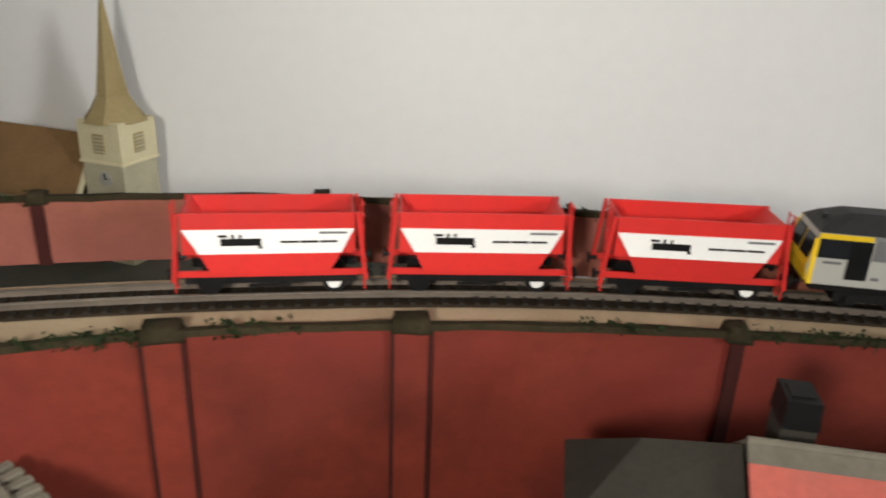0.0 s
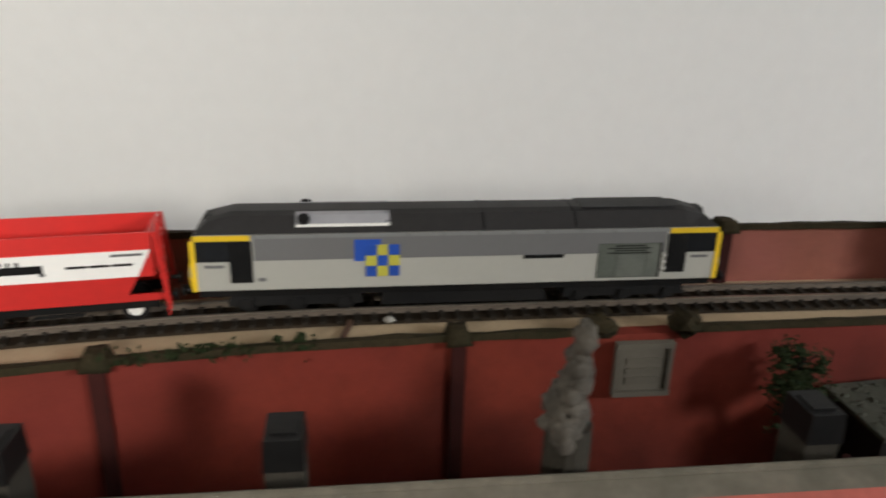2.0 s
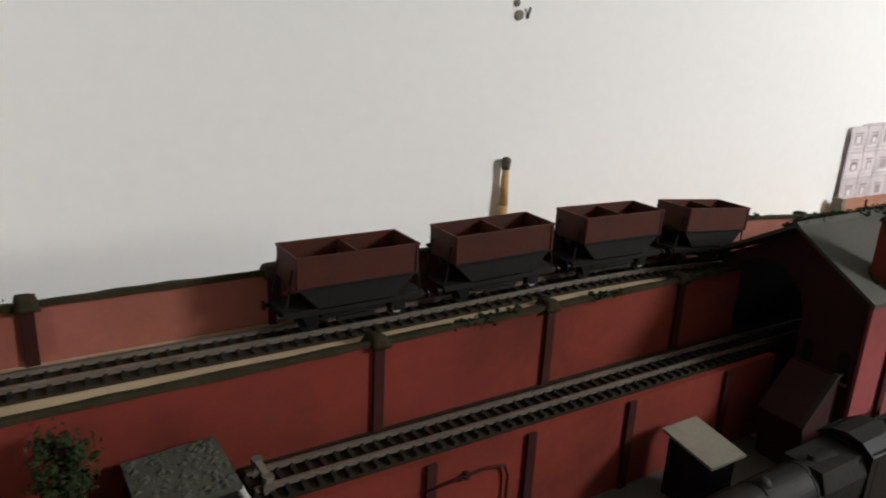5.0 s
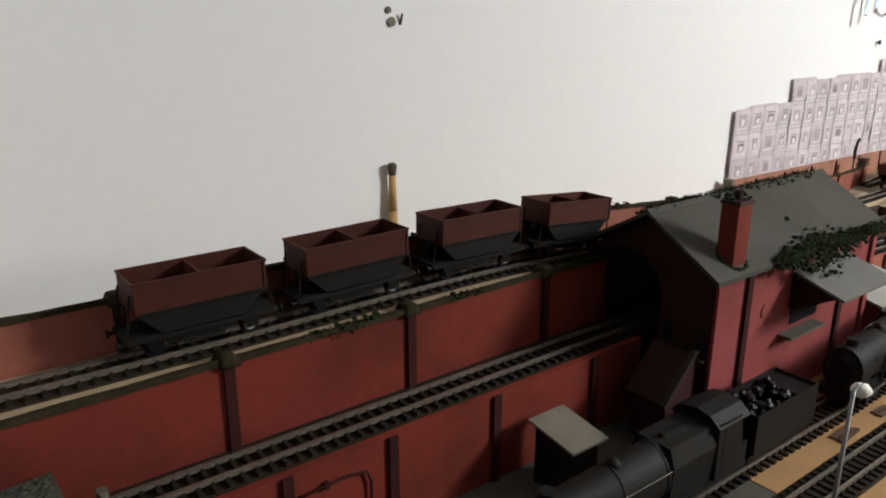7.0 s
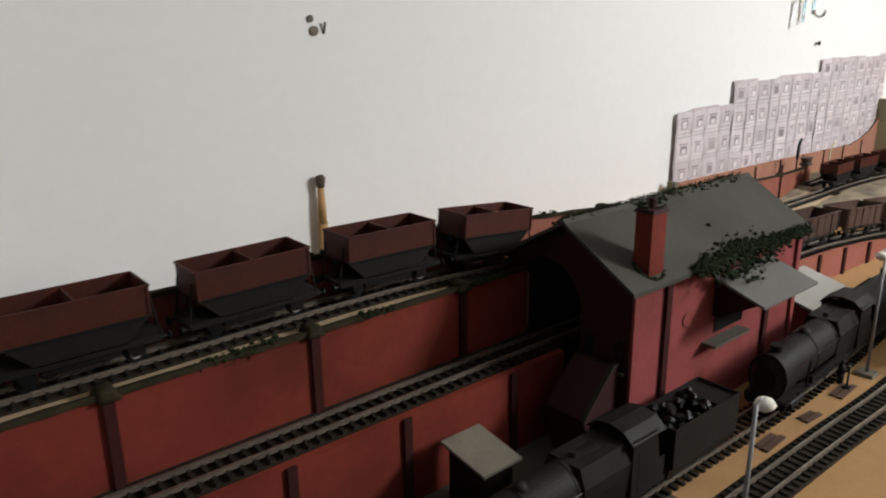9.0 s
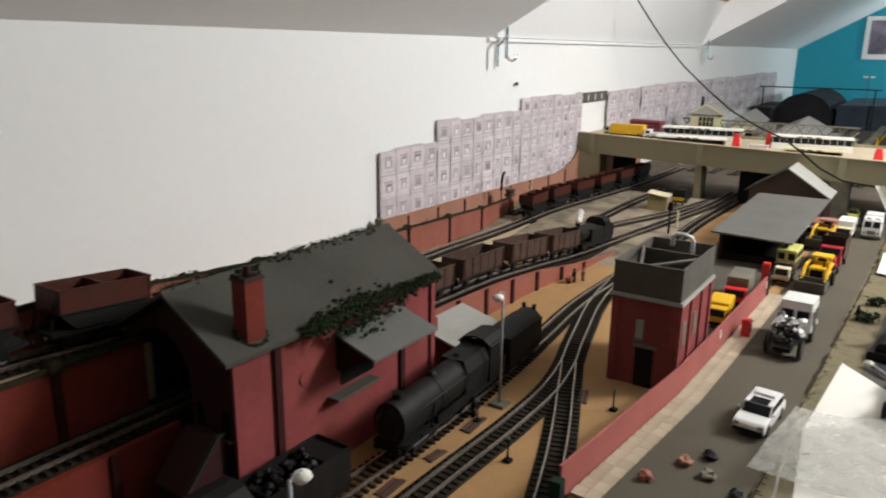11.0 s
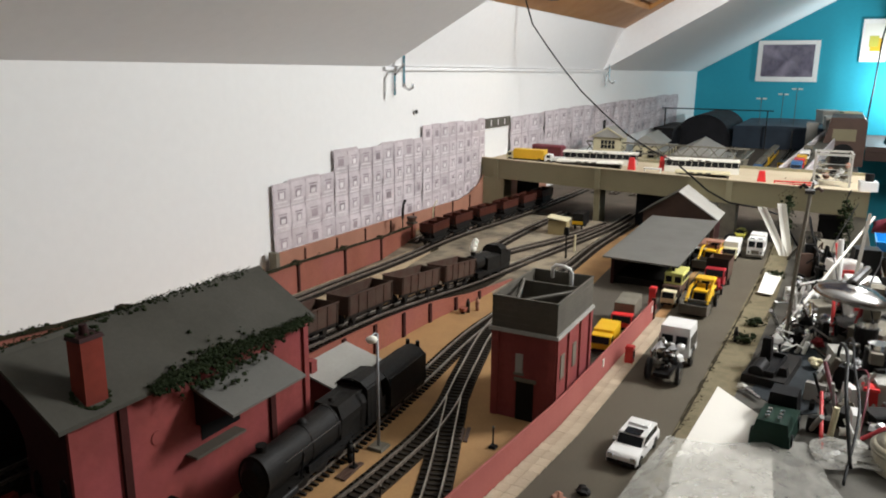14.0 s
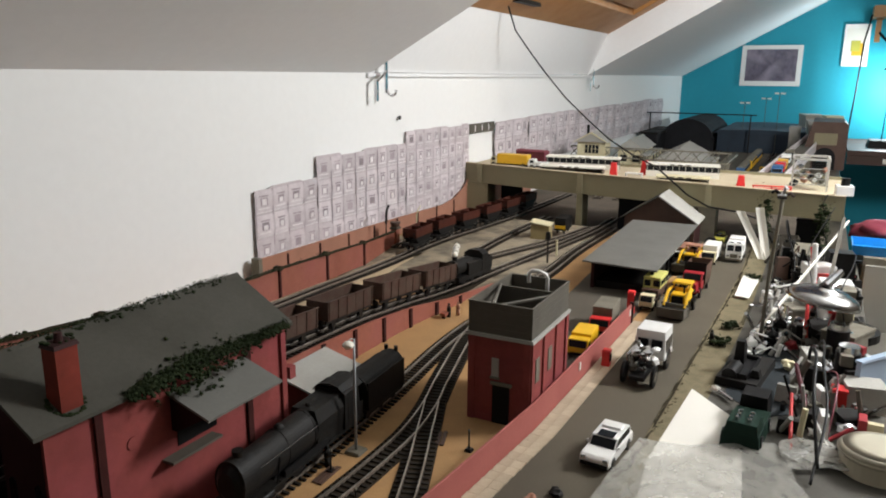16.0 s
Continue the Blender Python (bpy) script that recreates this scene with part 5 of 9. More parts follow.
# ---- printed backscene sheets ----
def printed(name, colour, blot, tint, spread):
    """Printed paper whose pieces differ a little in tone."""
    m = mk(name, colour, 0.85, 0, 220, 0.22, 55, blot, 0.03, tint)
    t = m.node_tree
    hsv = [n for n in t.nodes if n.type == "HUE_SAT"][0]
    geo = t.nodes.new("ShaderNodeNewGeometry")
    vary = t.nodes.new("ShaderNodeMapRange")
    vary.inputs[3].default_value, vary.inputs[4].default_value = 1 - spread, 1 + spread * 0.6
    t.links.new(geo.outputs["Random Per Island"], vary.inputs[0])
    t.links.new(vary.outputs[0], hsv.inputs["Value"])
    return m


PRINT = printed("printed_stone", (0.56, 0.49, 0.505), 0.5, (0.43, 0.365, 0.385), 0.10)
PRLITE = printed("printed_light", (0.76, 0.71, 0.71), 0.3, (0.68, 0.63, 0.65), 0.12)
# dark window print, also the painted crease shade between bays
PRDARK = printed("print_and_crease_dark", (0.41, 0.34, 0.36), 0.5, (0.21, 0.165, 0.185), 0.25)
PRBAY = printed("printed_bay", (0.64, 0.575, 0.59), 0.6, (0.50, 0.43, 0.45), 0.16)


def sheet(x0, x1, zb0, zb1, zt0, zt1, cols, rows, seed, deep=0.0):
    """A curling printed sheet of tenement fronts: bays, pale sills and arched window openings. deep: how far it buckles."""
    rng = random.Random(seed)
    root = thing("backscene_sheet", "mauve-grey printed paper sheet of tenement windows pinned to the wall", "paper sheet", (0, 0, 0), 0, "backscene sheets")
    n, R = cols * 6, 12

    def yy(u, v):
        wave = (0.0034 + deep) * abs(math.sin(u * math.pi * cols / 2 + 0.5 * math.sin(v * 4 + seed)))
        return -0.0035 - wave - (0.0030 + deep) * (0.5 + 0.5 * noise.noise(Vector((u * cols * 0.9, v * 3.5, seed)))) - 0.0016 * abs(math.sin(v * math.pi * rows))
    tops = [rng.uniform(-0.0035, 0.003) for _ in range(cols + 1)]

    def at(u, v, lift=0.0):
        lo, hi = zb0 + (zb1 - zb0) * u, zt0 + (zt1 - zt0) * u + tops[min(cols, int(u * cols))] * (v > 0.99)
        return (x0 + (x1 - x0) * u, yy(u, v) - lift, lo + (hi - lo) * v)
    b = B()
    rings = [[b.verts.new(at(i / n, k / R)) for k in range(R + 1)] + [b.verts.new(Vector(at(i / n, 1 - k / R)) + Vector((0, 0.0005, 0))) for k in range(R + 1)] for i in range(n + 1)]
    m = 2 * R + 2
    for p, q in zip(rings, rings[1:]):
        for k in range(m):
            b.faces.new((p[k], q[k], q[(k + 1) % m], p[(k + 1) % m]))
    b.faces.new(rings[0][::-1]), b.faces.new(rings[-1])
    bmesh.ops.recalc_face_normals(b, faces=b.faces)
    part("sheet", b, PRINT, root)
    dark, lite, bays = B(), B(), B()

    def patch(bm_, u0, u1, v0, v1, lift):
        grid = [[bm_.verts.new(at(u0 + (u1 - u0) * i / 3, v0 + (v1 - v0) * k / 3, lift)) for k in range(4)] for i in range(4)]
        for i in range(3):
            for k in range(3):
                bm_.faces.new((grid[i][k], grid[i + 1][k], grid[i + 1][k + 1], grid[i][k + 1]))
    for c in range(cols):
        # narrow dark strip paints the shade of the crease beside each bay
        patch(dark, c / cols, (c + 0.05) / cols, 0.0, 0.985, 0.0006)
        for r in range(rows):
            a, h = (c + 0.5) / cols, 1 / rows
            v0 = r * h
            patch(bays, (c + 0.09) / cols, (c + 0.97) / cols, v0 + 0.03 * h, v0 + 0.93 * h, 0.0004)
            patch(lite, (c + 0.06) / cols, (c + 0.98) / cols, v0 + 0.005 * h, v0 + 0.05 * h, 0.0007)
            patch(lite, (c + 0.20) / cols, (c + 0.84) / cols, v0 + 0.16 * h, v0 + 0.22 * h, 0.0008)
            patch(dark, (c + 0.33) / cols, (c + 0.71) / cols, v0 + 0.30 * h, v0 + 0.62 * h, 0.0008)
            patch(dark, (c + 0.27) / cols, (c + 0.77) / cols, v0 + 0.66 * h, v0 + 0.72 * h, 0.0008)
            if rng.random() < 0.85:
                patch(lite, (c + 0.40) / cols, (c + 0.64) / cols, v0 + 0.32 * h, v0 + rng.uniform(0.50, 0.59) * h, 0.0011)
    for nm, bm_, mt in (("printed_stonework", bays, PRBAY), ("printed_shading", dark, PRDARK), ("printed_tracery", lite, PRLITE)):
        bmesh.ops.recalc_face_normals(bm_, faces=bm_.faces)
        tagged(part(nm, bm_, mt, root), kind="stuff")


sheet(0.788, 0.978, 0.054, 0.052, 0.193, 0.196, 4, 3, 1)
sheet(0.979, 1.347, 0.052, 0.046, 0.235, 0.238, 8, 4, 2)
sheet(1.348, 1.718, 0.046, 0.060, 0.267, 0.264, 8, 5, 3)
for k in range(9):
    xa = 1.905 + k * 0.30
    sheet(xa, xa + 0.298, 0.10, 0.10, 0.262 + k * 0.001 + (-0.003, 0.002, 0.004, -0.002, 0.003)[k % 5], 0.263 + k * 0.001, 4, 3, 10 + k, 0.004)
t = thing("header_strip", "grey card strip with pale slots bridging two paper sheets", "card strip", (1.815, -0.005, 0.248))
part("strip", bx(B(), -0.092, 0.092, -0.001, 0.001, -0.014, 0.014), TANKG, t)
for k in range(3):
    part("slot", bx(B(), -0.055 + k * 0.05, -0.049 + k * 0.05, -0.0018, -0.0009, -0.009, 0.008), PRLITE, t)
# brown fence strip below the sheets
fs = thing("card_fence", "brown card fence with dark posts under the paper sheets", "fence")
part("card", prism(B(), [(0.775, -0.034), (1.695, -0.034), (1.695, 0.108), (1.66, 0.084), (1.60, 0.064), (1.53, 0.055), (1.40, 0.058), (1.18, 0.062), (0.95, 0.064), (0.775, 0.066)], "y", -0.020, -0.016), BRCARD, fs)
for k in range(8):
    x = 0.86 + k * 0.105
    part("post", bx(B(), x - 0.002, x + 0.002, -0.022, -0.0199, -0.034, 0.060), PILAST, fs)
part("end_block", bx(B(), 0.765, 0.7745, -0.030, -0.012, -0.034, 0.070), STONE, fs, "small grey end block")

# ---- yard tracks ----
TA = [(-0.42, -0.500, 0.0168), (0.0, -0.4940, 0.0168), (0.26, -0.4965, 0.0168), (0.45, -0.486, 0.0168), (0.70, -0.463, 0.0168), (0.85, -0.464, 0.0168), (1.0, -0.466, 0.0168), (1.12, -0.466, 0.0168), (1.30, -0.460, 0.0168), (1.62, -0.470, 0.0168)]
TB = [(-0.05, -0.549, 0.0168), (0.19, -0.5530, 0.0168), (0.32, -0.5565, 0.0168), (0.40, -0.5540, 0.0168), (0.47, -0.5415, 0.0168), (0.53, -0.5245, 0.0168), (0.60, -0.5060, 0.0168), (0.68, -0.4860, 0.0168), (0.75, -0.4740, 0.0168), (0.82, -0.4660, 0.0168)]
TC = [(0.04, -0.690, 0.0170), (0.14, -0.660, 0.0170), (0.21, -0.640, 0.0170), (0.28, -0.617, 0.0170), (0.35, -0.5910, 0.0170), (0.40, -0.5710, 0.0170), (0.44, -0.5555, 0.0170), (0.475, -0.5415, 0.0170)]
ta = track("yard_track", "dark sleepered yard track with bright worn rails", TA, (-0.2, 0.9))
tb = track("yard_track", "dark sleepered yard siding curving past the lamp", TB, (0.0, 0.9))
tc = track("yard_track", "dark sleepered point siding joining the yard", TC, (0.0, 0.7))
for pts, hw in ((TB, 0.0185), (TC, 0.0178)):
    F, G = spline(pts, 0.02)
    lift = 0.0001 if hw > 0.018 else 0.0
    setting("siding_ballast", sweep(B(), F, G, [(-hw, -0.0002), (hw, -0.0002), (hw - 0.001, 0.0005 - lift), (-hw + 0.001, 0.0005 - lift)]), BALLAST)
THROATS = (("far railway siding running under the bridge", [(1.0, -0.290, 0.0168), (1.235, -0.266, 0.0168), (1.45, -0.262, 0.0168), (1.68, -0.270, 0.0168)]),
           ("far railway siding in the throat of the yard", [(1.0, -0.262, 0.0172), (1.19, -0.312, 0.0172), (1.36, -0.366, 0.0172), (1.46, -0.390, 0.0172), (1.60, -0.414, 0.0172)]),
           ("back siding beside the brown card fence", [(1.16, -0.086, 0.0168), (1.30, -0.078, 0.0168), (1.45, -0.075, 0.0168), (1.66, -0.105, 0.0168)]))
for lab, pts in THROATS:
    track("yard_track", lab, pts, (9, 9))
    F, G = spline(pts, 0.02)
    setting("siding_ballast", sweep(B(), F, G, [(-0.0178, 0.0), (0.0178, 0.0), (0.0165, 0.0008), (-0.0165, 0.0008)]), BALLAST)
for path, x0 in ((spline(UP, 0.02), 1.10), (spline(RAMP, 0.02), 1.0), (spline(TA, 0.02), 0.92)):
    keep = [i for i in range(len(path[0])) if x0 < path[0][i][0] < 1.7]
    setting("siding_ballast", sweep(B(), path[0][keep], path[1][keep], [(-0.0172, -0.0003), (0.0172, -0.0003), (0.0160, 0.0009), (-0.0160, 0.0009)]), BALLAST)
b = B()
bx(b, 0.9, 1.62, -0.46, -0.03, 0.0160, 0.0167)
setting("throat_ballast", b, THROAT)
for x, y, w_, d_, a_ in ((0.285, -0.5240, 0.018, 0.006, 3), (0.215, -0.5255, 0.012, 0.005, -4), (0.405, -0.5900, 0.016, 0.005, 18), (0.150, -0.5230, 0.016, 0.006, 2)):
    t = thing("timber_board", "dark timber board lying on the sand between tracks", "board", (x, y, 0.0166), a_, "timber boards")
    part("plank", bx(B(), -w_, w_, -d_, -0.0004, 0, 0.0016, 0.0002), BRDARK, t)
    part("plank", bx(B(), -w_ + 0.001, w_ - 0.002, 0.0004, d_, 0, 0.0014, 0.0002), BRDARK, t)


# ---- steam engines ----
def steam(at, rz, load=False):
    root = thing("steam_locomotive", "dull black steam locomotive with tender on the yard track", "locomotive", at, rz, "black steam engines")
    def spart(name, bm, m, parent, label="", smooth=False):
        for v in bm.verts:
            v.co.x *= 1.09
            v.co.z = v.co.z if v.co.z < 0.016 else 0.016 + (v.co.z - 0.016) * 1.40
            v.co.y *= 1.10 if v.co.z > 0.016 else 1.0
        return part(name, bm, m, parent, label, smooth)
    spart("boiler", rod(rod(B(), (-0.150, 0, 0.0300), (-0.128, 0, 0.0300), 0.0150, 44), (-0.128, 0, 0.0300), (-0.020, 0, 0.0305), 0.0138, 44, 0.0158), BLACKW, root, smooth=False)
    spart("smokebox_door", rod(B(), (-0.1505, 0, 0.0300), (-0.1545, 0, 0.0300), 0.0130, 20, 0.0085), BLACK, root)
    spart("chimney", rod(B(), (-0.139, 0, 0.0430), (-0.139, 0, 0.0490), 0.0040, 14, 0.0048), BLACKW, root)
    spart("dome", lump(B(), (-0.085, 0, 0.0435), 0.0050, 2, 0.0, 0.9, 2), BLACKW, root, smooth=True)
    spart("safety_valve", rod(B(), (-0.040, 0, 0.0455), (-0.040, 0, 0.0480), 0.0030, 10, 0.0022), BLACKW, root)
    spart("firebox", prism(B(), [(-0.0155, 0.012), (-0.0160, 0.036), (-0.0120, 0.0455), (0.0120, 0.0455), (0.0160, 0.036), (0.0155, 0.012)], "x", -0.048, -0.004), BLACKW, root)
    spart("footplate", bx(B(), -0.148, 0.034, -0.0170, 0.0170, 0.0150, 0.0166), BLACKW, root)
    cab = spart("cab", bx(B(), -0.004, 0.002, -0.0168, 0.0168, 0.0166, 0.0470), BLACKW, root)
    for s in (-1, 1):
        spart("cab_side", prism(B(), [(0.002, 0.0166), (0.030, 0.0166), (0.030, 0.030), (0.024, 0.030), (0.020, 0.0470), (0.002, 0.0470)], "y", s * 0.0162, s * 0.0170), BLACKW, cab)
        spart("splasher", bx(B(), -0.100, -0.030, *sorted((s * 0.0125, s * 0.0165)), 0.0166, 0.0210, 0.001), BLACK, root)
        spart("cylinder", rod(B(), (-0.140, s * 0.0140, 0.0105), (-0.116, s * 0.0140, 0.0105), 0.0050, 14), BLACK, root)
        for x in (-0.098, -0.070, -0.042):
            spart("driving_wheel", rod(B(), (x, s * 0.0072, 0.0110), (x, s * 0.0098, 0.0110), 0.0110, 20), BLACK, root)
        spart("coupling_rod", bx(B(), -0.100, -0.040, *sorted((s * 0.0104, s * 0.0116)), 0.0095, 0.0115), STEEL, root)
        spart("hand_rail", rod(B(), (-0.130, s * 0.0150, 0.0360), (-0.050, s * 0.0160, 0.0360), 0.0004, 5), STEEL, root)
    spart("cab_roof", prism(B(), [(-0.0180, 0.0455), (-0.0100, 0.0505), (0, 0.0520), (0.0100, 0.0505), (0.0180, 0.0455), (0.0175, 0.0445), (0.0095, 0.0493), (0, 0.0508), (-0.0095, 0.0493), (-0.0175, 0.0445)], "x", -0.006, 0.028), BLACKW, root)
    spart("buffer_beam", bx(B(), -0.1500, -0.1480, -0.0165, 0.0165, 0.0090, 0.0160), BLACKW, root)
    buffers(root, -0.1635, -1)
    for x in (-0.128, -0.090, -0.052):
        spart("boiler_band", rod(B(), (x, 0, 0.0301), (x + 0.0016, 0, 0.0301), 0.0141 + (x + 0.128) * 0.0185 + 0.0003, 44), BLACKW, root)
    spart("main_frame", bx(B(), -0.146, 0.030, -0.0060, 0.0060, 0.004, 0.0152), BLACK, root)
    tn = spart("tender", tub(B(), 0.042, 0.122, 0.0165, 0.0160, 0.0390, 0.0, 0.0, 0.001), BLACKW, root, "black coal tender")
    spart("tender_frame", bx(B(), 0.040, 0.124, -0.0150, 0.0150, 0.0080, 0.0162), BLACK, root)
    for x in (0.054, 0.082, 0.110):
        for s in (-1, 1):
            spart("tender_wheel", rod(B(), (x, s * 0.0072, 0.0066), (x, s * 0.0098, 0.0066), 0.0066, 16), BLACK, root)
    if load:
        b = B()
        rr = random.Random(5)
        for k in range(45):
            lump(b, (rr.uniform(0.048, 0.098), rr.uniform(-0.013, 0.013), rr.uniform(0.034, 0.039)), rr.uniform(0.002, 0.0042), k, 0.5)
        tagged(spart("coal", b, BLACK, root), kind="stuff")
        spart("tender_deck", bx(B(), 0.098, 0.1215, -0.0155, 0.0155, 0.0330, 0.0372), BLACKW, root)
    else:
        hump = [(0.0160 * math.cos(k), 0.0330 + 0.0120 * math.sin(k)) for k in np.linspace(0, math.pi, 15)]
        spart("tender_cover", prism(B(), hump, "x", 0.040, 0.1225), BLACKW, root, "rounded black tender top")
        for y in (-0.006, 0.006):
            spart("tail_lamp", rod(B(), (0.1225, y, 0.0420), (0.1225, y, 0.0480), 0.0022, 8), BLACK, root)
    for k in range(7):
        spart("boiler_rivet_strip", bx(B(), -0.146 + k * 0.019, -0.1452 + k * 0.019, -0.0168, -0.0150, 0.0170, 0.0182), BLACK, root)
    for s in (-1, 1):
        spart("running_valance", bx(B(), -0.146, 0.034, *sorted((s * 0.0164, s * 0.0172)), 0.0128, 0.0152), BLACKW, root)
        spart("sand_pipe", rod(B(), (-0.110, s * 0.0150, 0.0166), (-0.104, s * 0.0145, 0.0330), 0.0009, 6), BLACK, root)
    buffers(root, 0.1345, 1)
    return root


p, a, s = along(ta, 0.340)
steam((p[0], p[1], p[2] + RH), a)
p, a, s = along(ta, -0.022)
steam((p[0], p[1], p[2] + RH), a, True)


def coal_wagon(at, rz, ry):
    root = thing("open_wagon", "weathered grey-brown empty mineral wagon on the embankment", "wagon", at, rz, "grey mineral wagons", ry)
    part("body", tub(B(), -0.055, 0.055, 0.0175, 0.0200, 0.0455, 0.0, 0.0, 0.0011), WAGG, root)
    for sg_ in (-1, 1):
        for k in range(6):
            x = -0.052 + k * 0.0208
            part("rib", bx(B(), x - 0.0008, x + 0.0008, *sorted((sg_ * 0.0174, sg_ * 0.0186)), 0.0200, 0.0453), WAGG, root)
        part("door", bx(B(), -0.0095, 0.0095, *sorted((sg_ * 0.0174, sg_ * 0.0182)), 0.0202, 0.0420), BROWN if sg_ > 0 else WAGG, root)
        part("sole_bar", bx(B(), -0.055, 0.055, *sorted((sg_ * 0.0120, sg_ * 0.0140)), 0.0150, 0.0200), BLACKW, root)
        part("brake_lever", rod(B(), (-0.010, sg_ * 0.0150, 0.0115), (0.030, sg_ * 0.0155, 0.0085), 0.0006, 5), BLACKW, root)
        for x in (-0.034, 0.034):
            part("axle_guard", prism(B(), [(x - 0.006, 0.0150), (x + 0.006, 0.0150), (x + 0.0025, 0.0048), (x - 0.0025, 0.0048)], "y", sg_ * 0.0108, sg_ * 0.0120), BLACKW, root)
    for sg_ in (-1, 1):
        part("top_rail", bx(B(), -0.0556, 0.0556, *sorted((sg_ * 0.0165, sg_ * 0.0186)), 0.0456, 0.0466), WAGG, root)
    # raised dark floor paints the shaded inside as well as coal remains
    part("floor", bx(B(), -0.0538, 0.0538, -0.0163, 0.0163, 0.0212, 0.0320), BLACKW, root, "dark raised floor for coal and for shade inside the wagon")
    for cx_ in (-1, 1):
        buffers(root, cx_ * 0.0552, cx_)
    wheelset(root, -0.034, 0.0064)
    wheelset(root, 0.034, 0.0064)
    return root


first = None
for x in (0.418, 0.552, 0.686, 0.818):
    p, a, s = along(ramp, x)
    if first is None:
        first = coal_wagon((p[0], p[1], p[2] + RH), a, s)
    else:
        copy_thing(first, pose(p[0], p[1], p[2] + RH, 0, s, a))
p, a, s = along(ramp, 0.955)
tk = thing("tank_engine", "small black tank engine with a tuft of white steam", "locomotive", (p[0], p[1], p[2] + RH), a, "", s)
part("side_tank", prism(B(), [(-0.0165, 0.0150), (-0.0165, 0.0345), (-0.0100, 0.0365), (0.0100, 0.0365), (0.0165, 0.0345), (0.0165, 0.0150)], "x", -0.030, 0.050), BLACKW, tk)
part("boiler", rod(B(), (-0.062, 0, 0.0290), (0.0, 0, 0.0290), 0.0125, 18), BLACKW, tk)
part("chimney", rod(B(), (-0.052, 0, 0.0390), (-0.052, 0, 0.0500), 0.0036, 12, 0.0045), BLACKW, tk)
part("cab", prism(B(), [(-0.0170, 0.0150), (-0.0170, 0.0430), (-0.0090, 0.0490), (0.0090, 0.0490), (0.0170, 0.0430), (0.0170, 0.0150)], "x", 0.022, 0.046), BLACKW, tk)
part("bunker", tub(B(), 0.046, 0.066, 0.0165, 0.0160, 0.0360, 0, 0), BLACKW, tk)
part("main_frame", bx(B(), -0.064, 0.066, -0.0155, 0.0155, 0.0080, 0.0160), BLACK, tk)
for x in (-0.035, 0.0, 0.034):
    wheelset(tk, x, 0.0085)
b = B()
for k in range(5):
    lump(b, (-0.053 + 0.002 * k, 0.001 * (k % 2), 0.0515 + 0.0028 * k), 0.0052, k, 0.4, 1.0, 2)
part("steam_wool", b, PAPER, tk, "tuft of white wool steam", smooth=True)
grow(tk, 1.12)

# ---- yard furniture ----
def lamp_post(at, h, rz=0.0, label="grey yard lamp on a slender metal post"):
    root = thing("yard_lamp", label, "lamp post", at, rz, "yard lamps")
    part("base", bx(B(), -0.009, 0.009, -0.009, 0.009, 0, 0.003, 0.001), STONE, root)
    part("post", rod(B(), (0, 0, 0.003), (0, 0, h), 0.0016, 10, 0.0012), GALV, root, smooth=True)
    part("arm", tube(B(), [(0, 0, h - 0.001), (-0.004, 0, h + 0.002), (-0.010, 0, h + 0.001)], 0.0008, 6), GALV, root)
    part("shade", lump(B(), (-0.010, 0, h - 0.003), 0.0060, 3, 0.15, 0.7, 2), PAPER, root, "white lamp shade", smooth=True)


lamp_post((0.338, -0.524, 0.0166), 0.125)
lamp_post((-0.030, -0.592, 0.0162), 0.128, 180)
for x, y in ((0.292, -0.5245), (0.245, -0.585), (0.395, -0.628)):
    t = thing("ground_lever", "small dark lineside point lever stand", "lever", (x, y, 0.0166), 0, "lever stands")
    part("stand", bx(B(), -0.004, 0.004, -0.004, 0.004, 0, 0.003, 0.001), BLACK, t)
    part("lever", rod(B(), (0, 0, 0.003), (0.002, 0.001, 0.022), 0.0009, 6), BLACK, t)
    part("grip", lump(B(), (0.002, 0.001, 0.0225), 0.0016, 1, 0.1, 1), STONE, t)


def figurine(at, m, h=0.023):
    b = rod(rod(B(), (0, 0, 0), (0, 0, h * 0.48), 0.0028, 10, 0.0032), (0, 0, h * 0.48), (0, 0, h * 0.84), 0.0036, 10, 0.0026)
    lump(b, (0, 0, h * 0.93), 0.0021, 1, 0, 1, 2)
    ob = obj("figurine", b, m, smooth=True)
    ob.matrix_basis = pose(*at)
    tagged(ob, "tiny plain painted model figurine standing on the layout", "figurine", "figurines")


for at, m in (((0.780, -0.412, 0.0165), BLACKW), ((0.796, -0.421, 0.0165), BRCARD), ((0.842, -0.812, 0.0190), BLACKW), ((0.300, -0.515, 0.0166), BLACKW)):
    figurine(at, m)
t = thing("barrow", "tiny red hand barrow by the wall", "barrow", (0.772, -0.408, 0.0165))
part("tray", bx(B(), -0.006, 0.006, -0.004, 0.004, 0.004, 0.010, -0.001), BRICKO, t)
part("leg", bx(B(), -0.004, -0.002, -0.003, 0.003, 0, 0.0042), BLACK, t)

wt = thing("water_tower", "square brick water tower with open grey panel tank", "water tower", (0.532, -0.6295, 0.0165))
TX, TY = 0.0635, 0.0375
part("base", bx(B(), -TX, TX, -TY, TY, 0, 0.1015), BRICKP, wt, "red brick base")
for x in (-TX + 0.004, -TX * 0.34, TX * 0.34, TX - 0.004):
    part("pilaster", bx(B(), x - 0.004, x + 0.004, -TY - 0.0022, -TY + 0.0004, 0, 0.1010), BRICKP, wt)
for y in (-TY + 0.004, TY - 0.004):
    part("pilaster", bx(B(), -TX - 0.0018, -TX + 0.0004, y - 0.004, y + 0.004, 0, 0.1010), BRICKP, wt)
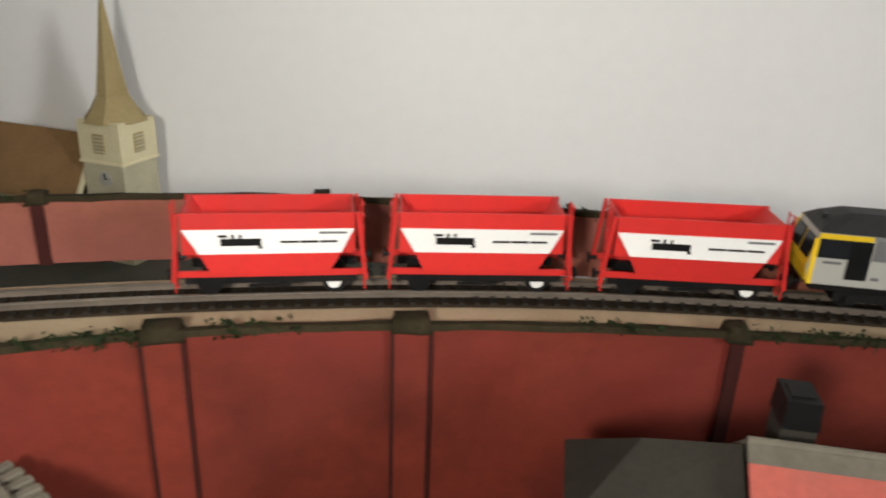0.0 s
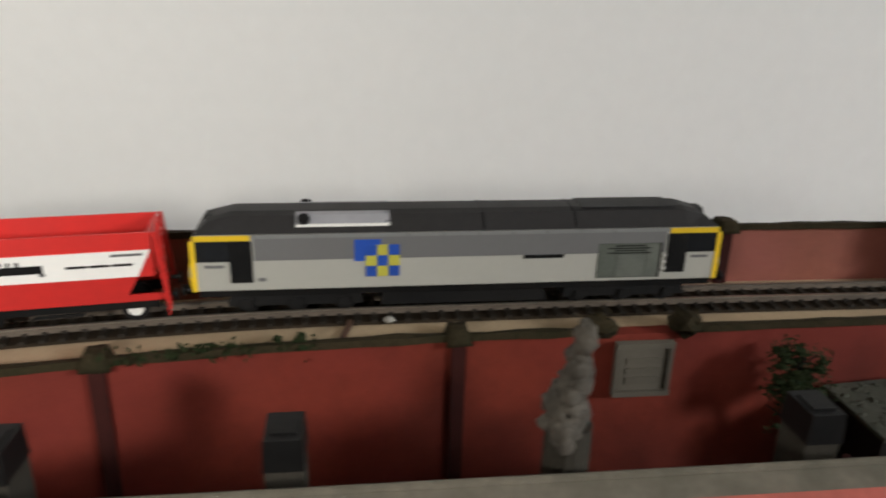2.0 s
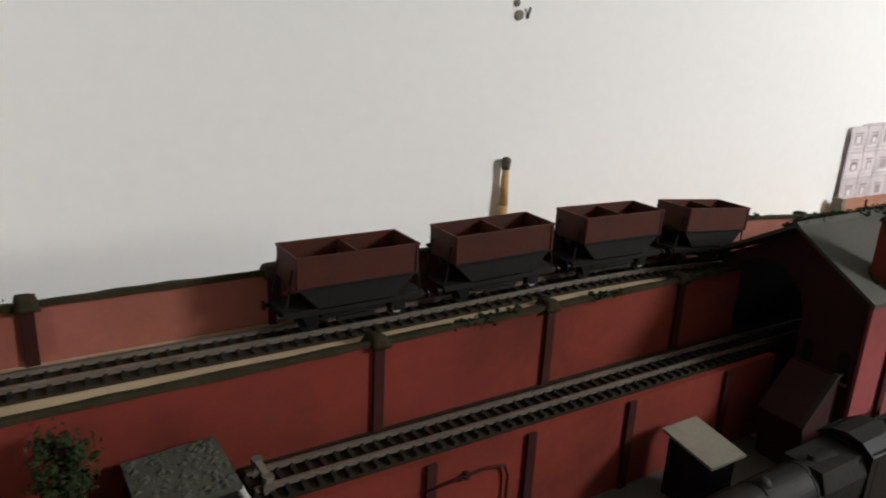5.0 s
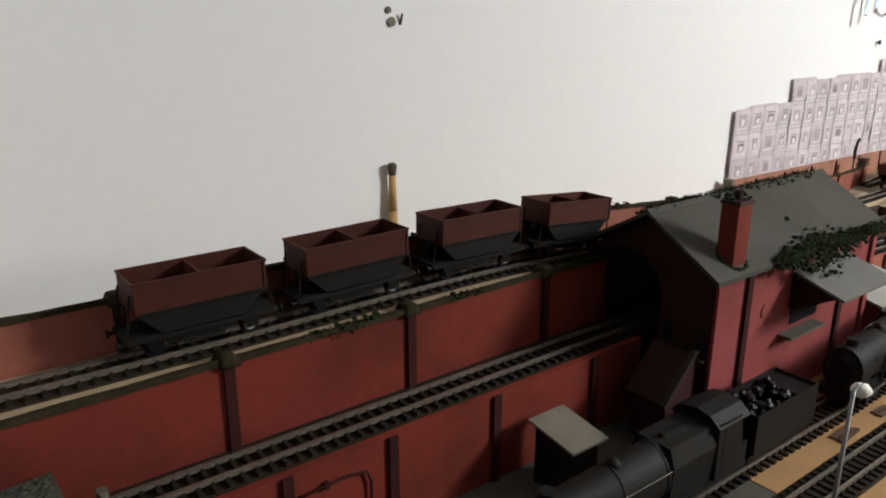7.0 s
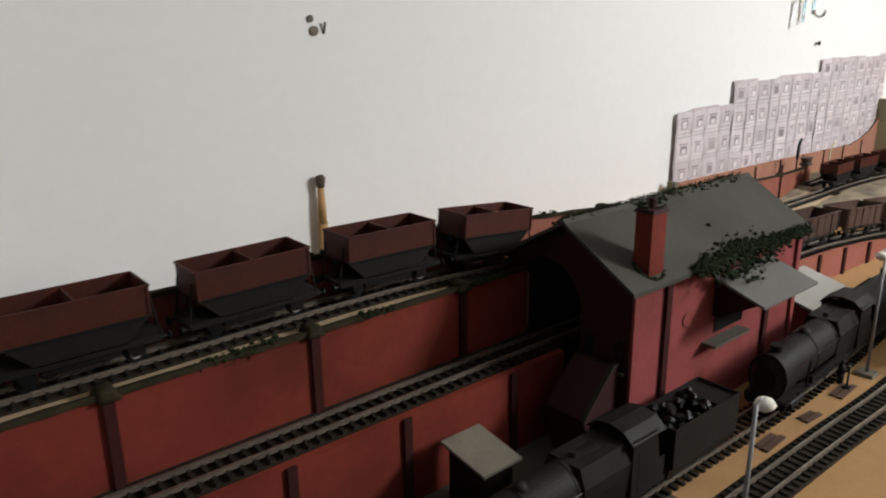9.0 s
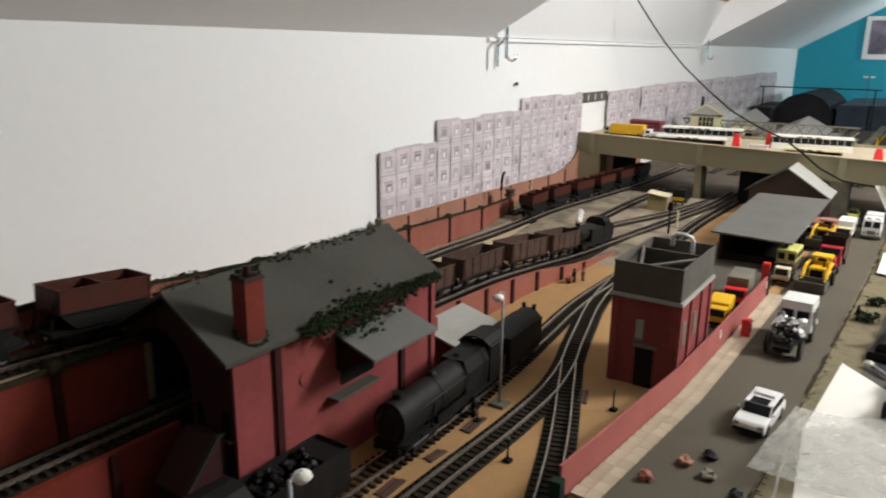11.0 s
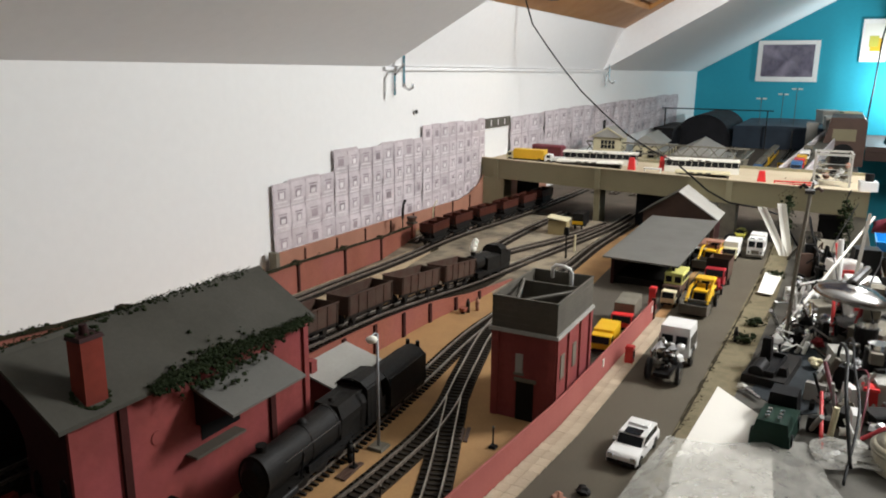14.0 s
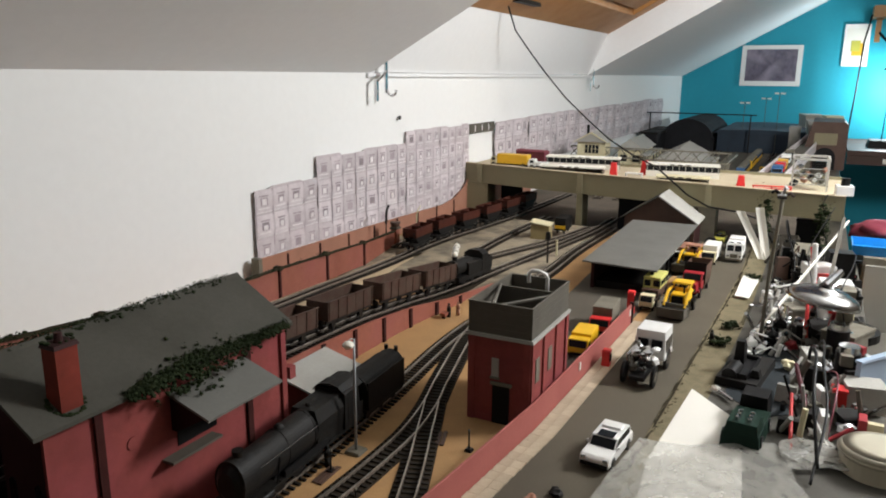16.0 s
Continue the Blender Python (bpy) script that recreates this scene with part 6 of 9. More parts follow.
for k in range(2):
    x = -TX * 0.66 + k * TX * 0.66
    part("side_window", bx(B(), x - 0.006, x + 0.006, -TY - 0.0010, -TY + 0.001, 0.050, 0.078), STONE, wt, "pale blocked window")
part("ledge", bx(B(), -TX - 0.0035, TX + 0.0035, -TY - 0.0035, TY + 0.0035, 0.1016, 0.1055, 0.0008), PALE, wt, "pale stone ledge")
part("door", bx(B(), -TX - 0.0012, -TX + 0.001, -0.0135, 0.0070, 0.0, 0.046), BLACK, wt, "black doorway")
part("door_lintel", bx(B(), -TX - 0.0022, -TX + 0.001, -0.0160, 0.0095, 0.0462, 0.0500), STONE, wt)
wn = part("window", bx(B(), -TX - 0.0014, -TX + 0.001, 0.0000, 0.0085, 0.056, 0.078), PALE, wt, "pale blocked window")
part("sill", bx(B(), -TX - 0.0026, -TX + 0.001, -0.0015, 0.0100, 0.0535, 0.0558), STONE, wn)
tank = part("tank", tub(B(), -TX - 0.0005, TX + 0.0005, TY + 0.0005, 0.1056, 0.1405, 0.0, 0.0, 0.0020), TANKG, wt, "grey panelled open tank")
for k in range(1, 5):
    part("panel_seam", bx(B(), -TX - 0.0008, -TX, -TY, TY, 0.1056 + k * 0.0070, 0.1059 + k * 0.0070), TANKG, tank)
    part("panel_seam", bx(B(), -TX, TX, -TY - 0.0008, -TY, 0.1056 + k * 0.0070, 0.1059 + k * 0.0070), TANKG, tank)
part("rim", ring(B(), TX + 0.0012, TY + 0.0012, 0.1406, 0.1418, 0.0026), TANKG, tank)
part("tank_floor", bx(B(), -TX + 0.003, TX - 0.003, -TY + 0.003, TY - 0.003, 0.1080, 0.1090), BLACKW, tank, "dark tank bottom")
for q in ((-TX + 0.003, 0.004, 0.0, -TY + 0.003), (-TX + 0.003, 0.010, 0.020, TY - 0.003)):
    part("brace", rod(B(), (q[0], q[1], 0.1385), (q[2], q[3], 0.1385), 0.0021, 6), TANKG, tank)
part("cross_wall", bx(B(), 0.014, 0.0165, -TY + 0.002, TY - 0.002, 0.1100, 0.1395), TANKG, tank)
part("pipe", tube(B(), [(0.046, -0.016, 0.112), (0.046, -0.016, 0.146), (0.046, -0.014, 0.151), (0.046, -0.006, 0.1535), (0.046, 0.004, 0.1535), (0.046, 0.008, 0.150), (0.046, 0.008, 0.138)], 0.0024, 10), WHITE, wt, "white bent filler pipe", smooth=True)

# ---- fence, pavement and road ----
def fence_y(x):
    return float(np.interp(x, [0.2, 0.27, 0.466, 0.60, 0.883], [-0.649, -0.655, -0.6725, -0.6765, -0.6835]))


fn = thing("boundary_wall", "long low pink brick boundary wall with a pale cap", "wall")
b = B()
rings = []
for x in np.linspace(0.215, 0.884, 40):
    y = fence_y(x)
    rings.append([b.verts.new(v) for v in ((x, y - 0.0012, 0.0166), (x, y - 0.0012, 0.0505), (x, y + 0.0012, 0.0505), (x, y + 0.0012, 0.0166))])
for p_, q_ in zip(rings, rings[1:]):
    for i in range(4):
        b.faces.new((p_[i], q_[i], q_[(i + 1) % 4], p_[(i + 1) % 4]))
b.faces.new(rings[0][::-1]), b.faces.new(rings[-1])
bmesh.ops.recalc_face_normals(b, faces=b.faces)
part("panel", b, PINKC, fn)
for x in (0.62, 0.87):
    part("notice", bx(B(), x, x + 0.006, fence_y(x) - 0.0024, fence_y(x) - 0.0011, 0.034, 0.044), PAPER, fn, "small white notice")
part("end_post", bx(B(), 0.883, 0.888, -0.6870, -0.681, 0.0166, 0.0535), PILAST, fn)
part("near_gate", bx(B(), 0.205, 0.2145, -0.655, -0.645, 0.0166, 0.040), GREEN, fn, "green gate end")
setting("yard_tarmac", prism(B(), [(0.605, -0.674), (0.88, -0.681), (1.62, -0.699), (1.62, -0.52), (1.0, -0.545), (0.72, -0.600), (0.605, -0.622)], "z", 0.0166, 0.0172), TARMAC)
setting("road", prism(B(), [(0.12, -0.660), (0.44, -0.6835), (0.90, -0.700), (1.62, -0.700), (1.62, -0.806), (1.28, -0.8085), (0.74, -0.7945), (0.12, -0.775)], "z", 0.0167, 0.0186), ROAD)
setting("verge", prism(B(), [(0.12, -0.7752), (0.74, -0.7947), (1.28, -0.8087), (1.62, -0.8065), (1.62, -0.850), (1.0, -0.848), (0.12, -0.815)], "z", 0.0167, 0.0197), VERGE)
F, G = spline([(0.12, -0.7765, 0.0187), (0.44, -0.7865, 0.0187), (0.74, -0.7960, 0.0187), (1.28, -0.8100, 0.0187), (1.62, -0.8078, 0.0187)], 0.012)
b = sweep(B(), F, G, [(-0.0030, -0.001), (0.0026, -0.001), (0.0022, 0.0004), (0.0, 0.0012), (-0.0026, 0.0010)])
for v in b.verts:
    v.co += Vector((0.0, 0.0016, 0.0004)) * noise.noise(v.co * 120)
setting("gutter", b, MOSS)
b = B()
rng = random.Random(8)
for k in range(330):
    x = rng.uniform(0.15, 1.6)
    y = float(np.interp(x, [0.12, 0.74, 1.28, 1.62], [-0.776, -0.796, -0.810, -0.808])) - abs(rng.gauss(0, 0.004))
    lump(b, (x, y, 0.0195), rng.uniform(0.0006, 0.0018), k, 0.5)
tagged(setting("verge_scatter", b, MOSS), kind="stuff")
pv = tagged(thing("pavement", "pale worn paving slabs along the boundary wall", "pavement"), kind="structure")
SLAB = bpy.data.meshes.new("paving_slab")
b = bx(B(), -0.00758, 0.00758, -0.00598, 0.00598, 0, 0.0013, 0.00015)
b.to_mesh(SLAB)
b.free()
SLAB.materials.append(PAVE)
for k in range(44):
    for r in range(2):
        x = 0.235 + k * 0.0152
        o = new("paving_slab", SLAB)
        o.parent = pv
        o.matrix_basis = pose(x, fence_y(x) - 0.0085 - r * 0.0120, 0.0187 if r else 0.0188, rng.uniform(-0.6, 0.6), rng.uniform(-0.6, 0.6), -2 + rng.uniform(-1.5, 1.5))

# ---- curved rack at the end of the low ground ----
rk = thing("curved_rack", "dark green curved rack with pale teeth below the wall", "rack", (-1.184, -0.612, 0.0162))
arc = [math.radians(a) for a in range(-34, 73, 4)]
part("plinth", prism(B(), [(0.128 * math.cos(a), 0.128 * math.sin(a)) for a in arc] + [(0.095 * math.cos(a), 0.095 * math.sin(a)) for a in arc[::-1]], "z", 0, 0.080), GREEN, rk)
part("rim", prism(B(), [(0.1275 * math.cos(a), 0.1275 * math.sin(a)) for a in arc] + [(0.121 * math.cos(a), 0.121 * math.sin(a)) for a in arc[::-1]], "z", 0.0801, 0.0845), STONE, rk)
for k in range(30):
    a = math.radians(-33 + k * 3.55)
    o = bx(B(), 0.1282, 0.1400, -0.0022, 0.0022, 0.074, 0.0820, 0.0003)
    o.transform(Matrix.Rotation(a, 4, "Z"))
    part("tooth", o, STONE, rk)

# ---- road vehicles ----
def wheels4(root, xs, w, r, m=BLACK):
    for x in xs:
        for s in (-1, 1):
            tyre = part("wheel", rod(B(), (x, s * (w - 0.003), r), (x, s * w, r), r, 16), m, root)
            part("hub", rod(B(), (x, s * w, r), (x, s * (w + 0.0004), r), r * 0.55, 12), STEEL, tyre)


def car(at, rz, paint, label, L=0.056, W=0.0118, estate=True):
    root = thing("model_car", label, "car", at, rz, "model cars")
    h = L / 2
    body = part("body", prism(B(), [(-h, 0.004), (h, 0.004), (h, 0.0100), (h - 0.003, 0.0120), (h - 0.016, 0.0128), (-h + 0.001, 0.0128), (-h, 0.010)], "y", -W, W), paint, root, bevel=0.001)
    back = -h + 0.002 if estate else -h + 0.012
    part("cabin", prism(B(), [(h - 0.0165, 0.0126), (h - 0.0225, 0.0195), (back + 0.004, 0.0195), (back, 0.0126)], "y", -W + 0.0012, W - 0.0012), paint, root, bevel=0.0008)
    part("windscreen", prism(B(), [(h - 0.0162, 0.0130), (h - 0.0221, 0.0190), (h - 0.0228, 0.0190), (h - 0.0170, 0.0130)], "y", -W + 0.0022, W - 0.0022), GLASSD, root)
    part("rear_window", prism(B(), [(back - 0.0003, 0.0136), (back + 0.0036, 0.0188), (back + 0.0044, 0.0188), (back + 0.0006, 0.0136)], "y", -W + 0.0025, W - 0.0025), GLASSD, root)
    for s in (-1, 1):
        part("side_window", prism(B(), [(h - 0.0190, 0.0134), (h - 0.0235, 0.0186), (back + 0.006, 0.0186), (back + 0.004, 0.0134)], "y", s * (W - 0.0014), s * (W - 0.0008)), GLASSD, root)
        part("headlight", bx(B(), h - 0.0006, h + 0.0004, *sorted((s * (W - 0.005), s * (W - 0.001))), 0.0085, 0.0110), STEEL, root)
        part("mirror", bx(B(), h - 0.0210, h - 0.0190, *sorted((s * W, s * (W + 0.0018))), 0.0130, 0.0146), paint, root)
    part("sunroof", bx(B(), -0.004, 0.007, -0.0065, 0.0065, 0.0194, 0.0198), GLASSD, root)
    part("roof_rack", bx(B(), -0.020, -0.008, -0.008, 0.008, 0.0197, 0.0212, 0.0008), paint, root)
    part("bumper", bx(B(), h - 0.0004, h + 0.0012, -W + 0.001, W - 0.001, 0.0045, 0.0070), BLACK, root)
    wheels4(root, (-h + 0.011, h - 0.011), W + 0.0002, 0.0048)
    return root


def van(at, rz, cab, bodym, label, L=0.075, W=0.0145, H=0.034, box=True, cat="lorry"):
    root = thing("model_lorry", label, cat, at, rz, "model lorries")
    h = L / 2
    part("chassis", bx(B(), -h, h, -W * 0.7, W * 0.7, 0.005, 0.009), BLACK, root)
    part("cab", prism(B(), [(h - 0.020, 0.007), (h, 0.007), (h, 0.016), (h - 0.004, 0.027), (h - 0.020, 0.027)], "y", -W, W), cab, root, bevel=0.001)
    part("windscreen", prism(B(), [(h + 0.0003, 0.0165), (h - 0.0034, 0.0255), (h - 0.0044, 0.0255), (h - 0.0008, 0.0165)], "y", -W + 0.002, W - 0.002), GLASSD, root)
    for s in (-1, 1):
        part("cab_window", bx(B(), h - 0.016, h - 0.006, *sorted((s * (W - 0.0003), s * (W + 0.0003))), 0.0170, 0.0245), GLASSD, root)
    if box:
        part("box_body", bx(B(), -h, h - 0.022, -W, W, 0.009, H), bodym, root, bevel=0.001)
    else:
        part("tipper_body", tub(B(), -h, h - 0.022, W, 0.010, H * 0.75, 0.002, 0.001), bodym, root)
    wheels4(root, (-h + 0.012, h - 0.012), W + 0.0002, 0.0062)
    return root


GZ = 0.0188
DKRED = mk("lorry_red", (0.34, 0.018, 0.026), 0.45, 0, 300, 0.1, 50, 0.3, 0.03, (0.2, 0.012, 0.018))
grow(car((0.450, -0.7600, GZ), 180 - 5, WHITE, "white model estate car parked on the grey road", 0.058), 1.30)
v = thing("engine_truck", "white-cabbed model truck with an exposed chrome engine", "truck", (0.690, -0.7500, GZ), 178)
part("chassis", bx(B(), -0.045, 0.045, -0.008, 0.008, 0.008, 0.012), BLACK, v)
part("cab", bx(B(), -0.046, -0.008, -0.0170, 0.0170, 0.014, 0.046, 0.0015), WHITE, v, "white box cab", bevel=0.001)
for y in (-0.0075, 0.0075):
    part("cab_window", bx(B(), -0.0090, -0.0066, y - 0.0058, y + 0.0058, 0.026, 0.0365), GLASSD, v, "dark square cab window")
for s in (-1, 1):
    for k in range(4):
        part("louvre", bx(B(), -0.040 + k * 0.008, -0.036 + k * 0.008, *sorted((s * 0.0160, s * 0.0172)), 0.022, 0.036), TANKG, v)
rng = random.Random(21)
for k in range(26):
    part("engine_part", lump(B(), (rng.uniform(-0.004, 0.032), rng.uniform(-0.012, 0.012), rng.uniform(0.014, 0.032)), rng.uniform(0.003, 0.006), k, 0.6, 0.9), (STEEL, STEEL, WHITE, BLACK, TANKG)[k % 5], v)
for k in range(5):
    part("pipe", tube(B(), [(0.0 + k * 0.006, -0.013, 0.014), (0.002 + k * 0.006, -0.015, 0.028), (-0.004 + k * 0.006, -0.010, 0.034)], 0.0012, 6), STEEL, v)
wheels4(v, (-0.026, 0.034), 0.0170, 0.0115)
grow(v, 1.22)

dg = thing("digger", "bright yellow model digger with dark bucket", "digger", (0.984, -0.7415, GZ), 176)
part("chassis", bx(B(), -0.030, 0.034, -0.013, 0.013, 0.006, 0.013, 0.001), BLACK, dg)
part("engine_cover", bx(B(), -0.006, 0.014, -0.0105, 0.0105, 0.013, 0.027, 0.0015), ORANGE, dg, bevel=0.001)
part("cab", bx(B(), -0.028, -0.007, -0.0105, 0.0105, 0.013, 0.031, 0.0015), ORANGE, dg, bevel=0.001)
part("roof", bx(B(), -0.026, -0.004, -0.0125, 0.0125, 0.0365, 0.0388, 0.0010), ORANGE, dg)
for x in (-0.0245, -0.0065):
    for y in (-0.010, 0.010):
        part("roof_post", rod(B(), (x, y, 0.030), (x, y, 0.037), 0.0009, 6), ORANGE, dg)
part("seat", bx(B(), -0.020, -0.011, -0.005, 0.005, 0.031, 0.0345, 0.001), BLACK, dg)
part("radiator", bx(B(), 0.0138, 0.0150, -0.0075, 0.0075, 0.0150, 0.0245), BLACK, dg)
part("exhaust_pipe", rod(B(), (0.004, 0.006, 0.027), (0.004, 0.006, 0.035), 0.0012, 8), BLACKW, dg)
part("bucket", prism(B(), [(0.026, 0.004), (0.048, 0.004), (0.050, 0.017), (0.048, 0.017), (0.045, 0.0065), (0.028, 0.0065), (0.027, 0.018), (0.025, 0.018)], "y", -0.0175, 0.0175), TANKG, dg, "dark grey steel bucket")
for s in (-1, 1):
    part("bucket_cheek", prism(B(), [(0.026, 0.0066), (0.044, 0.0066), (0.0465, 0.015), (0.0275, 0.016)], "y", *sorted((s * 0.0155, s * 0.0173))), TANKG, dg)
    part("lift_arm", tube(B(), [(-0.010, s * 0.0135, 0.030), (0.010, s * 0.0135, 0.029), (0.022, s * 0.0135, 0.020), (0.028, s * 0.0135, 0.014)], 0.0021, 6), ORANGE, dg)
    part("ram", rod(B(), (0.000, s * 0.0132, 0.014), (0.016, s * 0.0132, 0.023), 0.0010, 6), STEEL, dg)
wheels4(dg, (-0.018, 0.020), 0.0165, 0.0085)
grow(dg, 1.25)
ROVERY = mk("pale_lime_paint", (0.55, 0.53, 0.16), 0.45, 0, 300, 0.06, 50, 0.25, 0.02, (0.42, 0.40, 0.10))
fc = thing("field_car", "pale lime model field car with a dark maroon lower body", "car", (1.056, -0.686, GZ), 178)
part("lower_body", bx(B(), -0.034, 0.036, -0.0155, 0.0155, 0.006, 0.020, 0.0008), BRDARK, fc, "dark maroon lower body", bevel=0.0008)
part("upper_body", prism(B(), [(-0.034, 0.020), (0.022, 0.020), (0.020, 0.0375), (-0.033, 0.0375)], "y", -0.0150, 0.0150), ROVERY, fc)
part("roof", bx(B(), -0.036, 0.023, -0.0158, 0.0158, 0.0375, 0.0402, 0.0012), ROVERY, fc, bevel=0.0008)
for y in (-0.0078, 0.0078):
    part("front_window", bx(B(), 0.0206, 0.0226, y - 0.0052, y + 0.0052, 0.0235, 0.0340), GLASSD, fc)
    part("headlight", rod(B(), (0.036, y * 1.3, 0.0145), (0.0368, y * 1.3, 0.0145), 0.0024, 10), STEEL, fc)
for k in range(3):
    for sd in (-1, 1):
        part("side_window", bx(B(), -0.030 + k * 0.017, -0.017 + k * 0.017, *sorted((sd * 0.0148, sd * 0.0154)), 0.0245, 0.0340), GLASSD, fc)
part("grille", bx(B(), 0.0358, 0.0366, -0.006, 0.006, 0.0085, 0.0185), BLACK, fc)
wheels4(fc, (-0.021, 0.023), 0.0158, 0.0072)
van((0.979, -0.6925, GZ), 178, CREAM, BRDARK, "small cream-cabbed model pickup with a brown open bed", 0.046, 0.0115, 0.022, False)
tl = thing("tipper_lorry", "dark red model tipper lorry with a black tipper body", "lorry", (1.122, -0.7455, GZ), 178)
part("chassis", bx(B(), -0.055, 0.052, -0.012, 0.012, 0.007, 0.012), BLACK, tl)
part("bonnet", bx(B(), 0.030, 0.054, -0.0130, 0.0130, 0.010, 0.0265, 0.0015), DKRED, tl, bevel=0.001)
part("cab", prism(B(), [(0.008, 0.010), (0.032, 0.010), (0.032, 0.028), (0.027, 0.041), (0.008, 0.041)], "y", -0.0168, 0.0168), DKRED, tl, bevel=0.0015)
part("windscreen", prism(B(), [(0.0323, 0.0290), (0.0278, 0.0395), (0.0268, 0.0395), (0.0313, 0.0290)], "y", -0.0145, 0.0145), GLASSD, tl)
for sd in (-1, 1):
    part("mudguard", bx(B(), 0.030, 0.054, *sorted((sd * 0.0130, sd * 0.0180)), 0.013, 0.0165, 0.0008), DKRED, tl)
    part("headlight", rod(B(), (0.0541, sd * 0.0095, 0.015), (0.0549, sd * 0.0095, 0.015), 0.0026, 10), STEEL, tl)
    part("cab_window", bx(B(), 0.012, 0.026, *sorted((sd * 0.0166, sd * 0.0171)), 0.0270, 0.0375), GLASSD, tl)
part("radiator", bx(B(), 0.0538, 0.0546, -0.0065, 0.0065, 0.0115, 0.0245), BLACK, tl)
part("tipper_body", tub(B(), -0.058, 0.006, 0.0190, 0.014, 0.0500, 0.002, 0.001), BRDARK, tl, "black-brown open tipper body")
part("headboard", bx(B(), 0.0062, 0.0076, -0.0190, 0.0190, 0.018, 0.0560), BLACKW, tl)
wheels4(tl, (-0.032, 0.040), 0.0182, 0.0095)
d2 = copy_thing(dg, pose(1.285, -0.713, GZ, 0, 0, 174))
d2["label"] = "yellow and tan model loading shovel by the goods shed"
for o in d2.children:
    if o.name.split(".")[0] in ("cab", "roof"):
        o.data = o.data.copy()
        o.data.materials[0] = BRCARD
van((1.345, -0.690, GZ), 178, WHITE, BRCARD, "white-cabbed model lorry with a brown load", 0.085, 0.015, 0.034)
van((1.372, -0.741, GZ), 178, CREAM, WHITE, "cream model lorry with a white rounded tank", 0.078, 0.0145, 0.038)
wl = thing("forward_control_lorry", "cream-white model lorry with split windscreen facing the yard", "lorry", (1.420, -0.7855, GZ), 180)
part("chassis", bx(B(), -0.038, 0.030, -0.012, 0.012, 0.006, 0.011), BLACK, wl)
part("cab", prism(B(), [(0.000, 0.008), (0.039, 0.008), (0.039, 0.025), (0.036, 0.042), (0.000, 0.042)], "y", -0.0165, 0.0165), WHITE, wl, bevel=0.0018)
part("box_body", bx(B(), -0.040, -0.001, -0.0165, 0.0165, 0.011, 0.045, 0.001), WHITE, wl, bevel=0.001)
for sd in (-1, 1):
    part("windscreen", prism(B(), [(0.0393, 0.0255), (0.0370, 0.0375), (0.0360, 0.0375), (0.0383, 0.0255)], "y", *sorted((sd * 0.0015, sd * 0.0140))), GLASSD, wl)
    part("roof_window", prism(B(), [(0.0345, 0.0422), (0.0260, 0.0422), (0.0260, 0.0428), (0.0345, 0.0428)], "y", *sorted((sd * 0.003, sd * 0.012))), GLASSD, wl)
    part("headlight", rod(B(), (0.0388, sd * 0.0120, 0.0145), (0.0398, sd * 0.0120, 0.0145), 0.0024, 10), STEEL, wl)
    part("side_window", bx(B(), 0.018, 0.033, *sorted((sd * 0.0163, sd * 0.0168)), 0.0265, 0.0370), GLASSD, wl)
part("grille", bx(B(), 0.0386, 0.0394, -0.0075, 0.0075, 0.0110, 0.0190), STONE, wl)
part("bumper", bx(B(), 0.0390, 0.0412, -0.0165, 0.0165, 0.0060, 0.0092, 0.0005), STONE, wl)
wheels4(wl, (-0.024, 0.024), 0.0168, 0.0072)
car((1.505, -0.722, GZ), 178, BLACKW, "black model saloon car on the far road", 0.056, 0.0118, False)
car((1.515, -0.770, GZ), 178, TANKG, "dark grey model saloon car on the far road", 0.056, 0.0118, False)
car((1.590, -0.735, GZ), 178, LEMON, "yellow-green model car under the bridge", 0.056, 0.0118, False)
car((1.585, -0.772, GZ), 178, STONE, "grey model car under the bridge", 0.056)
van((0.735, -0.650, 0.0173), 183, ORANGE, ORANGE, "yellow model lorry behind the boundary wall", 0.070, 0.0145, 0.030)
van((0.845, -0.652, 0.0173), 183, SIGRED, STONE, "grey and red model lorry behind the boundary wall", 0.085, 0.0155, 0.040)
for at, hh, nm, lab in (((0.690, -0.6960, GZ), 0.021, "post_box", "red model pillar box on the pavement"), ((0.935, -0.6720, GZ), 0.036, "telephone_kiosk", "red model telephone kiosk beside the wall end")):
    t = thing(nm, lab, "street furniture", at)
    part("body", bx(B(), -0.0055, 0.0055, -0.0055, 0.0055, 0, hh, 0.0004), SIGRED, t)
    part("top", bx(B(), -0.0062, 0.0062, -0.0062, 0.0062, hh, hh + 0.003, 0.0015), SIGRED, t)
    part("panel", bx(B(), -0.0040, 0.0040, -0.0060, -0.0050, hh * 0.35, hh * 0.85), GLASSD, t)
for k, (x, y) in enumerate(((0.330, -0.722), (0.352, -0.738), (0.318, -0.745), (0.300, -0.773), (0.285, -0.700))):
    t = tagged(obj("rag_lump", lump(lump(B(), (0, 0, 0.003), 0.006, k, 0.7, 0.6, 2), (0.008, 0.003, 0.002), 0.004, k + 5, 0.7, 0.6, 2), (BRCARD, BLACKW, STONE, BLACKW, BRICKO)[k]), "small lump of scrap and rag on the road", "scrap", "scrap lumps")
    t.matrix_basis = pose(x, y, GZ)

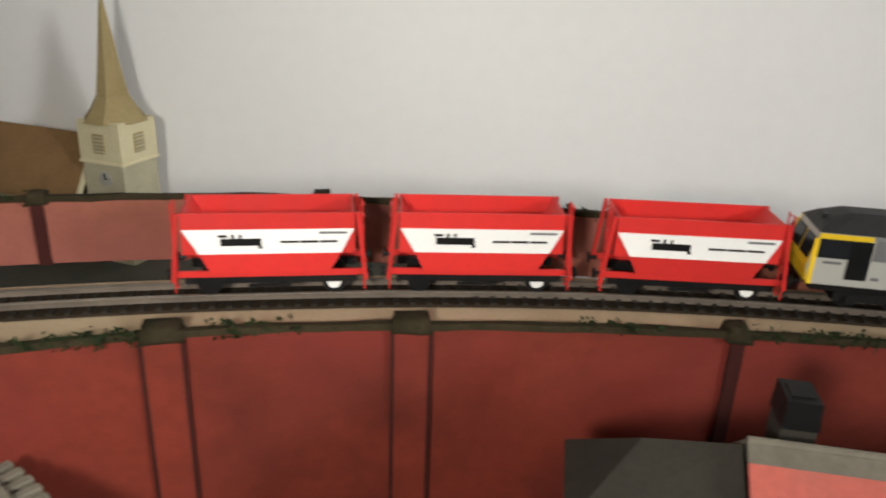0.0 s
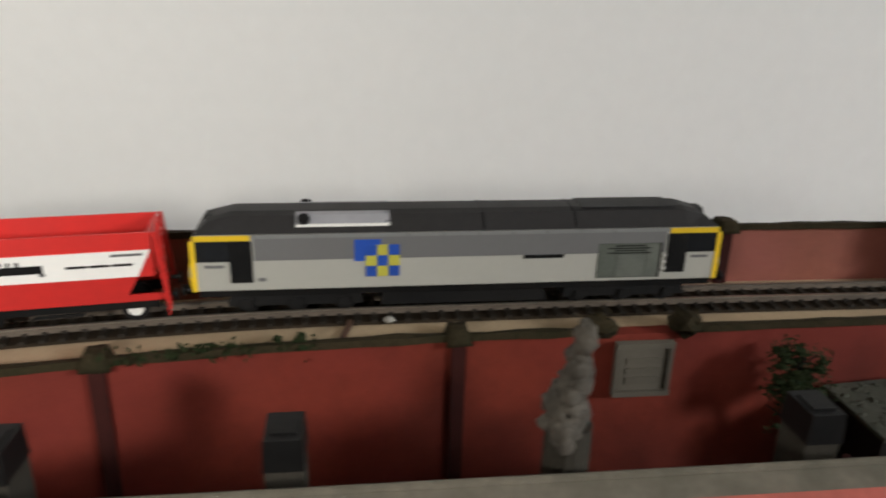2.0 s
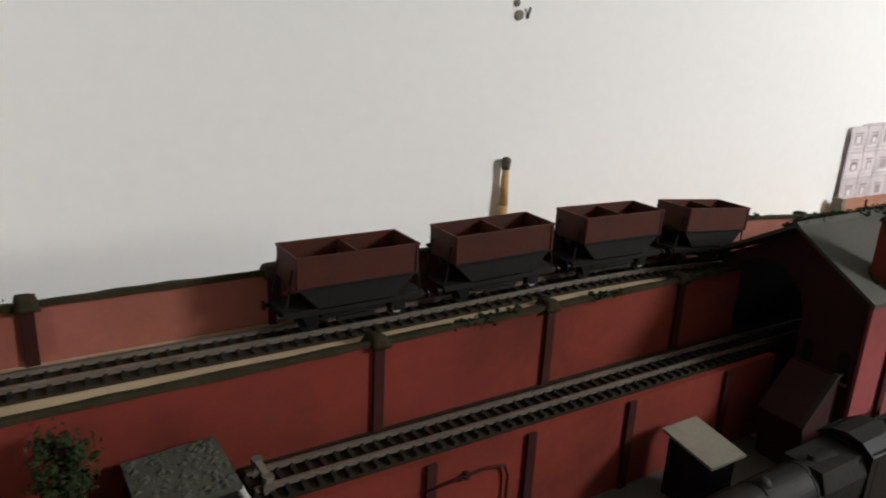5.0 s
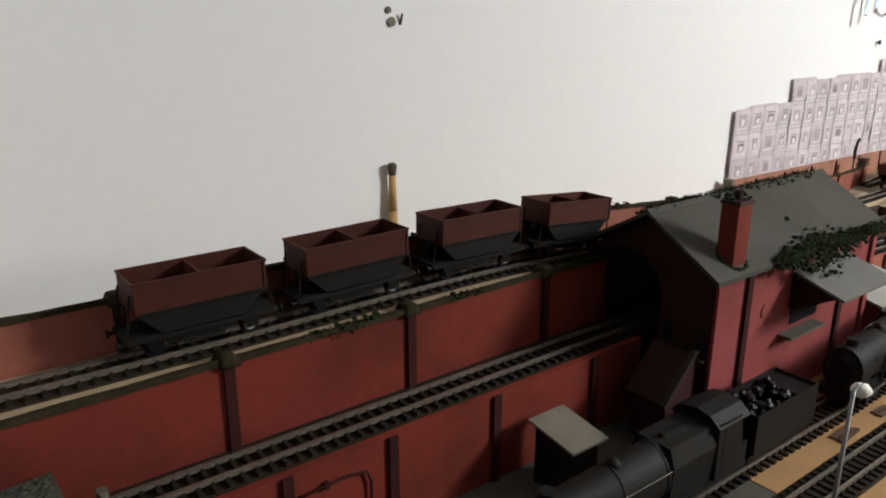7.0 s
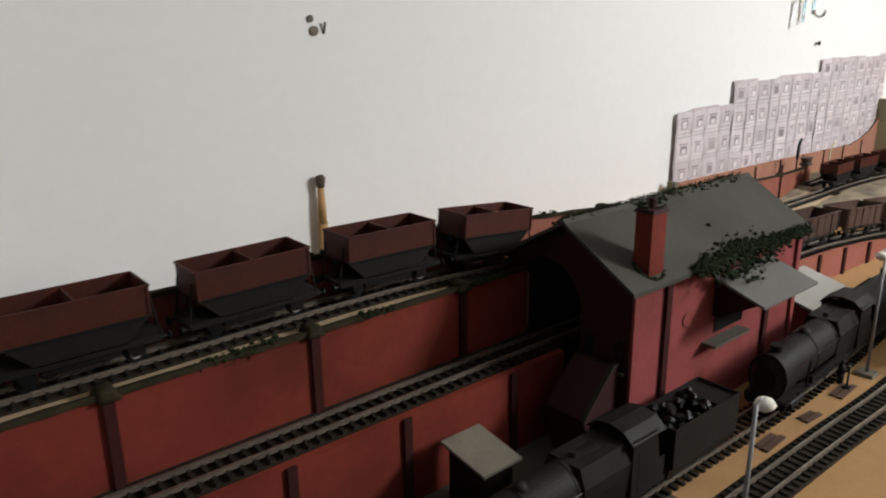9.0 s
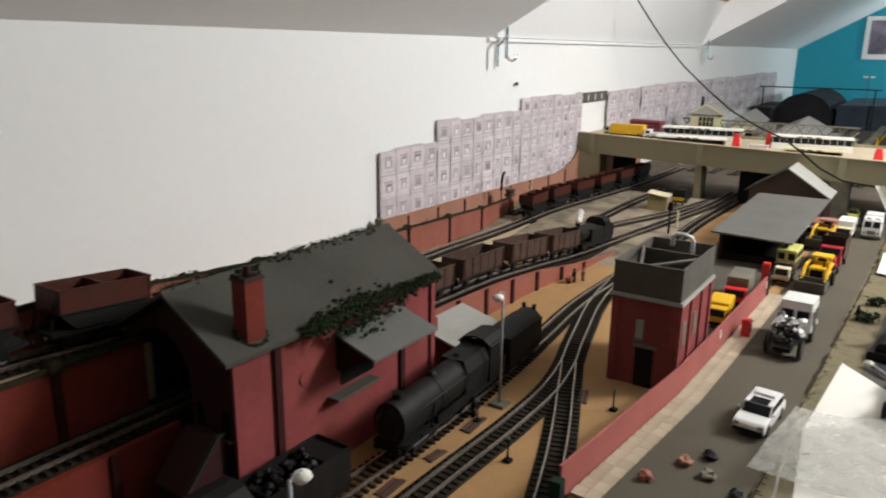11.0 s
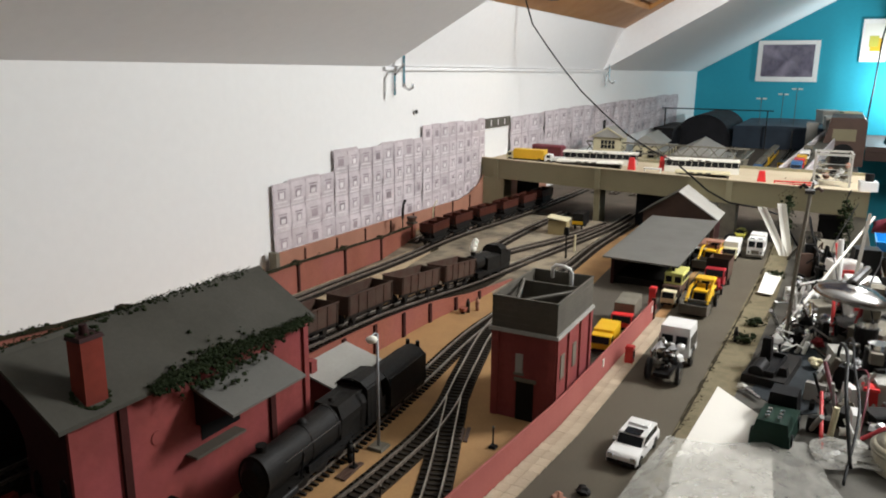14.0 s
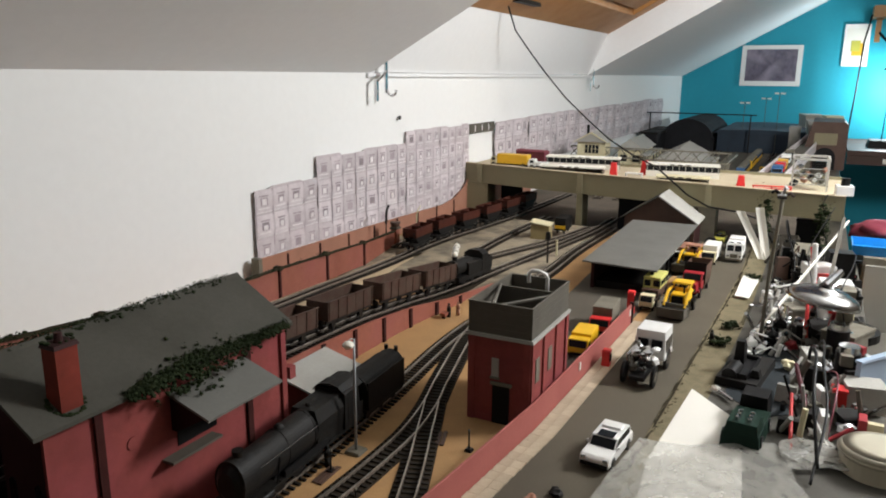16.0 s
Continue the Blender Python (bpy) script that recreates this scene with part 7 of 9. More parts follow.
# ---- goods shed ----
gs = thing("goods_shed", "goods shed with brick gable, grey roof and broad canopy", "shed")
part("brick_gable", prism(B(), [(-0.688, 0.0165), (-0.688, 0.080), (-0.606, 0.132), (-0.528, 0.080), (-0.528, 0.0165)], "x", 1.480, 1.486), BRDARK, gs, "brown brick gable")
part("side_wall", bx(B(), 1.4862, 1.60, -0.688, -0.682, 0.0165, 0.081), BRICKD, gs)
part("side_wall", bx(B(), 1.4862, 1.60, -0.534, -0.528, 0.0165, 0.081), BRICKD, gs)
# near slope in pale grey, rear slope in darker slate
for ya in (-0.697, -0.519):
    part("roof_slope", prism(B(), [(ya, 0.0745), (-0.606, 0.1325), (-0.606, 0.1355), (ya, 0.0775)], "x", 1.470, 1.605), PALE if ya < -0.6 else SLATE, gs, "roof slope, pale on the near side and dark behind")
b = B()
q = [b.verts.new(v) for v in ((1.042, -0.556, 0.0690), (1.033, -0.692, 0.0680), (1.470, -0.697, 0.0735), (1.445, -0.556, 0.0765))]
r_ = [b.verts.new(v.co + Vector((0, 0, 0.003))) for v in q]
b.faces.new(q[::-1]), b.faces.new(r_)
for i in range(4):
    b.faces.new((q[i], q[(i + 1) % 4], r_[(i + 1) % 4], r_[i]))
bmesh.ops.recalc_face_normals(b, faces=b.faces)
part("canopy", b, CANOPY, gs, "flat dark grey canopy")
part("loading_dock", bx(B(), 1.07, 1.47, -0.672, -0.575, 0.0165, 0.030), BLACKW, gs)
part("back_wall", bx(B(), 1.06, 1.47, -0.574, -0.568, 0.0173, 0.0670), BRICKD, gs)
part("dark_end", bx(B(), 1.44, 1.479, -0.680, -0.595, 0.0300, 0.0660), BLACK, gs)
for x in (1.05, 1.20, 1.34):
    part("post", bx(B(), x - 0.0025, x + 0.0025, -0.684, -0.679, 0.0165, float(np.interp(x, [1.033, 1.47], [0.0680, 0.0732])) - 0.001), BLACKW, gs)
t = thing("signal", "black and white semaphore signal beside the yard throat", "signal", (1.20, -0.435, 0.0168))
part("post", rod(B(), (0, 0, 0), (0, 0, 0.062), 0.0017, 8), BLACKW, t)
part("lamp_head", bx(B(), -0.004, 0.004, -0.005, 0.005, 0.050, 0.066, 0.001), BLACK, t)
part("ladder", rod(B(), (0.006, 0, 0), (0.003, 0, 0.05), 0.0007, 5), BLACKW, t)
t = thing("signal", "white wooden yard post between the sidings", "signal", (1.27, -0.432, 0.0168))
part("post", rod(B(), (0, 0, 0), (0, 0, 0.036), 0.0024, 8), CREAM, t)
t = thing("lamp_hut", "small ochre wooden lamp hut in the yard throat", "hut", (1.43, -0.340, 0.0168), 8)
part("wall_block", bx(B(), -0.022, 0.022, -0.022, 0.022, 0, 0.034), OCHRE, t)
part("roof", prism(B(), [(-0.025, 0.033), (0.025, 0.040), (0.025, 0.042), (-0.025, 0.035)], "x", -0.026, 0.026), CREAM, t)
t = thing("shunter", "dark yard engine with yellow striped end", "locomotive", (1.49, -0.375, 0.0225), 3)
part("body", bx(B(), -0.03, 0.03, -0.014, 0.014, 0.010, 0.040, 0.001), BLACKW, t)
part("stripe", bx(B(), -0.0310, -0.0298, -0.013, 0.013, 0.014, 0.022), ORANGE, t)
wheelset(t, -0.018)
wheelset(t, 0.018)
for x, y, hh, ang in ((1.16, -0.062, 0.075, 8), (1.262, -0.085, 0.062, -10)):
    t = thing("loading_gauge", "slender dark lineside post with a drooping head", "post", (x, y, 0.0168), ang)
    part("post", rod(B(), (0, 0, 0), (0, 0, hh), 0.0014, 8), BLACKW if ang > 0 else CREAM, t)
    part("head", tube(B(), [(0, 0, hh * 0.72), (0.001, 0, hh), (0.006, 0, hh + 0.012), (0.016, 0, hh + 0.018)], 0.0030 if ang > 0 else 0.0012, 8), BLACK if ang > 0 else CREAM, t)

# ---- road bridge ----
BR = [(1.695, -0.006), (1.660, -0.18), (1.628, -0.37), (1.585, -0.655), (1.535, -0.985)]


def br_x(y):
    return float(np.interp(-y, [-p_[1] for p_ in BR], [p_[0] for p_ in BR]))


bd = thing("road_bridge", "wide tan card road bridge over the yard throat", "bridge")
part("girder", prism(B(), [(x, y) for x, y in BR] + [(x + 0.012, y) for x, y in BR[::-1]], "z", 0.100, 0.153), CONC, bd, "tan card girder face")
part("deck", prism(B(), [(x + 0.0125, y) for x, y in BR] + [(1.90, -0.985), (1.90, -0.006)], "z", 0.132, 0.146), DECK, bd, "pale roadway deck")
part("parapet", prism(B(), [(x - 0.002, y) for x, y in BR] + [(x + 0.014, y) for x, y in BR[::-1]], "z", 0.1532, 0.1555), DECK, bd)
part("rear_girder", bx(B(), 1.9005, 1.912, -0.985, -0.006, 0.100, 0.153), CONC, bd)
for y in (-0.06, -0.372, -0.70):
    part("girder_plate", bx(B(), br_x(y) - 0.005, br_x(y) + 0.002, y - 0.007, y + 0.007, 0.0995, 0.154), CONC, bd)
for y0, y1 in ((-0.085, -0.020), (-0.380, -0.364), (-0.72, -0.68), (-0.985, -0.955)):
    part("pier", bx(B(), br_x(y0) + 0.004, br_x(y0) + 0.06, y0, y1, -0.008, 0.0998), CONC if y0 > -0.5 else STONE, bd, "bridge pier")
# dark sheet added to give the darkness beneath the deck
part("abutment_panel", bx(B(), 1.770, 1.776, -0.158, -0.092, -0.0078, 0.131), DARK, bd, "dark panel added as shade under the deck")
part("back_panel", bx(B(), 1.730, 2.20, -0.028, -0.022, -0.0078, 0.131), BRCARD, bd, "brown card lining")
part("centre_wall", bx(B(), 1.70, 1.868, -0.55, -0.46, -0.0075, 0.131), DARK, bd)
DZ = 0.1462
van((1.735, -0.132, DZ), 88, CREAM, ORANGE, "yellow-bodied model lorry parked on the bridge deck", 0.115, 0.0155, 0.036)
van((1.722, -0.222, DZ), 95, WHITE, WHITE, "white model pickup on the bridge deck", 0.055, 0.0125, 0.026, False)
t = thing("model_coach_body", "maroon clerestory coach body standing on the deck", "coach", (1.84, -0.16, DZ), 80)
part("body", bx(B(), -0.05, 0.05, -0.016, 0.016, 0, 0.036, 0.002), MAROON, t)
part("roof", bx(B(), -0.05, 0.05, -0.0165, 0.0165, 0.036, 0.041, 0.005), MAROON, t)
for k in range(5):
    part("window", bx(B(), -0.043 + k * 0.019, -0.031 + k * 0.019, -0.0168, -0.0155, 0.016, 0.028), GLASSD, t)
for y0, y1, x, hh, m, lab in ((-0.432, -0.225, 1.80, 0.034, PAPER, "long white card platform slab on the deck"), (-0.700, -0.515, 1.76, 0.034, PAPER, "long white card platform slab beside a red pylon"),
                           (-0.415, -0.240, 1.70, 0.018, PAPER, "low pale card building base on the deck"), (-0.690, -0.560, 1.665, 0.014, CREAM, "low cream card strip with a notice on the deck")):
    t = thing("card_slab", lab, "card model", (x, (y0 + y1) / 2, DZ), 8)
    part("slab", bx(B(), -0.022, 0.022, (y0 - y1) / 2, (y1 - y0) / 2, hh - 0.004, hh, 0.0005), m, t)
    if hh > 0.02:
        part("base_panel", bx(B(), -0.0215, -0.0195, (y0 - y1) / 2 + 0.001, (y1 - y0) / 2 - 0.001, 0, hh * 0.46), PAPER, t, "white base panel")
        part("glazing", bx(B(), -0.0205, -0.0198, (y0 - y1) / 2 + 0.001, (y1 - y0) / 2 - 0.001, hh * 0.46, hh - 0.004), GLASSD, t, "dark glazed strip")
        for k in range(12):
            yk = (y0 - y1) / 2 + 0.004 + k * (y1 - y0 - 0.008) / 11
            part("mullion", bx(B(), -0.0214, -0.0204, yk - 0.0008, yk + 0.0008, hh * 0.46, hh - 0.004), PALE, t)
        part("fascia", bx(B(), -0.0226, -0.0221, (y0 - y1) / 2, (y1 - y0) / 2, hh - 0.0042, hh - 0.0008), PAPER, t)
    part("leg", bx(B(), -0.020, 0.020, (y0 - y1) / 2 + 0.003, (y0 - y1) / 2 + 0.007, 0, hh - 0.004), STONE, t)
    part("leg", bx(B(), -0.020, 0.020, (y1 - y0) / 2 - 0.007, (y1 - y0) / 2 - 0.003, 0, hh - 0.004), STONE, t)
    part("shade_wall", bx(B(), 0.012, 0.016, (y0 - y1) / 2 + 0.008, (y1 - y0) / 2 - 0.008, 0, hh - 0.004), TANKG, t)
    for k in range(3):
        part("notice", bx(B(), -0.0235, -0.0222, -0.02 + k * 0.02, -0.008 + k * 0.02, hh - 0.0035, hh - 0.0008), TANKG, t)
for x, y, hh in ((1.675, -0.447, 0.036), (1.745, -0.512, 0.038), (1.655, -0.762, 0.026)):
    t = tagged(obj("red_pylon", bx(B(), -0.011, 0.011, -0.010, 0.010, 0, hh, 0.0035), SIGRED, bevel=0.0008), "bright red tapering card pylon on the deck", "pylon", "red pylons")
    t.matrix_basis = pose(x, y, DZ, 0, 0, 6)
t = thing("car_lift", "small white model bus shelter with a dark sign", "shelter", (1.655, -0.505, DZ), 90)
part("top", bx(B(), -0.022, 0.022, -0.007, 0.007, 0.012, 0.015), WHITE, t)
for x in (-0.02, 0.02):
    part("leg", bx(B(), x - 0.001, x + 0.001, -0.006, 0.006, 0, 0.012), WHITE, t)
t = thing("red_trolley", "red tubular model frame lying on the deck edge", "frame", (1.590, -0.835, DZ), 8)
for dy in (-0.04, 0.04):
    part("post", rod(B(), (0, dy, 0), (0, dy, 0.013), 0.0018, 6), SIGRED, t)
part("rail", rod(B(), (0, -0.042, 0.013), (0, 0.042, 0.013), 0.0018, 6), SIGRED, t)
part("rail", rod(B(), (0.012, -0.042, 0.006), (0.012, 0.042, 0.006), 0.0018, 6), SIGRED, t)
part("tie", rod(B(), (0, 0, 0.013), (0.012, 0, 0.006), 0.0015, 6), SIGRED, t)
gb = thing("display_case", "white-framed clear glass display case full of clutter", "display case", (1.700, -0.9085, DZ), 2)
for x in (-0.045, 0.045):
    for y in (-0.037, 0.037):
        part("corner_post", bx(B(), x - 0.002, x + 0.002, y - 0.002, y + 0.002, 0, 0.070), PALE, gb)
part("top_frame", ring(B(), 0.048, 0.040, 0.070, 0.075, 0.004), PALE, gb)
part("glazing", bx(B(), -0.0445, -0.0435, -0.038, 0.038, 0.001, 0.069), GLASS, gb).visible_shadow = False
rng = random.Random(31)
for k in range(16):
    part("clutter_piece", lump(B(), (rng.uniform(-0.03, 0.035), rng.uniform(-0.032, 0.032), rng.uniform(0.006, 0.050)), rng.uniform(0.005, 0.012), k, 0.6, 0.8), (STONE, WHITE, STEEL, BLACK, BRCARD)[k % 5], gb)
for k in range(4):
    part("shelf_bar", bx(B(), -0.044, -0.040, -0.038, 0.038, 0.014 + k * 0.012, 0.0155 + k * 0.012), PALE, gb)
t = thing("spool", "white card box with a black reel on top", "box", (1.560, -0.985, 0.1556), 5)
part("box", bx(B(), -0.02, 0.02, -0.012, 0.022, 0, 0.020), WHITE, t)
part("reel", rod(B(), (0, 0.004, 0.020), (0, 0.004, 0.036), 0.009, 14), BLACK, t)

# ---- far end of the layout ----
for k, y in enumerate((-0.20, -0.26, -0.33, -0.40, -0.62, -0.69, -0.76)):
    track("far_track", "distant dark railway track beyond the bridge", [(2.22, y, -0.0075), (3.4, y - 0.01, -0.0075), (5.0, y - 0.02, -0.0075)], (9, 9), 0.03)
sb = thing("signal_box", "cream wooden signal box with dark windows and grey roof", "signal box", (2.46, -0.175, -0.0078), 5)
part("base", bx(B(), -0.055, 0.055, -0.045, 0.045, 0, 0.125), PALE, sb)
part("cabin", bx(B(), -0.060, 0.060, -0.050, 0.050, 0.125, 0.178), CREAM, sb)
for y in (-0.016, 0.010):
    wn = part("window", bx(B(), -0.0612, -0.0598, y - 0.0115, y + 0.0115, 0.136, 0.166), GLASSD, sb)
    part("glazing_bar", bx(B(), -0.0620, -0.0611, y - 0.0010, y + 0.0010, 0.136, 0.166), CREAM, wn)
    part("glazing_bar", bx(B(), -0.0620, -0.0611, y - 0.0115, y + 0.0115, 0.1500, 0.1515), CREAM, wn)
part("balcony", bx(B(), -0.074, -0.0605, -0.052, 0.052, 0.122, 0.126), PALE, sb)
part("barge_board", prism(B(), [(-0.066, 0.174), (0, 0.213), (0.066, 0.174), (0.061, 0.174), (0, 0.207), (-0.061, 0.174)], "x", -0.0730, -0.0702), CREAM, sb)
part("roof", prism(B(), [(-0.062, 0.176), (0, 0.212), (0.062, 0.176)], "x", -0.070, 0.070), PALE, sb)
part("stair", prism(B(), [(0.020, 0.124), (0.032, 0.124), (0.070, 0.0), (0.058, 0.0)], "x", -0.088, -0.0745), WHITE, sb, "white outside stair")
part("chimney", rod(B(), (0.03, 0.03, 0.19), (0.03, 0.03, 0.232), 0.005, 8), BLACK, sb)


def station(at, rz, L, W, H, wallm, label):
    root = thing("station_building", label, "building", at, rz, "station buildings")
    part("wall_block", bx(B(), -L, L, -W, W, 0, H), wallm, root)
    part("roof", prism(B(), [(-W - 0.015, H - 0.006), (0, H + 0.045), (W + 0.015, H - 0.006)], "x", -L - 0.012, L + 0.012), PALE, root, "pale grey pitched roof")
    part("canopy", bx(B(), -L - 0.08, L, -W - 0.05, -W - 0.001, H * 0.72, H * 0.76), PALE, root)
    for k in range(4):
        part("window", bx(B(), -L + 0.02 + k * L * 0.48, -L + 0.045 + k * L * 0.48, -W - 0.0015, -W + 0.001, H * 0.28, H * 0.62), GLASSD, root)
        part("post", rod(B(), (-L + 0.01 + k * L * 0.55, -W - 0.045, 0), (-L + 0.01 + k * L * 0.55, -W - 0.045, H * 0.72), 0.003, 6), CREAM, root)
    for y in (-W * 0.5, W * 0.5):
        part("end_window", bx(B(), -L - 0.0015, -L + 0.001, y - 0.015, y + 0.015, H * 0.3, H * 0.65), GLASSD, root)


station((3.35, -0.135, -0.0078), 3, 0.16, 0.055, 0.085, CREAM, "grey-roofed cream station building on the far platform")
station((3.05, -0.405, -0.0078), 3, 0.20, 0.085, 0.082, CREAM, "grey-roofed station building with canopy in the far yard")
station((2.75, -0.100, -0.0078), 3, 0.09, 0.040, 0.070, CREAM, "small pale goods office beyond the bridge")
for y0, y1 in ((-0.245, -0.215), (-0.375, -0.345), (-0.545, -0.505)):
    pf = thing("platform", "pale grey station platform with a white edge", "platform", (3.0, (y0 + y1) / 2, -0.0078))
    part("slab", bx(B(), -0.75, 0.9, (y0 - y1) / 2, (y1 - y0) / 2, 0, 0.014), STONE, pf)
    part("edge", bx(B(), -0.75, 0.9, (y0 - y1) / 2 - 0.001, (y0 - y1) / 2 + 0.003, 0.0142, 0.0152), PAPER, pf)
    for k in range(5):
        part("lamp_post", rod(B(), (-0.6 + k * 0.3, 0, 0.014), (-0.6 + k * 0.3, 0, 0.075), 0.0013, 6), BLACKW, pf)
fb = thing("lattice_footbridge", "long grey lattice footbridge crossing the far tracks", "footbridge", (2.42, -0.40, -0.0078))
for z in (0.120, 0.155):
    part("chord", bx(B(), -0.003, 0.003, -0.26, 0.30, z, z + 0.005), STONE, fb)
for k in range(18):
    y = -0.255 + k * 0.031
    part("lattice", rod(B(), (0, y, 0.122), (0, y + 0.031 * (1 if k % 2 else 1), 0.157 if k % 2 else 0.124), 0.0016, 5), STONE, fb)
    part("lattice", rod(B(), (0, y, 0.157), (0, y + 0.031, 0.122), 0.0016, 5), STONE, fb)
for y in (-0.25, 0.02, 0.29):
    part("leg", bx(B(), -0.006, 0.006, y - 0.006, y + 0.006, 0, 0.120), STONE, fb)
ov = thing("train_shed", "dark arched overall roof spanning the far station", "train shed", (4.55, -0.235, -0.0078))
arc = [(0.145 * math.cos(k), 0.05 + 0.125 * math.sin(k)) for k in np.linspace(0, math.pi, 17)]
part("arched_roof", prism(B(), arc + [(u * 0.96, v - 0.010) for u, v in arc[::-1]], "x", -0.35, 0.42), DARK, ov)
part("end_wall", prism(B(), [(0.138 * math.cos(k), 0.05 + 0.114 * math.sin(k)) for k in np.linspace(0, math.pi, 17)] + [(-0.138, 0.0), (0.138, 0.0)], "x", -0.345, -0.338), DARK, ov, "dark screen wall under the arch")
for y in (-0.138, 0.138):
    part("side_wall", bx(B(), -0.35, 0.42, y - 0.01, y + 0.01, 0, 0.07), DARK, ov)
t = thing("long_shed", "low dark blue-grey carriage shed along the far wall", "shed", (4.55, -0.72, -0.0078))
part("shed_wall", bx(B(), -0.35, 0.45, -0.13, 0.32, 0, 0.11), SHEDB, t)
part("roof", prism(B(), [(-0.15, 0.105), (-0.12, 0.122), (0.10, 0.128), (0.31, 0.122), (0.34, 0.105)], "x", -0.36, 0.46), SHEDB, t)
t = thing("gantry", "brown signal gantry frame in front of the train shed", "gantry", (4.15, -0.30, -0.0078))
for y in (-0.27, 0.27):
    part("leg", bx(B(), -0.006, 0.006, y - 0.003, y + 0.003, 0, 0.21), BLACKW, t)
part("beam", bx(B(), -0.003, 0.003, -0.30, 0.30, 0.205, 0.211), BLACKW, t)


def coach(at, rz, n, m1, m2, label):
    root = thing("coach", label, "railway coach", at, rz, "coaches")
    part("lower_body", bx(B(), -n, n, -0.017, 0.017, 0.010, 0.028), m1, root)
    part("upper_body", bx(B(), -n, n, -0.0165, 0.0165, 0.028, 0.044), m2, root)
    part("roof", prism(B(), [(-0.0165, 0.044), (-0.009, 0.051), (0.009, 0.051), (0.0165, 0.044)], "x", -n, n), STONE, root)
    for k in range(10):
        part("window", bx(B(), -n + 0.012 + k * n * 0.195, -n + 0.027 + k * n * 0.195, -0.0172, 0.0172, 0.031, 0.040), GLASSD, root)
    part("bogie_frame", bx(B(), -n + 0.02, n - 0.02, -0.012, 0.012, 0.0, 0.010), BLACK, root)


coach((3.10, -0.645, -0.002), 0, 0.13, ORANGE, DBLUE, "yellow and blue railway coach in the far yard")
coach((3.40, -0.648, -0.002), 0, 0.13, ORANGE, ORANGE, "yellow works coach in the far yard")
coach((3.70, -0.650, -0.002), 0, 0.13, ORANGE, DBLUE, "yellow and blue railway coach behind the works coach")
for k, (x, y, m1, m2, lab) in enumerate(((2.40, -0.622, DBLUE, ORANGE, "blue and yellow railway coach beside the bridge"), (2.70, -0.626, ORANGE, ORANGE, "yellow works coach beyond the bridge"), (2.36, -0.700, MAROON, CREAM, "maroon and cream railway coach near the bridge"),
        (2.55, -0.300, MAROON, MAROON, "maroon railway coach at the far platform"), (2.85, -0.302, DBLUE, PALE, "blue and grey railway coach at the far platform"), (2.50, -0.455, GREEN, GREEN, "green railway coach in the middle road"))):
    coach((x, y, -0.002), 0, 0.12, m1, m2, lab)
coach((2.95, -0.565, -0.0078), 0, 0.12, DBLUE, STONE, "blue and grey railway coach beside the station")
t = thing("shunter", "yellow-fronted diesel shunter in the far yard", "locomotive", (3.12, -0.725, -0.002), 0)
part("body", bx(B(), -0.05, 0.05, -0.016, 0.016, 0.010, 0.046, 0.001), BLACKW, t)
part("front", bx(B(), -0.0512, -0.0498, -0.015, 0.015, 0.012, 0.044), ORANGE, t, "yellow cab front")
for y in (-0.007, 0.007):
    part("cab_window", bx(B(), -0.0520, -0.0510, y - 0.005, y + 0.005, 0.028, 0.040), GLASSD, t)
part("skirt", bx(B(), -0.048, 0.048, -0.012, 0.012, 0, 0.010), BLACK, t)
t = thing("shunter", "black and yellow chevron-striped shunting engine", "locomotive", (2.30, -0.755, -0.002), 0)
part("body", bx(B(), -0.05, 0.05, -0.016, 0.016, 0.008, 0.040, 0.001), BLACKW, t)
for k in range(5):
    part("stripe", prism(B(), [(-0.015 + k * 0.006, 0.010), (-0.012 + k * 0.006, 0.010), (-0.008 + k * 0.006 if k < 4 else 0.014, 0.026), (-0.011 + k * 0.006, 0.026)], "x", -0.0514, -0.0498), ORANGE, t)
part("skirt", bx(B(), -0.048, 0.048, -0.012, 0.012, 0, 0.008), BLACK, t)
vd = thing("viaduct", "pale blue-grey raised roadway with white sides on the layout edge", "viaduct", (3.1, -0.845, -0.0078), -3)
part("road_top", bx(B(), -0.85, 1.2, -0.035, 0.035, 0.090, 0.100), STONE, vd)
for s in (-1, 1):
    part("side_wall", bx(B(), -0.85, 1.2, s * 0.037 - 0.003, s * 0.037 + 0.003, 0.080, 0.122), PRLITE, vd, "pale side wall")
for k in range(6):
    part("leg", bx(B(), -0.82 + k * 0.38, -0.80 + k * 0.38, -0.03, 0.03, 0, 0.090), STONE, vd)
for k, (x, m) in enumerate(((2.36, DBLUE), (2.46, SIGRED), (2.56, ORANGE), (2.75, WHITE), (2.95, STONE))):
    van((x, -0.808 - 0.003 * k, 0.0922), 180, m, m, "small model van on the raised roadway" if k > 2 else "coloured model van queueing on the raised roadway", 0.075, 0.016, 0.034)
tn_ = thing("tunnel_block", "brown card tunnel mouth with a round black portal", "tunnel", (3.55, -0.945, -0.0078))
part("block", prism(B(), [(-0.085, 0.0), (-0.085, 0.20), (-0.070, 0.215), (0.060, 0.215), (0.085, 0.10), (0.085, 0.0)], "x", 0.0, 0.40), BRDARK, tn_)
part("portal", prism(B(), [(-0.045, 0.0)] + [(0.045 * math.cos(k), 0.055 + 0.045 * math.sin(k)) for k in np.linspace(math.pi, 0, 12)] + [(0.045, 0.0)], "x", -0.003, 0.002), BLACK, tn_, "round black tunnel portal")
part("panel", bx(B(), -0.003, 0.001, -0.045, 0.050, 0.112, 0.165), CONC, tn_)
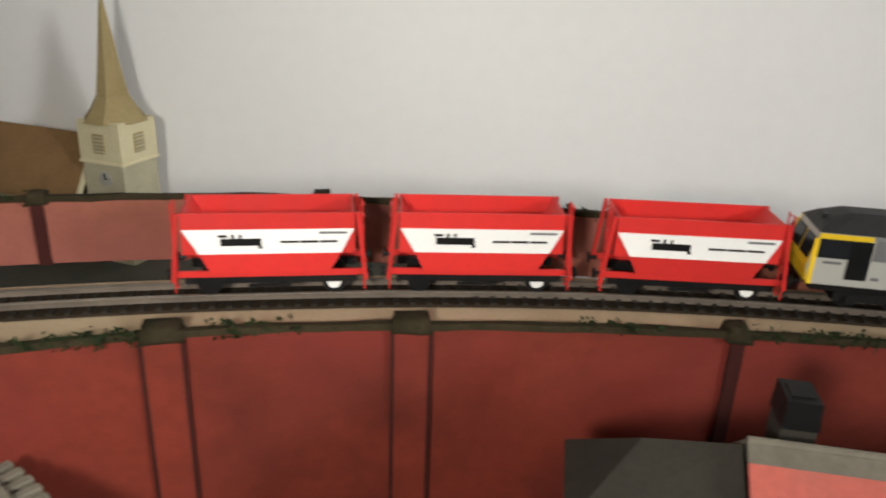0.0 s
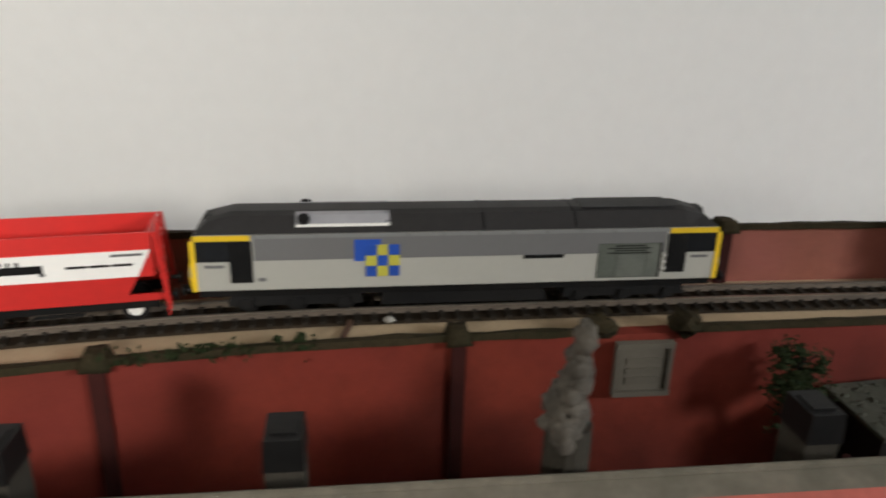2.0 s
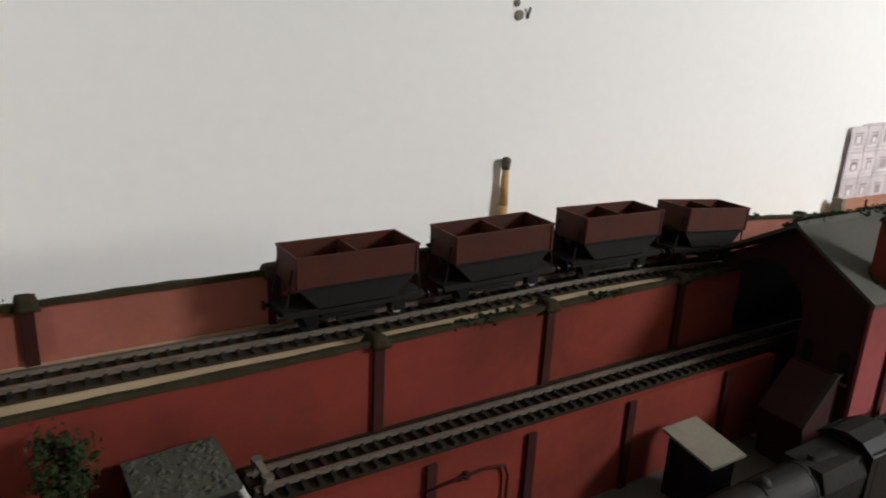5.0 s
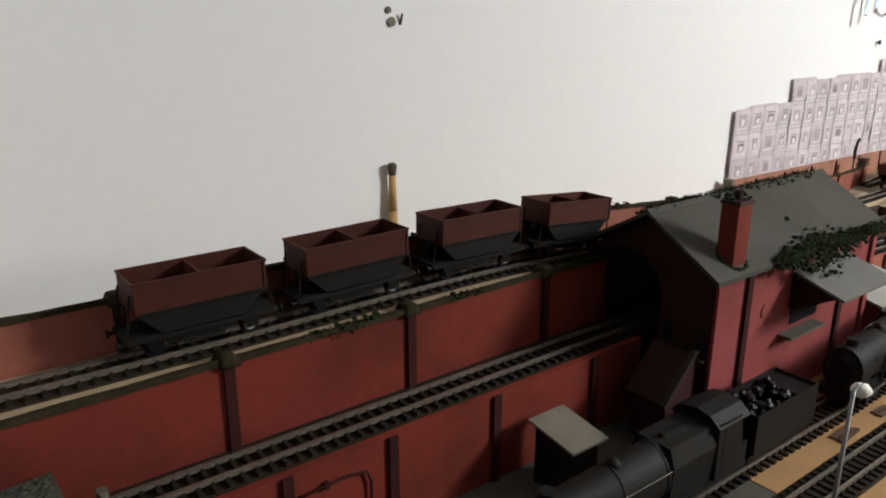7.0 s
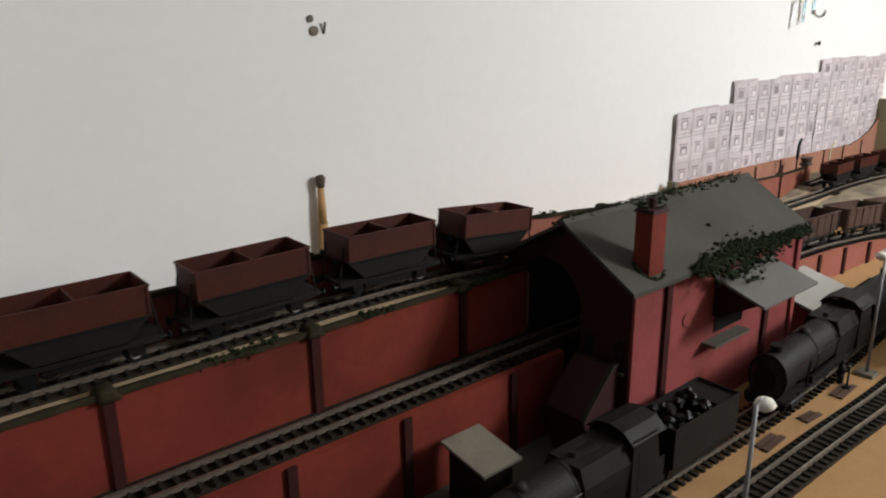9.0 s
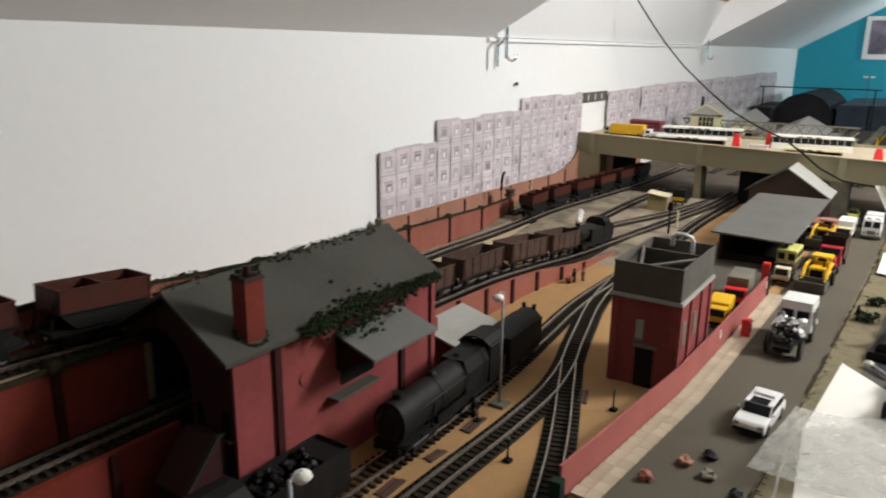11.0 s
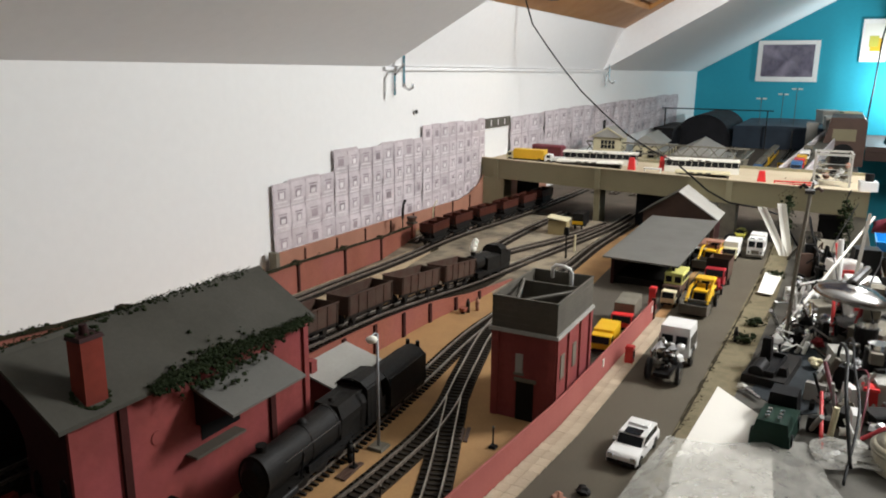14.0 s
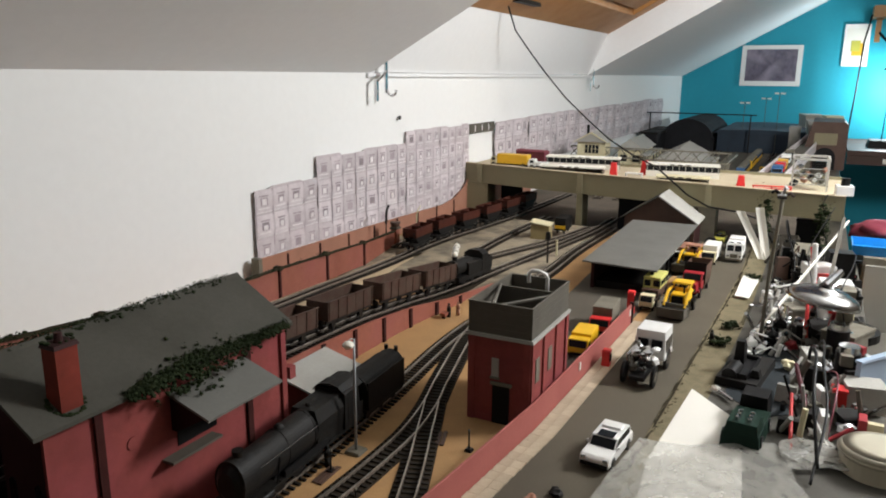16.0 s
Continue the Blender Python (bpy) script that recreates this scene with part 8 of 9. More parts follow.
for k, (x, y, w_, hh, m) in enumerate(((4.0, -0.80, 0.05, 0.15, PALE), (4.2, -0.90, 0.10, 0.17, PALE), (4.4, -0.97, 0.08, 0.19, CREAM), (4.75, -0.86, 0.10, 0.18, PALE), (3.95, -0.93, 0.05, 0.19, BRICKO))):
    t = thing("stored_box", "pale cardboard box stacked at the far end", "box", (x, y, -0.0078), 4 * k, "stored boxes")
    part("carton", bx(B(), -w_, w_, -w_ * 0.5, w_ * 0.5, 0, hh), m, t)
    part("lid", bx(B(), -w_ - 0.003, w_ + 0.003, -w_ * 0.5 - 0.003, w_ * 0.5 + 0.003, hh, hh + 0.016, 0.001), m, t)
for x, y, hh in ((4.3, -0.52, 0.268), (4.45, -0.62, 0.290), (4.2, -0.70, 0.325)):
    t = thing("yard_light", "tall thin model floodlight with a white twin head", "lamp post", (x, y, -0.0078), 0, "floodlights")
    part("post", rod(B(), (0, 0, 0), (0, 0, hh), 0.0017, 6), TANKG, t)
    for y in (-0.016, 0.016):
        part("head", bx(B(), -0.005, 0.005, y - 0.011, y + 0.011, hh - 0.004, hh + 0.005), WHITE, t)
    part("cross_arm", bx(B(), -0.0015, 0.0015, -0.024, 0.024, hh - 0.001, hh + 0.002), TANKG, t)
for k, (x, y) in enumerate(((4.05, -0.05), (4.35, -0.05))):
    t = thing("dark_block", "dark card building block below the printed sheets", "building", (x, y - 0.02, -0.0078), 0, "dark card blocks")
    part("block", bx(B(), -0.12, 0.12, -0.05, 0.05, 0, 0.10), DARK, t)
    part("top", bx(B(), -0.125, 0.125, -0.055, 0.055, 0.10, 0.11, 0.003), BLACKW, t)

# ---- gable wall: pictures, lamp, shelf ----
def picture(y0, y1, z0, z1, frame_m, art, label):
    root = thing("picture", label, "picture", (5.293, (y0 + y1) / 2, (z0 + z1) / 2))
    w_, h_ = abs(y1 - y0) / 2, (z1 - z0) / 2
    part("mount", bx(B(), -0.010, 0.0, -w_, w_, -h_, h_), frame_m, root)
    a = part("print", bx(B(), -0.0115, -0.0098, -w_ * 0.84, w_ * 0.84, -h_ * 0.76, h_ * 0.80), art[0], root)
    for k, m in enumerate(art[1:]):
        part("patch", bx(B(), -0.0130 - 0.0004 * k, -0.0112, -w_ * (0.6 - 0.28 * k), w_ * (0.3 + 0.1 * k), -h_ * (0.5 - 0.2 * k), h_ * (0.1 + 0.12 * k), 0.0), m, a)
    return root


ART = mk("dusky_photograph", (0.10, 0.085, 0.12), 0.4, 0, 30, 0.8, 11, 0.9, 0.0, (0.26, 0.22, 0.27))
picture(-0.383, -0.757, 0.345, 0.610, WHITE, (ART,), "white-mounted dusky landscape photograph on the teal wall")
picture(-0.985, -1.130, 0.475, 0.735, WHITE, (PAPER, ORANGE, LEMON), "white poster with a yellow machine on the teal wall")
gl = thing("clamp_lamp", "bright clamp lamp hanging from a dark bracket on the gable", "lamp", (5.10, -1.17, 0.62))
part("bracket", bx(B(), -0.03, 0.18, -0.025, 0.045, 0.14, 0.21), WOOD, gl)
part("drop", bx(B(), 0.10, 0.13, -0.01, 0.02, 0.0, 0.14), WOOD, gl)
part("shade", rod(B(), (-0.03, -0.13, -0.17), (-0.03, -0.13, -0.09), 0.085, 24, 0.03), BLACK, gl)
part("shade_arm", rod(B(), (0.11, 0.0, 0.06), (-0.03, -0.13, -0.09), 0.008, 8), BLACK, gl)
EMIT = bpy.data.materials.new("lamp_bulb")
EMIT.use_nodes = True
EMIT.node_tree.nodes["Principled BSDF"].inputs["Emission Color"].default_value = (0.9, 0.97, 1, 1)
EMIT.node_tree.nodes["Principled BSDF"].inputs["Emission Strength"].default_value = 14
part("bulb", lump(B(), (-0.03, -0.13, -0.215), 0.035, 1, 0, 1, 3), EMIT, gl, "glowing white bulb", smooth=True)
part("flex", tube(B(), [(0.02, 0.05, 0.16), (0.03, 0.075, 0.0), (0.05, 0.085, -0.30), (0.04, 0.10, -0.55), (0.0, 0.12, -0.66)], 0.0055, 6), BLACK, gl)
sh = thing("shelf", "brown wooden shelf with small dark things on it", "shelf", (4.75, -1.32, 0.0))
part("board", bx(B(), -0.42, 0.50, -0.35, 0.26, -0.005, 0.02), BRDARK, sh)
part("front", bx(B(), -0.425, -0.40, -0.35, 0.26, -0.055, -0.006), BRDARK, sh)
part("tag", bx(B(), -0.4275, -0.4252, 0.03, 0.09, -0.045, -0.018), PAPER, sh)
part("radio", bx(B(), -0.20, 0.0, 0.02, 0.16, 0.02, 0.06, 0.01), BLACKW, sh)
part("aerial", rod(B(), (-0.1, 0.09, 0.06), (-0.1, 0.085, 0.27), 0.003, 6), BLACK, sh)
ca = thing("cabinet", "grey metal drawer cabinet standing behind the bench", "cabinet", (1.75, -1.25, -0.86))
part("body", bx(B(), -0.30, 0.02, -0.28, 0.222, 0, 0.905), STONE, ca)
for k in range(4):
    d = part("drawer", bx(B(), -0.307, -0.298, -0.27, 0.217, 0.02 + k * 0.22, 0.23 + k * 0.22), LGREY, ca, "pale grey drawer front")
    part("handle", bx(B(), -0.318, -0.306, -0.09, -0.02, 0.145 + k * 0.22, 0.160 + k * 0.22), STEEL, d)
t = thing("blue_tray", "bright blue plastic tray on the cabinet", "tray", (1.60, -1.105, 0.045))
part("tray", tub(B(), -0.135, -0.030, 0.10, 0, 0.020, 0.004, 0.004, 0.003), mk("tray_blue", (0.01, 0.22, 0.58), 0.35, 0, 200, 0.05, 20, 0.1, 0.0), t)
t = thing("cushion", "dark red folded cloth on the tray", "cloth", (1.655, -1.075, 0.0452))
part("cloth", lump(B(), (0, 0, 0.02), 0.075, 7, 0.35, 0.32, 3), MAROON, t, smooth=True)
part("label_tag", bx(B(), -0.11, -0.098, -0.09, -0.05, 0.0, 0.07), PRINT, t)
setting("bench_top", bx(B(), -1.6, 1.42, -1.55, -1.021, -0.13, -0.10), BENCH)

# ---- hanging cable and bench clutter ----
t = thing("hanging_cable", "thin black cable drooping from the roof window to the bridge", "cable")
part("flex", tube(B(), [(1.715, -0.115, 0.625), (1.74, -0.11, 0.590), (1.80, -0.11, 0.527), (1.88, -0.13, 0.466), (1.95, -0.155, 0.407), (1.94, -0.22, 0.340), (1.92, -0.30, 0.276), (1.86, -0.385, 0.225), (1.77, -0.47, 0.196), (1.66, -0.560, 0.178), (1.55, -0.617, 0.162), (1.525, -0.66, 0.134), (1.515, -0.71, 0.112), (1.515, -0.775, 0.106), (1.53, -0.82, 0.09), (1.56, -0.86, 0.019)], 0.0022, 6), BLACK, t, smooth=True)
BZ = 0.0200
b = prism(B(), [(0.455, -0.800), (0.662, -0.8130), (0.600, -0.868), (0.520, -0.885), (0.30, -0.905), (0.29, -0.815)], "z", BZ, BZ + 0.0008)
setting("work_board", bx(B(), 0.12, 1.62, -1.02, -0.8140, 0.0167, 0.0192), BENCH)
pp = tagged(obj("paper_sheet", b, PAPER), "blank white paper sheet on the work board", "paper")
bag = thing("plastic_bag", "crumpled milky plastic bag lying over the paper", "bag")
b = B()
N, M = 40, 30
vs = []
for i in range(N + 1):
    row = []
    for j in range(M + 1):
        u, v = i / N, j / M
        edge = Vector((0.330 + 0.125 * u, -0.772 - 0.019 * u, 0.034 + 0.010 * u)) * (1 - v) + Vector((0.370 + 0.180 * u, -0.975 + 0.060 * u, 0.0235)) * v
        fold = 0.0022 * abs(noise.noise(Vector((u * 5 + v * 3, v * 2.0, 9)))) + 0.0010 * noise.noise(Vector((u * 11, v * 13, 3)))
        row.append(b.verts.new(edge + Vector((0, 0.003 * noise.noise(Vector((u * 6, v * 4, 7))), fold - 0.010 * math.sin(math.pi * v) * (1 - v)))))
    vs.append(row)
for i in range(N):
    for j in range(M):
        b.faces.new((vs[i][j], vs[i + 1][j], vs[i + 1][j + 1], vs[i][j + 1]))
fl = part("film", b, FILM, bag, "milky crumpled film", smooth=True)
part("folded_edge", tube(B(), [(0.300, -0.800, BZ + 0.001), (0.345, -0.797, 0.034), (0.385, -0.801, 0.030), (0.410, -0.812, BZ + 0.001)], 0.0012, 6), FILM, bag)
part("label_patch", prism(B(), [(0.445 + 0.012 * math.cos(k), -0.868 + 0.015 * math.sin(k)) for k in np.linspace(0, 6.28, 14)[:-1]], "z", BZ + 0.0012, BZ + 0.0018), PAPER, bag)
b = lump(B(), (0.0, 0, 0.014), 0.030, 5, 0.8, 0.18, 3)
b2_ = obj("plastic_wrap", b, FILM, smooth=False)
b2_.matrix_basis = pose(0.540, -0.948, BZ - 0.008)
tagged(b2_, "crumpled clear plastic wrapping beside the black kit", "wrapping")
kit = thing("locomotive_kit", "unfinished black locomotive kit parts on the work board", "model kit", (0.745, -0.868, BZ), 172)
part("chassis", bx(B(), -0.055, 0.055, -0.026, 0.026, 0.0, 0.010, 0.001), BLACKW, kit)
part("tower", bx(B(), -0.020, -0.004, -0.018, -0.004, 0.010, 0.042, 0.002), BLACK, kit)
part("boiler_saddle", rod(B(), (0.012, -0.010, 0.013), (0.048, -0.010, 0.013), 0.009, 16), BLACK, kit)
part("tank", tub(B(), -0.030, 0.046, 0.011, 0.0102, 0.017, 0, 0, 0.0015), BLACK, kit)
part("motor", bx(B(), 0.020, 0.034, 0.012, 0.024, 0.0101, 0.020, 0.002), BLACKW, kit)
tagged(obj("cutting_mat", prism(B(), [(0.835, -0.862), (0.868, -0.918), (0.640, -0.924), (0.622, -0.900), (0.665, -0.850)], "z", BZ - 0.0006, BZ + 0.0002), mk("slate_blue_mat", (0.030, 0.036, 0.040), 0.6, 0, 300, 0.15, 25, 0.4, 0.08)), "worn slate-blue cutting mat under the black kit", "mat")
k2 = thing("locomotive_kit", "dark green motor chassis with silver fittings", "model kit", (0.560, -0.885, BZ), 175)
part("chassis", bx(B(), -0.040, 0.040, -0.020, 0.020, 0.003, 0.018, 0.002), GREEN, k2)
part("body", bx(B(), 0.004, 0.038, -0.017, 0.017, 0.018, 0.030, 0.002), GREEN, k2)
for k in range(6):
    part("fitting", rod(B(), (0.010 + 0.009 * (k % 3), -0.006 + 0.012 * (k // 3), 0.030), (0.010 + 0.009 * (k % 3), -0.006 + 0.012 * (k // 3), 0.034), 0.0022, 8), STEEL, k2)
part("tail", bx(B(), -0.075, -0.042, -0.017, 0.015, 0.004, 0.030, 0.002), BLACK, k2)
wheels4(k2, (-0.025, 0.025), 0.0205, 0.008)
t = thing("brush", "small brush with a shiny metal ferrule", "brush", (0.665, -0.842, BZ), 60)
part("handle", rod(B(), (-0.004, 0, 0.004), (-0.030, 0.010, 0.004), 0.0035, 10, 0.002), STEEL, t)
part("bristle", lump(B(), (0.002, 0, 0.005), 0.006, 3, 0.5, 0.7), PAPER, t)
rng = random.Random(77)
for k in range(95):
    u = rng.random()
    at = (0.80 + 0.34 * u + rng.gauss(0, 0.02), -0.886 - 0.02 * u + rng.gauss(0, 0.020), BZ)
    b = B()
    kind = k % 4
    if kind == 0:
        tube(b, [(0, 0, 0.004), (rng.uniform(-0.02, 0.02), rng.uniform(-0.02, 0.02), rng.uniform(0.006, 0.034)), (rng.uniform(-0.035, 0.035), rng.uniform(-0.03, 0.03), rng.uniform(0.004, 0.03))], rng.uniform(0.0012, 0.0024), 6)
    elif kind == 1:
        bx(b, -0.010, 0.010, -0.004, 0.004, 0, rng.uniform(0.006, 0.026), 0.001)
    elif kind == 2:
        lump(b, (0, 0, rng.uniform(0.006, 0.030)), rng.uniform(0.005, 0.010), k, 0.8, 0.8)
        bx(b, -0.003, 0.003, -0.003, 0.003, 0, 0.012)
    else:
        rod(b, (0, 0, 0), (rng.uniform(-0.02, 0.02), rng.uniform(-0.02, 0.02), rng.uniform(0.018, 0.045)), 0.003, 8)
    o = obj("metal_offcut", b, (STEEL, WHITE, STEEL, PALE, STEEL, WHITE, BLACK)[k % 7])
    o.matrix_basis = pose(*at, 0, 0, rng.uniform(0, 360))
    tagged(o, "bright metal or plastic offcut in a loose heap", "offcut", "metal offcuts")
# desk lamp with polished dish and folding arm
dl = thing("desk_lamp", "folding desk lamp with a polished steel dish shade", "lamp", (1.04, -0.985, BZ))
b = B()
rg = []
for r_, z in ((0.010, 0.034), (0.040, 0.030), (0.060, 0.020), (0.066, 0.008), (0.064, 0.007), (0.058, 0.017), (0.038, 0.026), (0.0, 0.029)):
    rg.append([b.verts.new((r_ * math.cos(k), r_ * math.sin(k), z)) for k in (2 * math.pi * i / 28 for i in range(28))])
for p_, q_ in zip(rg, rg[1:]):
    for i in range(28):
        b.faces.new((p_[i], p_[(i + 1) % 28], q_[(i + 1) % 28], q_[i]))
b.faces.new(rg[0])
b.transform(pose(-0.135, 0.035, 0.064, 9, -1, 20) @ Matrix.Scale(0.76, 4))
part("dish", b, mk("dulled_steel", (0.36, 0.355, 0.34), 0.24, 1.0, 160, 0.15, 30, 0.4, 0.05), dl, "polished steel dish", smooth=True)
part("neck", rod(B(), (-0.135, 0.035, 0.090), (-0.075, 0.015, 0.100), 0.008, 12, 0.006), STEEL, dl)
part("hinge", rod(B(), (-0.10, 0.035, 0.075), (-0.075, 0.02, 0.078), 0.012, 14), STEEL, dl)
part("upper_arm", prism(B(), [(-0.30, 0.048), (-0.06, -0.012), (-0.06, -0.024), (-0.30, 0.034)], "y", -0.004, 0.010), STONE, dl, "flat grey arm")
part("lower_arm", prism(B(), [(-0.07, 0.0), (-0.05, 0.0), (-0.055, 0.075), (-0.085, 0.075)], "y", -0.01, 0.012), STONE, dl)
part("foot", rod(B(), (-0.06, 0, 0), (-0.06, 0, 0.012), 0.05, 22), BLACKW, dl)
# strips, rods, tools standing in the clutter
for k, (p0, p1, r_, m, lab) in enumerate((((0.80, -0.850, BZ), (1.25, -0.984, 0.151), 0.0026, PAPER, "long thin pale wooden strip leaning over the bench"), ((1.095, -0.940, BZ), (1.10, -0.934, 0.134), 0.0052, WHITE, "white upright plastic tube in the tool heap"),
        ((1.05, -0.955, BZ), (1.22, -0.975, 0.160), 0.0045, TANKG, "dark grey steel rule standing in the tool heap"), ((1.10, -0.950, BZ), (1.18, -0.930, 0.110), 0.0035, SIGRED, "red-handled tool in the heap"),
        ((0.94, -0.935, BZ), (0.98, -0.932, 0.075), 0.0030, SIGRED, "red-handled screwdriver in the heap"), ((1.02, -0.965, BZ), (1.06, -0.950, 0.085), 0.0055, WHITE, "white bottle of glue in the heap"),
        ((0.655, -0.944, BZ), (0.700, -0.926, 0.062), 0.0030, MAROON, "dark red pen standing in a holder"), ((0.55, -0.930, BZ), (0.62, -0.925, 0.055), 0.0022, SIGRED, "red wire standing in a holder"))):
    o = obj("strip" if k < 1 else "tool", rod(B(), p0, p1, r_, 4 if k in (0, 2) else 10, r_ * 0.85), m)
    tagged(o, lab, "strip" if k < 1 else "tool")
for y0, y1, x1, z1, lab in ((-0.838, -0.784, 1.455, 0.118, "broad white card strip leaning outward on the verge"), (-0.846, -0.822, 1.458, 0.128, "broad white card strip standing almost upright on the verge")):
    b = B()
    rows_ = []
    for i in range(9):
        u = i / 8
        c = Vector((1.440 + (x1 - 1.440) * u + 0.006 * math.sin(math.pi * u), y0 + (y1 - y0) * u, 0.0196 + (z1 - 0.0196) * u))
        rows_.append([b.verts.new(c + Vector(d)) for d in ((0, -0.0088, 0), (0.003, 0.0, 0), (0, 0.0088, 0), (0.0014, 0.0088, 0), (0.0044, 0.0, 0), (0.0014, -0.0088, 0))])
    for p_, q_ in zip(rows_, rows_[1:]):
        for i in range(6):
            b.faces.new((p_[i], p_[(i + 1) % 6], q_[(i + 1) % 6], q_[i]))
    b.faces.new(rows_[0]), b.faces.new(rows_[-1][::-1])
    bmesh.ops.recalc_face_normals(b, faces=b.faces)
    tagged(obj("card_strip", b, PAPER), lab, "strip")
tagged(obj("white_card", prism(B(), [(1.258, -0.817), (1.256, -0.848), (1.100, -0.841), (1.106, -0.817)], "z", 0.0238, 0.0252), PAPER), "blank white card lying on the edge of the verge", "card")
tagged(obj("card_block", bx(B(), 1.14, 1.22, -0.843, -0.823, 0.0196, 0.0237), PALE), "pale offcut block under the white card", "block")
ms = thing("clip_stand", "tall grey jointed stand with a spring clip at its top", "stand", (0.866, -0.876, BZ))
part("post", tube(B(), [(0, 0, 0), (-0.002, -0.002, 0.10), (-0.006, -0.005, 0.16), (-0.012, -0.009, 0.222)], 0.0026, 8), STONE, ms, smooth=True)
part("foot", rod(B(), (0, 0, 0), (0, 0, 0.006), 0.016, 18, 0.013), BLACKW, ms)
part("joint", rod(B(), (-0.012, -0.014, 0.224), (-0.012, -0.002, 0.224), 0.0045, 12), STEEL, ms)
for k, (dy, dz) in enumerate(((0.009, 0.006), (-0.010, 0.003), (-0.004, 0.012))):
    part("jaw", tube(B(), [(-0.012, -0.008, 0.224), (-0.014, -0.008 + dy, 0.226 + dz), (-0.016, -0.008 + dy * 1.5, 0.222 + dz)], 0.0024, 7), (BLACKW, BRDARK, STEEL)[k], ms)

bx_ = thing("plug_adaptor", "square black mains adaptor hanging on the bench edge", "adaptor", (1.20, -0.977, 0.052), 8)
part("body", bx(B(), -0.022, 0.022, -0.024, 0.024, 0.0, 0.052, 0.004), BLACK, bx_)
part("stalk", rod(B(), (0, 0, 0), (0, 0.0, -0.0325), 0.005, 8), BLACK, bx_)
part("pin", bx(B(), -0.004, 0.004, -0.034, -0.024, 0.034, 0.038), BLACK, bx_)
sw = thing("switch_box", "white plastic switch box with two red rockers", "switch box", (1.05, -0.970, BZ), 6)
part("case", prism(B(), [(-0.022, 0), (0.022, 0), (0.018, 0.055), (-0.014, 0.055)], "y", -0.020, 0.020), WHITE, sw, bevel=0.002)
for z in (0.016, 0.036):
    part("rocker", bx(B(), -0.0235, -0.0175, -0.008, 0.008, z, z + 0.010), SIGRED, sw)
grow(sw, 1.2)
s2 = copy_thing(sw, pose(1.16, -0.945, BZ, 0, 0, 20))
tr = thing("transformer", "grey equipment case with dials under the strips", "case", (1.36, -0.918, BZ), 0)
part("case", bx(B(), -0.060, 0.060, -0.026, 0.022, 0, 0.050, 0.003), STONE, tr, bevel=0.002)
part("panel", bx(B(), -0.062, -0.0595, -0.022, 0.018, 0.006, 0.044), PRLITE, tr)
part("dial", rod(B(), (-0.0620, 0, 0.028), (-0.0665, 0, 0.028), 0.008, 14), BLACK, tr)
bk = thing("glue_bucket", "milky cream plastic tub with a domed lid", "tub", (0.545, -1.010, BZ - 0.052))
MILKY = mk("milky_plastic", (0.60, 0.555, 0.43), 0.35, 0, 60, 0.06, 18, 0.3, 0.03, (0.46, 0.41, 0.29))
part("tub", rod(B(), (0, 0, 0.0), (0, 0, 0.070), 0.034, 30, 0.037), MILKY, bk, smooth=False)
part("lid", rod(rod(rod(B(), (0, 0, 0.0695), (0, 0, 0.073), 0.0385, 36), (0, 0, 0.073), (0, 0, 0.0775), 0.0382, 36, 0.034), (0, 0, 0.0775), (0, 0, 0.0795), 0.034, 36, 0.022), MILKY, bk, smooth=True)
jr = thing("jar", "dark glass jar with a black lid", "jar", (0.790, -0.985, BZ))
part("glass_body", rod(B(), (0, 0, 0), (0, 0, 0.050), 0.020, 20), BLACK, jr)
part("lid", rod(B(), (0, 0, 0.050), (0, 0, 0.062), 0.017, 20), STEEL, jr)
grow(jr, 0.75)
jb = copy_thing(jr, pose(0.885, -0.975, BZ))
for k, (x, y, w_, d_, h_, m, a) in enumerate(((0.700, -1.000, 0.018, 0.022, 0.030, PALE, 12), (0.680, -0.975, 0.010, 0.008, 0.026, SIGRED, 5), (0.640, -0.985, 0.016, 0.012, 0.012, BLACKW, 25), (0.62, -0.955, 0.013, 0.010, 0.016, BLACKW, -20),
        (0.94, -0.990, 0.035, 0.024, 0.020, STONE, -25), (1.02, -0.915, 0.02, 0.014, 0.022, STONE, 30), (0.82, -0.945, 0.018, 0.012, 0.018, PALE, 15), (1.16, -0.985, 0.03, 0.02, 0.03, BLACKW, 10), (0.74, -1.01, 0.03, 0.004, 0.05, mk("pale_blue_film", (0.42, 0.52, 0.66), 0.2, 0, 200, 0.05, 20, 0.1, 0), -35))):
    t = thing("small_box", "small plain box or block lying in the bench clutter", "box", (x, y, BZ), a, "bench boxes")
    part("body", bx(B(), -w_, w_, -d_, d_, 0, h_, 0.001), m, t)
    part("lid", bx(B(), -w_ - 0.0008, w_ + 0.0008, -d_ - 0.0008, d_ + 0.0008, h_, h_ + 0.003, 0.0006), m, t)
